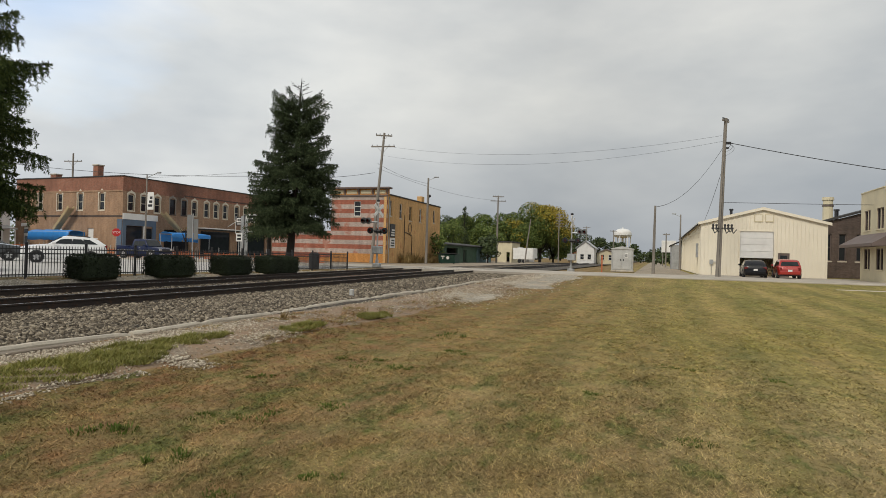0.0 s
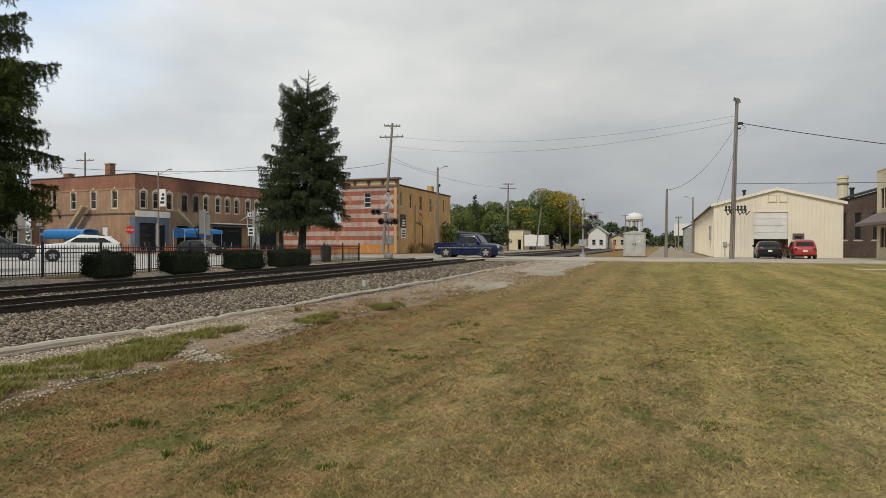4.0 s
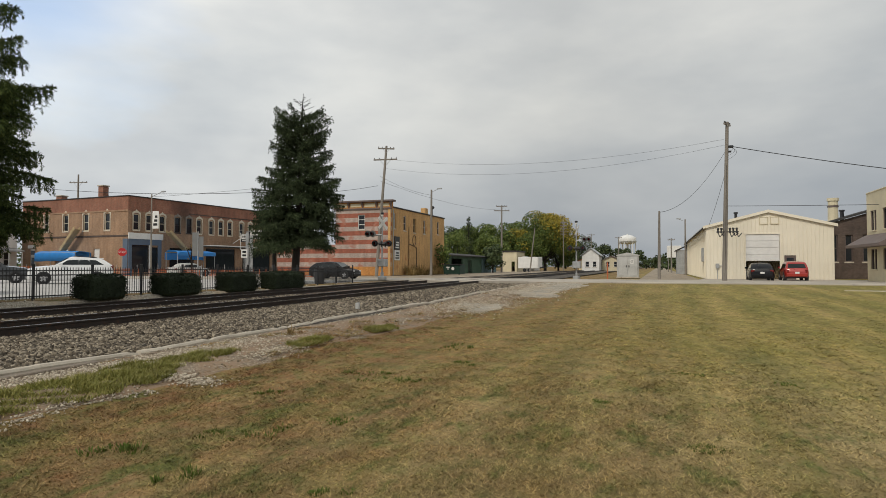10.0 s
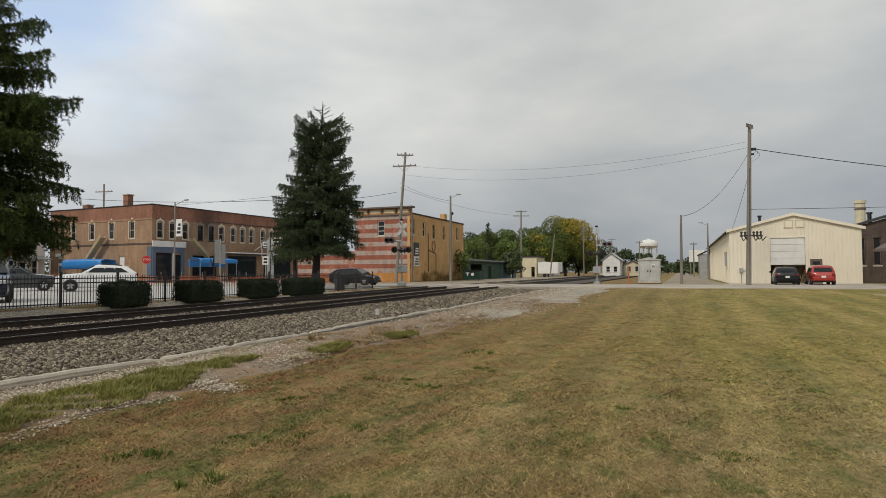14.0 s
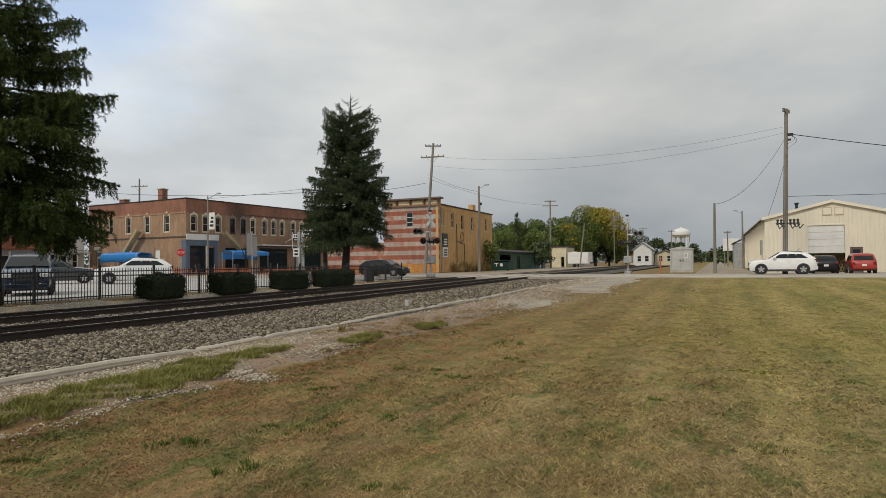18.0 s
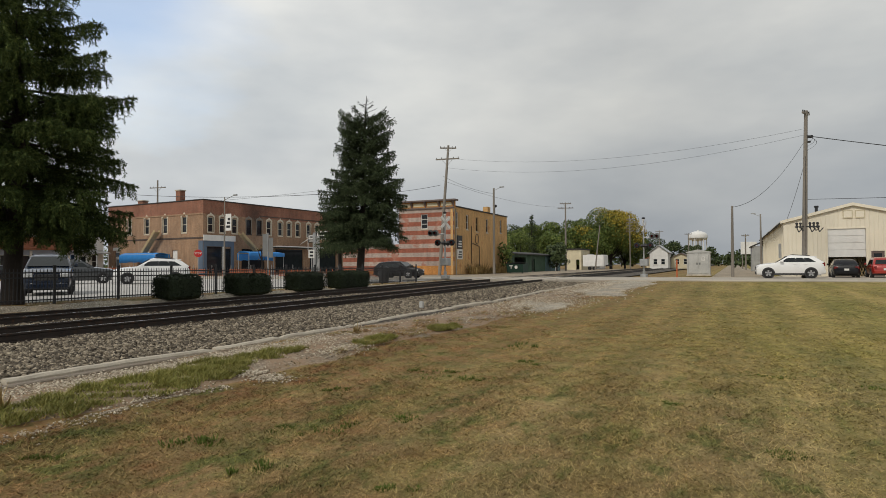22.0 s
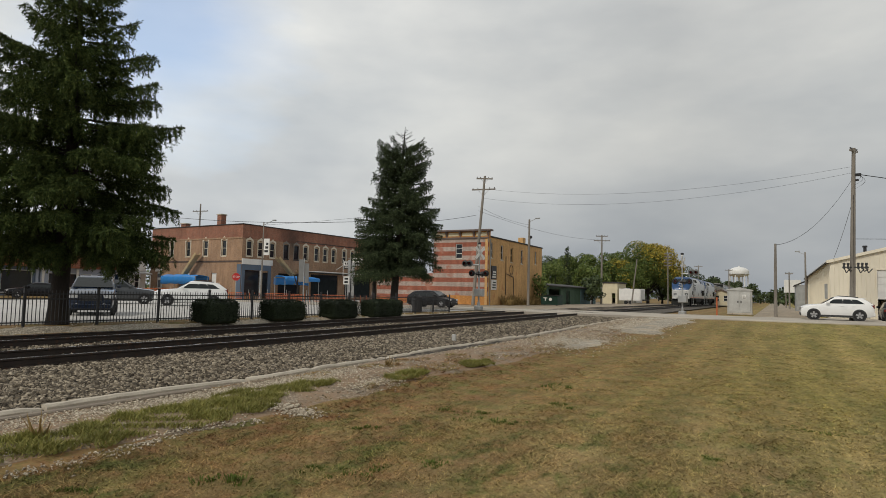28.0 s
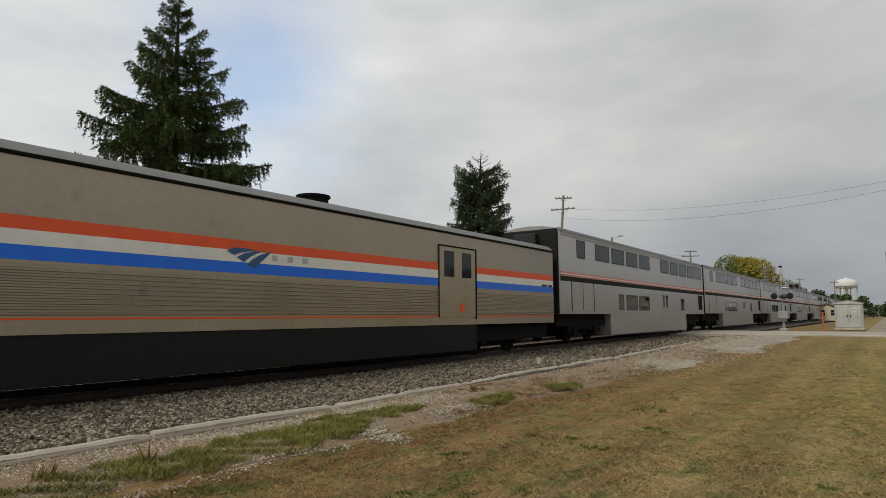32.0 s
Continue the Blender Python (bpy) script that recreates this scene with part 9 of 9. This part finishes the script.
def superliner(at):
    S = thing("double_deck_coach", "tall stainless double-deck passenger coach with a striped waist band", "train car", at, "double-deck coaches")
    LN, W = 27.0, 1.555
    X = W
    coach_shell(S, LN, W, 1.02, 4.72, 5.12, M_SUPER, 0.3)
    part("lower_body", MB().cbox(-W, W, 6.4, 21.3, 0.16, 1.03, 0.03), M_SUPER, S)
    for k in range(7):
        z = 4.62 + k * 0.055
        part("roof_rib", MB().box(X - 0.02 - k * k * 0.0045, X + 0.02 - k * k * 0.0045, 0.4, 26.6, z, z + 0.024), M_SUPER, S)
    for z0, z1, m in ((2.90, 2.94, M_REDLINE), (2.84, 2.88, M_WHITELINE), (2.78, 2.82, M_REDLINE), (2.52, 2.75, M_SKIRT)):
        part("waist_stripe", MB().box(X - 0.004, X + 0.006, 0.3, 26.7, z0, z1), m, S)
    def pane(y0, y1, z0, z1, nm="window"):
        p = part(nm, MB().cbox(X - 0.03, X + 0.008, y0, y1, z0, z1, 0.01), M_AUTOGLASS, S)
        t = 0.05
        part("gasket", MB().box(X - 0.01, X + 0.014, y0 - t, y0, z0 - t, z1 + t).box(X - 0.01, X + 0.014, y1, y1 + t, z0 - t, z1 + t).box(X - 0.01, X + 0.014, y0, y1, z1, z1 + t).box(X - 0.01, X + 0.014, y0, y1, z0 - t, z0), M_BLACK, p)
    pane(2.2, 3.1, 3.72, 4.50)
    for k in range(4):
        pane(4.5 + k * 2.28, 6.35 + k * 2.28, 3.76, 4.50)
    for k in range(5):
        pane(15.6 + k * 2.2, 17.3 + k * 2.2, 3.76, 4.50)
    for y0, y1 in ((7.7, 8.4), (8.9, 10.7), (11.1, 12.9)):
        pane(y0, y1, 1.28, 2.04)
    pane(20.1, 20.8, 1.32, 2.06)
    d = part("boarding_door", MB().cbox(X - 0.03, X + 0.01, 15.5, 17.1, 0.30, 2.40, 0.015), M_SUPER, S)
    part("door_pane", MB().box(X, X + 0.016, 15.75, 16.15, 1.45, 2.25).box(X, X + 0.016, 16.45, 16.85, 1.45, 2.25), M_AUTOGLASS, d)
    part("end_hatch", MB().cbox(X - 0.02, X + 0.012, 25.0, 26.2, 1.35, 2.45, 0.01), M_UNDER, S)
    e = part("equipment_door", MB().cbox(X - 0.02, X + 0.012, 1.5, 4.1, 1.2, 2.46, 0.01), M_SUPER, S)
    part("door_joint", MB().box(X + 0.01, X + 0.018, 2.75, 2.79, 1.2, 2.46).box(X + 0.01, X + 0.018, 4.1, 4.16, 1.15, 2.5).box(X + 0.01, X + 0.018, 1.44, 1.5, 1.15, 2.5), M_UNDER, e)
    rib = MB()
    for a, c in ((4.3, 7.4), (13.1, 15.3), (17.3, 19.9), (21.0, 24.8)):
        for k in range(11):
            rib.box(X - 0.002, X + 0.009, a, c, 1.26 + k * 0.11, 1.29 + k * 0.11)
    for k in range(6):
        rib.box(X - 0.002, X + 0.009, 6.5, 15.2, 0.30 + k * 0.12, 0.33 + k * 0.12)
        rib.box(X - 0.002, X + 0.009, 17.3, 21.2, 0.30 + k * 0.12, 0.33 + k * 0.12)
    tagged(part("fluting", rib, M_SUPER, S), kind="stuff")
    part("end_wall", MB().cbox(-1.5, 1.5, 0.18, 0.26, 1.05, 4.9, 0.05), M_SKIRT, S, "sooty end wall")
    part("diaphragm", MB().cbox(-0.55, 0.55, -0.15, 0.2, 2.5, 4.7, 0.03), M_BLACK, S)
    part("diaphragm", MB().cbox(-0.55, 0.55, 26.75, 27.15, 2.5, 4.7, 0.03), M_BLACK, S)
    part("underframe", MB().box(-1.2, 1.2, 0.5, 26.5, 0.55, 1.03), M_UNDER, S)
    bogie(S, 3.7, 2, 0.46, 2.5)
    bogie(S, 23.6, 2, 0.46, 2.5)
    return lift(S)


TRAIN = []
TRAIN.append((locomotive("154", pose(TRACK_A, 100, RAIL_Z), True), -23.0))
TRAIN.append((locomotive("75", pose(TRACK_A, 125, RAIL_Z), False), 0.7))
TRAIN.append((baggage_car(pose(TRACK_A, 150, RAIL_Z)), 21.6))
first = superliner(pose(TRACK_A, 180, RAIL_Z))
TRAIN.append((first, 48.1))
for k in range(1, 9):
    TRAIN.append((copy_thing(first, pose(TRACK_A, 180 + 27 * k, RAIL_Z)), 48.1 + 27.05 * k))

# ---- lawn blades and loose stones ----
def lawn_spots(rng, n, d0, d1):
    """Random points on the lawn, thickest before the viewer and thinning out evenly with distance and to all sides."""
    az = np.radians(rng.uniform(-74, 21, n) + rng.normal(0, 9, n))
    d = (d0 ** -0.25 + rng.random(n) * (d1 ** -0.25 - d0 ** -0.25)) ** -4.0
    d = np.abs(d + rng.normal(0, 0.55, n))
    round_about = rng.random(n) < 0.12
    az = np.where(round_about, rng.uniform(-math.pi, math.pi, n), az)
    d = np.where(round_about, 9.0 * np.sqrt(rng.random(n)), d)
    return d * np.sin(az), d * np.cos(az), d


def lawn_blades():
    rng = np.random.default_rng(5)
    V = []
    for n in (145000,) * 4:
        x, y, d = lawn_spots(rng, n, 2.3, 45.0)
        edge = np.where(y < 9, -6.0 + 0.06 * np.sin(y * 4.0), -6.0 + 0.35 * np.sin(y * 0.9) + 0.25 * np.sin(y * 2.3 + 1))
        patch = np.sin(x * 4.1 + 1.7 * np.sin(y * 1.3)) * np.sin(y * 1.9 + 1.3 * np.sin(x * 2.7)) + 0.35 * np.sin(x * 11 + y * 5)
        keep = ((x > edge - rng.exponential(1.0, n) * np.where(y < 9, 0.08, 0.35)) | ((y > 9.0) & (patch > -0.10 + 0.34 * (-6.2 - x)))) & (x > -8.0) & (y < 44.3)
        x, y, d = x[keep], y[keep], d[keep]
        m = len(x)
        tuft = 0.5 + 0.5 * np.sin(x * 3.1 + 2 * np.sin(y * 1.9)) * np.sin(y * 2.7 + 2 * np.sin(x * 1.3))
        h = (0.012 + 0.024 * rng.random(m)) * (0.6 + 0.8 * tuft) / (1 + 0.02 * d)
        h *= np.where(x < -5.3, 1.4, 1.0)
        w = 0.0018 + 0.0008 * d
        a = rng.uniform(0, 2 * math.pi, m)
        lean = rng.normal(size=(m, 2)) * (1.3 + 0.10 * d)[:, None]
        z = ground_z(x, y) - 0.004 + np.where(x < -6.15, 0.037, 0.0)
        B = np.stack([x, y, z], 1)
        S = np.stack([np.cos(a) * w, np.sin(a) * w, np.zeros(m)], 1)
        T = B + np.stack([lean[:, 0] * h, lean[:, 1] * h, h], 1)
        V.append(np.stack([B - S, B + S, T], 1).reshape(-1, 3))
    V = np.concatenate(V)
    return tagged(new("lawn_blades", raw_mesh("lawn_blades", V, np.arange(len(V)).reshape(-1, 3), M_BLADE)), "short dry straw and green grass blades of the lawn", "grass", kind="stuff")


lawn_blades()


def long_grass():
    """The ragged strip of longer yellow-green grass along the gravel, and thin spots of it in the lawn."""
    rng = np.random.default_rng(15)
    n = 420000
    x, y = rng.uniform(-7.9, -5.6, n), rng.uniform(-1.5, 16, n)
    upper = np.interp(y, [-2, 4.0, 5.5, 7.2, 8.2, 9.1], [-7.0, -7.05, -7.25, -7.45, -7.45, -7.1]) + 0.10 * np.sin(y * 3.3) + 0.05 * np.sin(y * 8.1)
    lower = np.interp(y, [-2, 4.0, 5.8, 6.6, 7.6, 9.1], [-6.2, -6.22, -6.22, -6.3, -6.75, -6.85]) + 0.06 * np.sin(y * 4.7 + 1) + 0.04 * np.sin(y * 11.0)
    strip = (x > upper) & (x < lower) & (y < 9.1)
    tail = ((x + 6.45) / 0.24) ** 2 + ((y - 10.6) / 0.75) ** 2 < 1 + 0.4 * np.sin(x * 19) * np.sin(y * 5)
    spot = ((x + 6.3) / 0.3) ** 2 + ((y - 13.6) / 0.7) ** 2 < 1 + 0.4 * np.sin(x * 8) * np.sin(y * 6)
    clump = np.sin(x * 7.3 + 2 * np.sin(y * 3.1)) * np.sin(y * 5.7 + 2 * np.sin(x * 4.3))
    keep = (strip | tail | spot) & (rng.random(n) < 0.30 + 0.34 * clump)
    x, y, clump = x[keep], y[keep], clump[keep]
    m = len(x)
    d = np.hypot(x, y)
    h = (0.03 + 0.05 * rng.random(m)) * (1.0 + 0.45 * clump)
    w = 0.0025 + 0.0006 * d
    a = rng.uniform(0, 2 * math.pi, m)
    lean = rng.normal(size=(m, 2)) * 0.75
    B = np.stack([x, y, ground_z(x, y) + 0.034], 1)
    S = np.stack([np.cos(a) * w, np.sin(a) * w, np.zeros(m)], 1)
    T = B + np.stack([lean[:, 0] * h, lean[:, 1] * h, h], 1)
    V = np.stack([B - S, B + S, T], 1).reshape(-1, 3)
    return tagged(new("long_grass", raw_mesh("long_grass", V, np.arange(len(V)).reshape(-1, 3), M_LONGGRASS)), "ragged strip of longer yellow-green grass on the gravel", "grass", kind="stuff")


long_grass()


def loose_stones(name, label, material, P, size, seed):
    """Broken stones: squashed, cut octahedra, each turned its own way."""
    rng = np.random.default_rng(seed)
    n = len(P)
    base = np.array([(1, 0, 0), (-1, 0, 0), (0, 1, 0), (0, -1, 0), (0, 0, 1), (0, 0, -1)], float)
    tri = np.array([(0, 2, 4), (2, 1, 4), (1, 3, 4), (3, 0, 4), (2, 0, 5), (1, 2, 5), (3, 1, 5), (0, 3, 5)])
    shape = base[None] * rng.uniform(0.55, 1.25, (n, 6, 1)) + rng.normal(size=(n, 6, 3)) * 0.22
    q = rng.normal(size=(n, 4))
    q /= np.linalg.norm(q, axis=1, keepdims=True)
    w, x, y, z = q.T
    R = np.stack([np.stack([1 - 2 * (y * y + z * z), 2 * (x * y - z * w), 2 * (x * z + y * w)], 1), np.stack([2 * (x * y + z * w), 1 - 2 * (x * x + z * z), 2 * (y * z - x * w)], 1), np.stack([2 * (x * z - y * w), 2 * (y * z + x * w), 1 - 2 * (x * x + y * y)], 1)], 1)
    V = np.einsum("nij,nkj->nki", R, shape) * (size * rng.uniform(0.6, 1.4, n))[:, None, None] * np.array([1, 1, 0.8]) + P[:, None, :]
    F = (np.arange(n) * 6)[:, None, None] + tri[None]
    return tagged(new(name, raw_mesh(name, V.reshape(-1, 3), F.reshape(-1, 3), material)), label, "stones", kind="stuff")


rng_s = np.random.default_rng(8)
pts = []
for n, y0, y1, x0, x1 in ((21000, 0, 10, -12.5, -8.35), (15000, 10, 22, -12.5, -8.35), (9000, 22, 44, -12.5, -8.35), (5000, 4, 26, -14.9, -12.5), (6000, 4, 26, -16.6, -14.5), (3000, 4, 26, -19.2, -16.6)):
    x, y = rng_s.uniform(x0, x1, n), rng_s.uniform(y0, y1, n)
    pts.append(np.stack([x, y, bed_z(x, y) + 0.012], 1))
P = np.concatenate(pts)
P = P[P[:, 0] < -8.50 - 0.006 * P[:, 1] + 0.09 * np.sin(P[:, 1] * 0.42 - 2.2)]
loose_stones("ballast_stones", "broken grey and brown ballast stones", M_STONE, P, 0.036 + 0.0007 * np.clip(P[:, 1], 0, 40), 2)
# pale chips lie in drifts: along the timber, in a thin line beside the grass strip, in two bare spots and thinly over the dirt
drifts = [(5200, -7.66, 6.3, 0.20, 1.9), (2000, -7.5, 9.0, 0.35, 1.1), (650, -6.1, 6.95, 0.24, 0.14), (700, -6.42, 9.5, 0.16, 0.45), (700, -7.3, 3.2, 0.5, 0.8), (2500, -6.7, 22.5, 0.8, 2.2), (2500, -6.6, 33.0, 1.0, 4.0)]
xs = [rng_s.normal(cx, sx, k) for k, cx, cy, sx, sy in drifts] + [rng_s.uniform(-8.25, -6.3, 2600)]
ys = [rng_s.normal(cy, sy, k) for k, cx, cy, sx, sy in drifts] + [rng_s.uniform(-1, 40, 2600)]
y = rng_s.uniform(2.0, 6.2, 650)
xs.append(-6.08 + 0.10 * np.sin(y * 2.1) + rng_s.normal(0, 0.07, 650))
x, y = np.concatenate(xs), np.concatenate(ys + [y])
keep = (x > -8.26 - 0.006 * y + 0.09 * np.sin(y * 0.42 - 2.2)) & (y < 43)
x, y = x[keep], y[keep]
loose_stones("limestone_chips", "small pale limestone chips in drifts beside the kerb", M_CHIPSTONE, np.stack([x, y, ground_z(x, y) + np.where(x < -6.15, 0.034, 0.012)], 1), 0.013 + 0.0006 * np.clip(y, 0, 40), 3)


x, y = rng_s.normal(-19.3, 0.28, 3500), rng_s.uniform(2, 42, 3500)
loose_stones("limestone_chips", "pale stones strewn between track and iron fence", M_CHIPSTONE, np.stack([x, y, np.maximum(ground_z(x, y), 0.14) + 0.05], 1), 0.022 + 0.0006 * y, 6)


def motions():
    """Key all that moves: the street traffic and the train."""
    # pickup drives over the crossing from west to east
    way = [(0.0, -47.9), (2.2, -31.5), (2.6, -27.7), (3.0, -23.6), (3.4, -19.95), (4.0, -15.25), (5.2, -5.5), (6.5, 5.25), (7.0, 10.2), (7.5, 15.3), (9.5, 37), (11.0, 54), (32.0, 59)]
    walk(TRUCK, [(t, pose(x, 48.7, 0.51)) for t, x in way])
    way = [(0.0, -69), (2.0, -56.7), (3.5, -45.8), (5.5, -34.6), (7.2, -28.3), (8.0, -27.3), (8.6, -27.1), (32.0, -27.1)]
    walk(HATCH, [(t, pose(x, 48.7, 0.51)) for t, x in way])
    way = [(0.0, 59), (12.0, 42), (14.5, 22.0), (15.5, 13.9), (16.5, 8.55), (17.0, 6.6), (17.5, 5.35), (18.0, 4.57), (18.6, 4.04), (19.2, 3.83), (32.0, 3.83)]
    walk(CROSSOVER, [(t, pose(x, 52.3, 0.5, 0, 0, 180)) for t, x in way])
    way = [(0.0, -108, 48.7, 0), (5.0, -84, 48.7, 0), (8.0, -57, 48.7, 0), (9.0, -50.7, 49.6, 20), (10.0, -48.6, 55, 80), (11.5, -48.4, 67, 90), (14.0, -48.4, 92, 90), (32.0, -48.4, 98, 90)]
    walk(SEDAN, [(t, pose(x, y, 0.5, 0, 0, a)) for t, x, y, a in way])
    # the train comes on along the far track, easing off a little as it passes
    nose = [(0.0, 1248), (8.0, 922), (16.0, 596), (24.0, 270), (27.5, 129.0), (28.0, 108.0), (29.0, 67.5), (30.0, 28.2), (30.4, 13.0), (30.8, -2.5), (31.0, -10.35), (31.2, -17.9), (31.6, -32.1), (32.0, -46.5)]
    for ob, back in TRAIN:
        walk(ob, [(t, pose(TRACK_A, y + 23.8 + back, RAIL_Z + float(climb_z(y + 23.8 + back + 10)))) for t, y in nose])


motions()
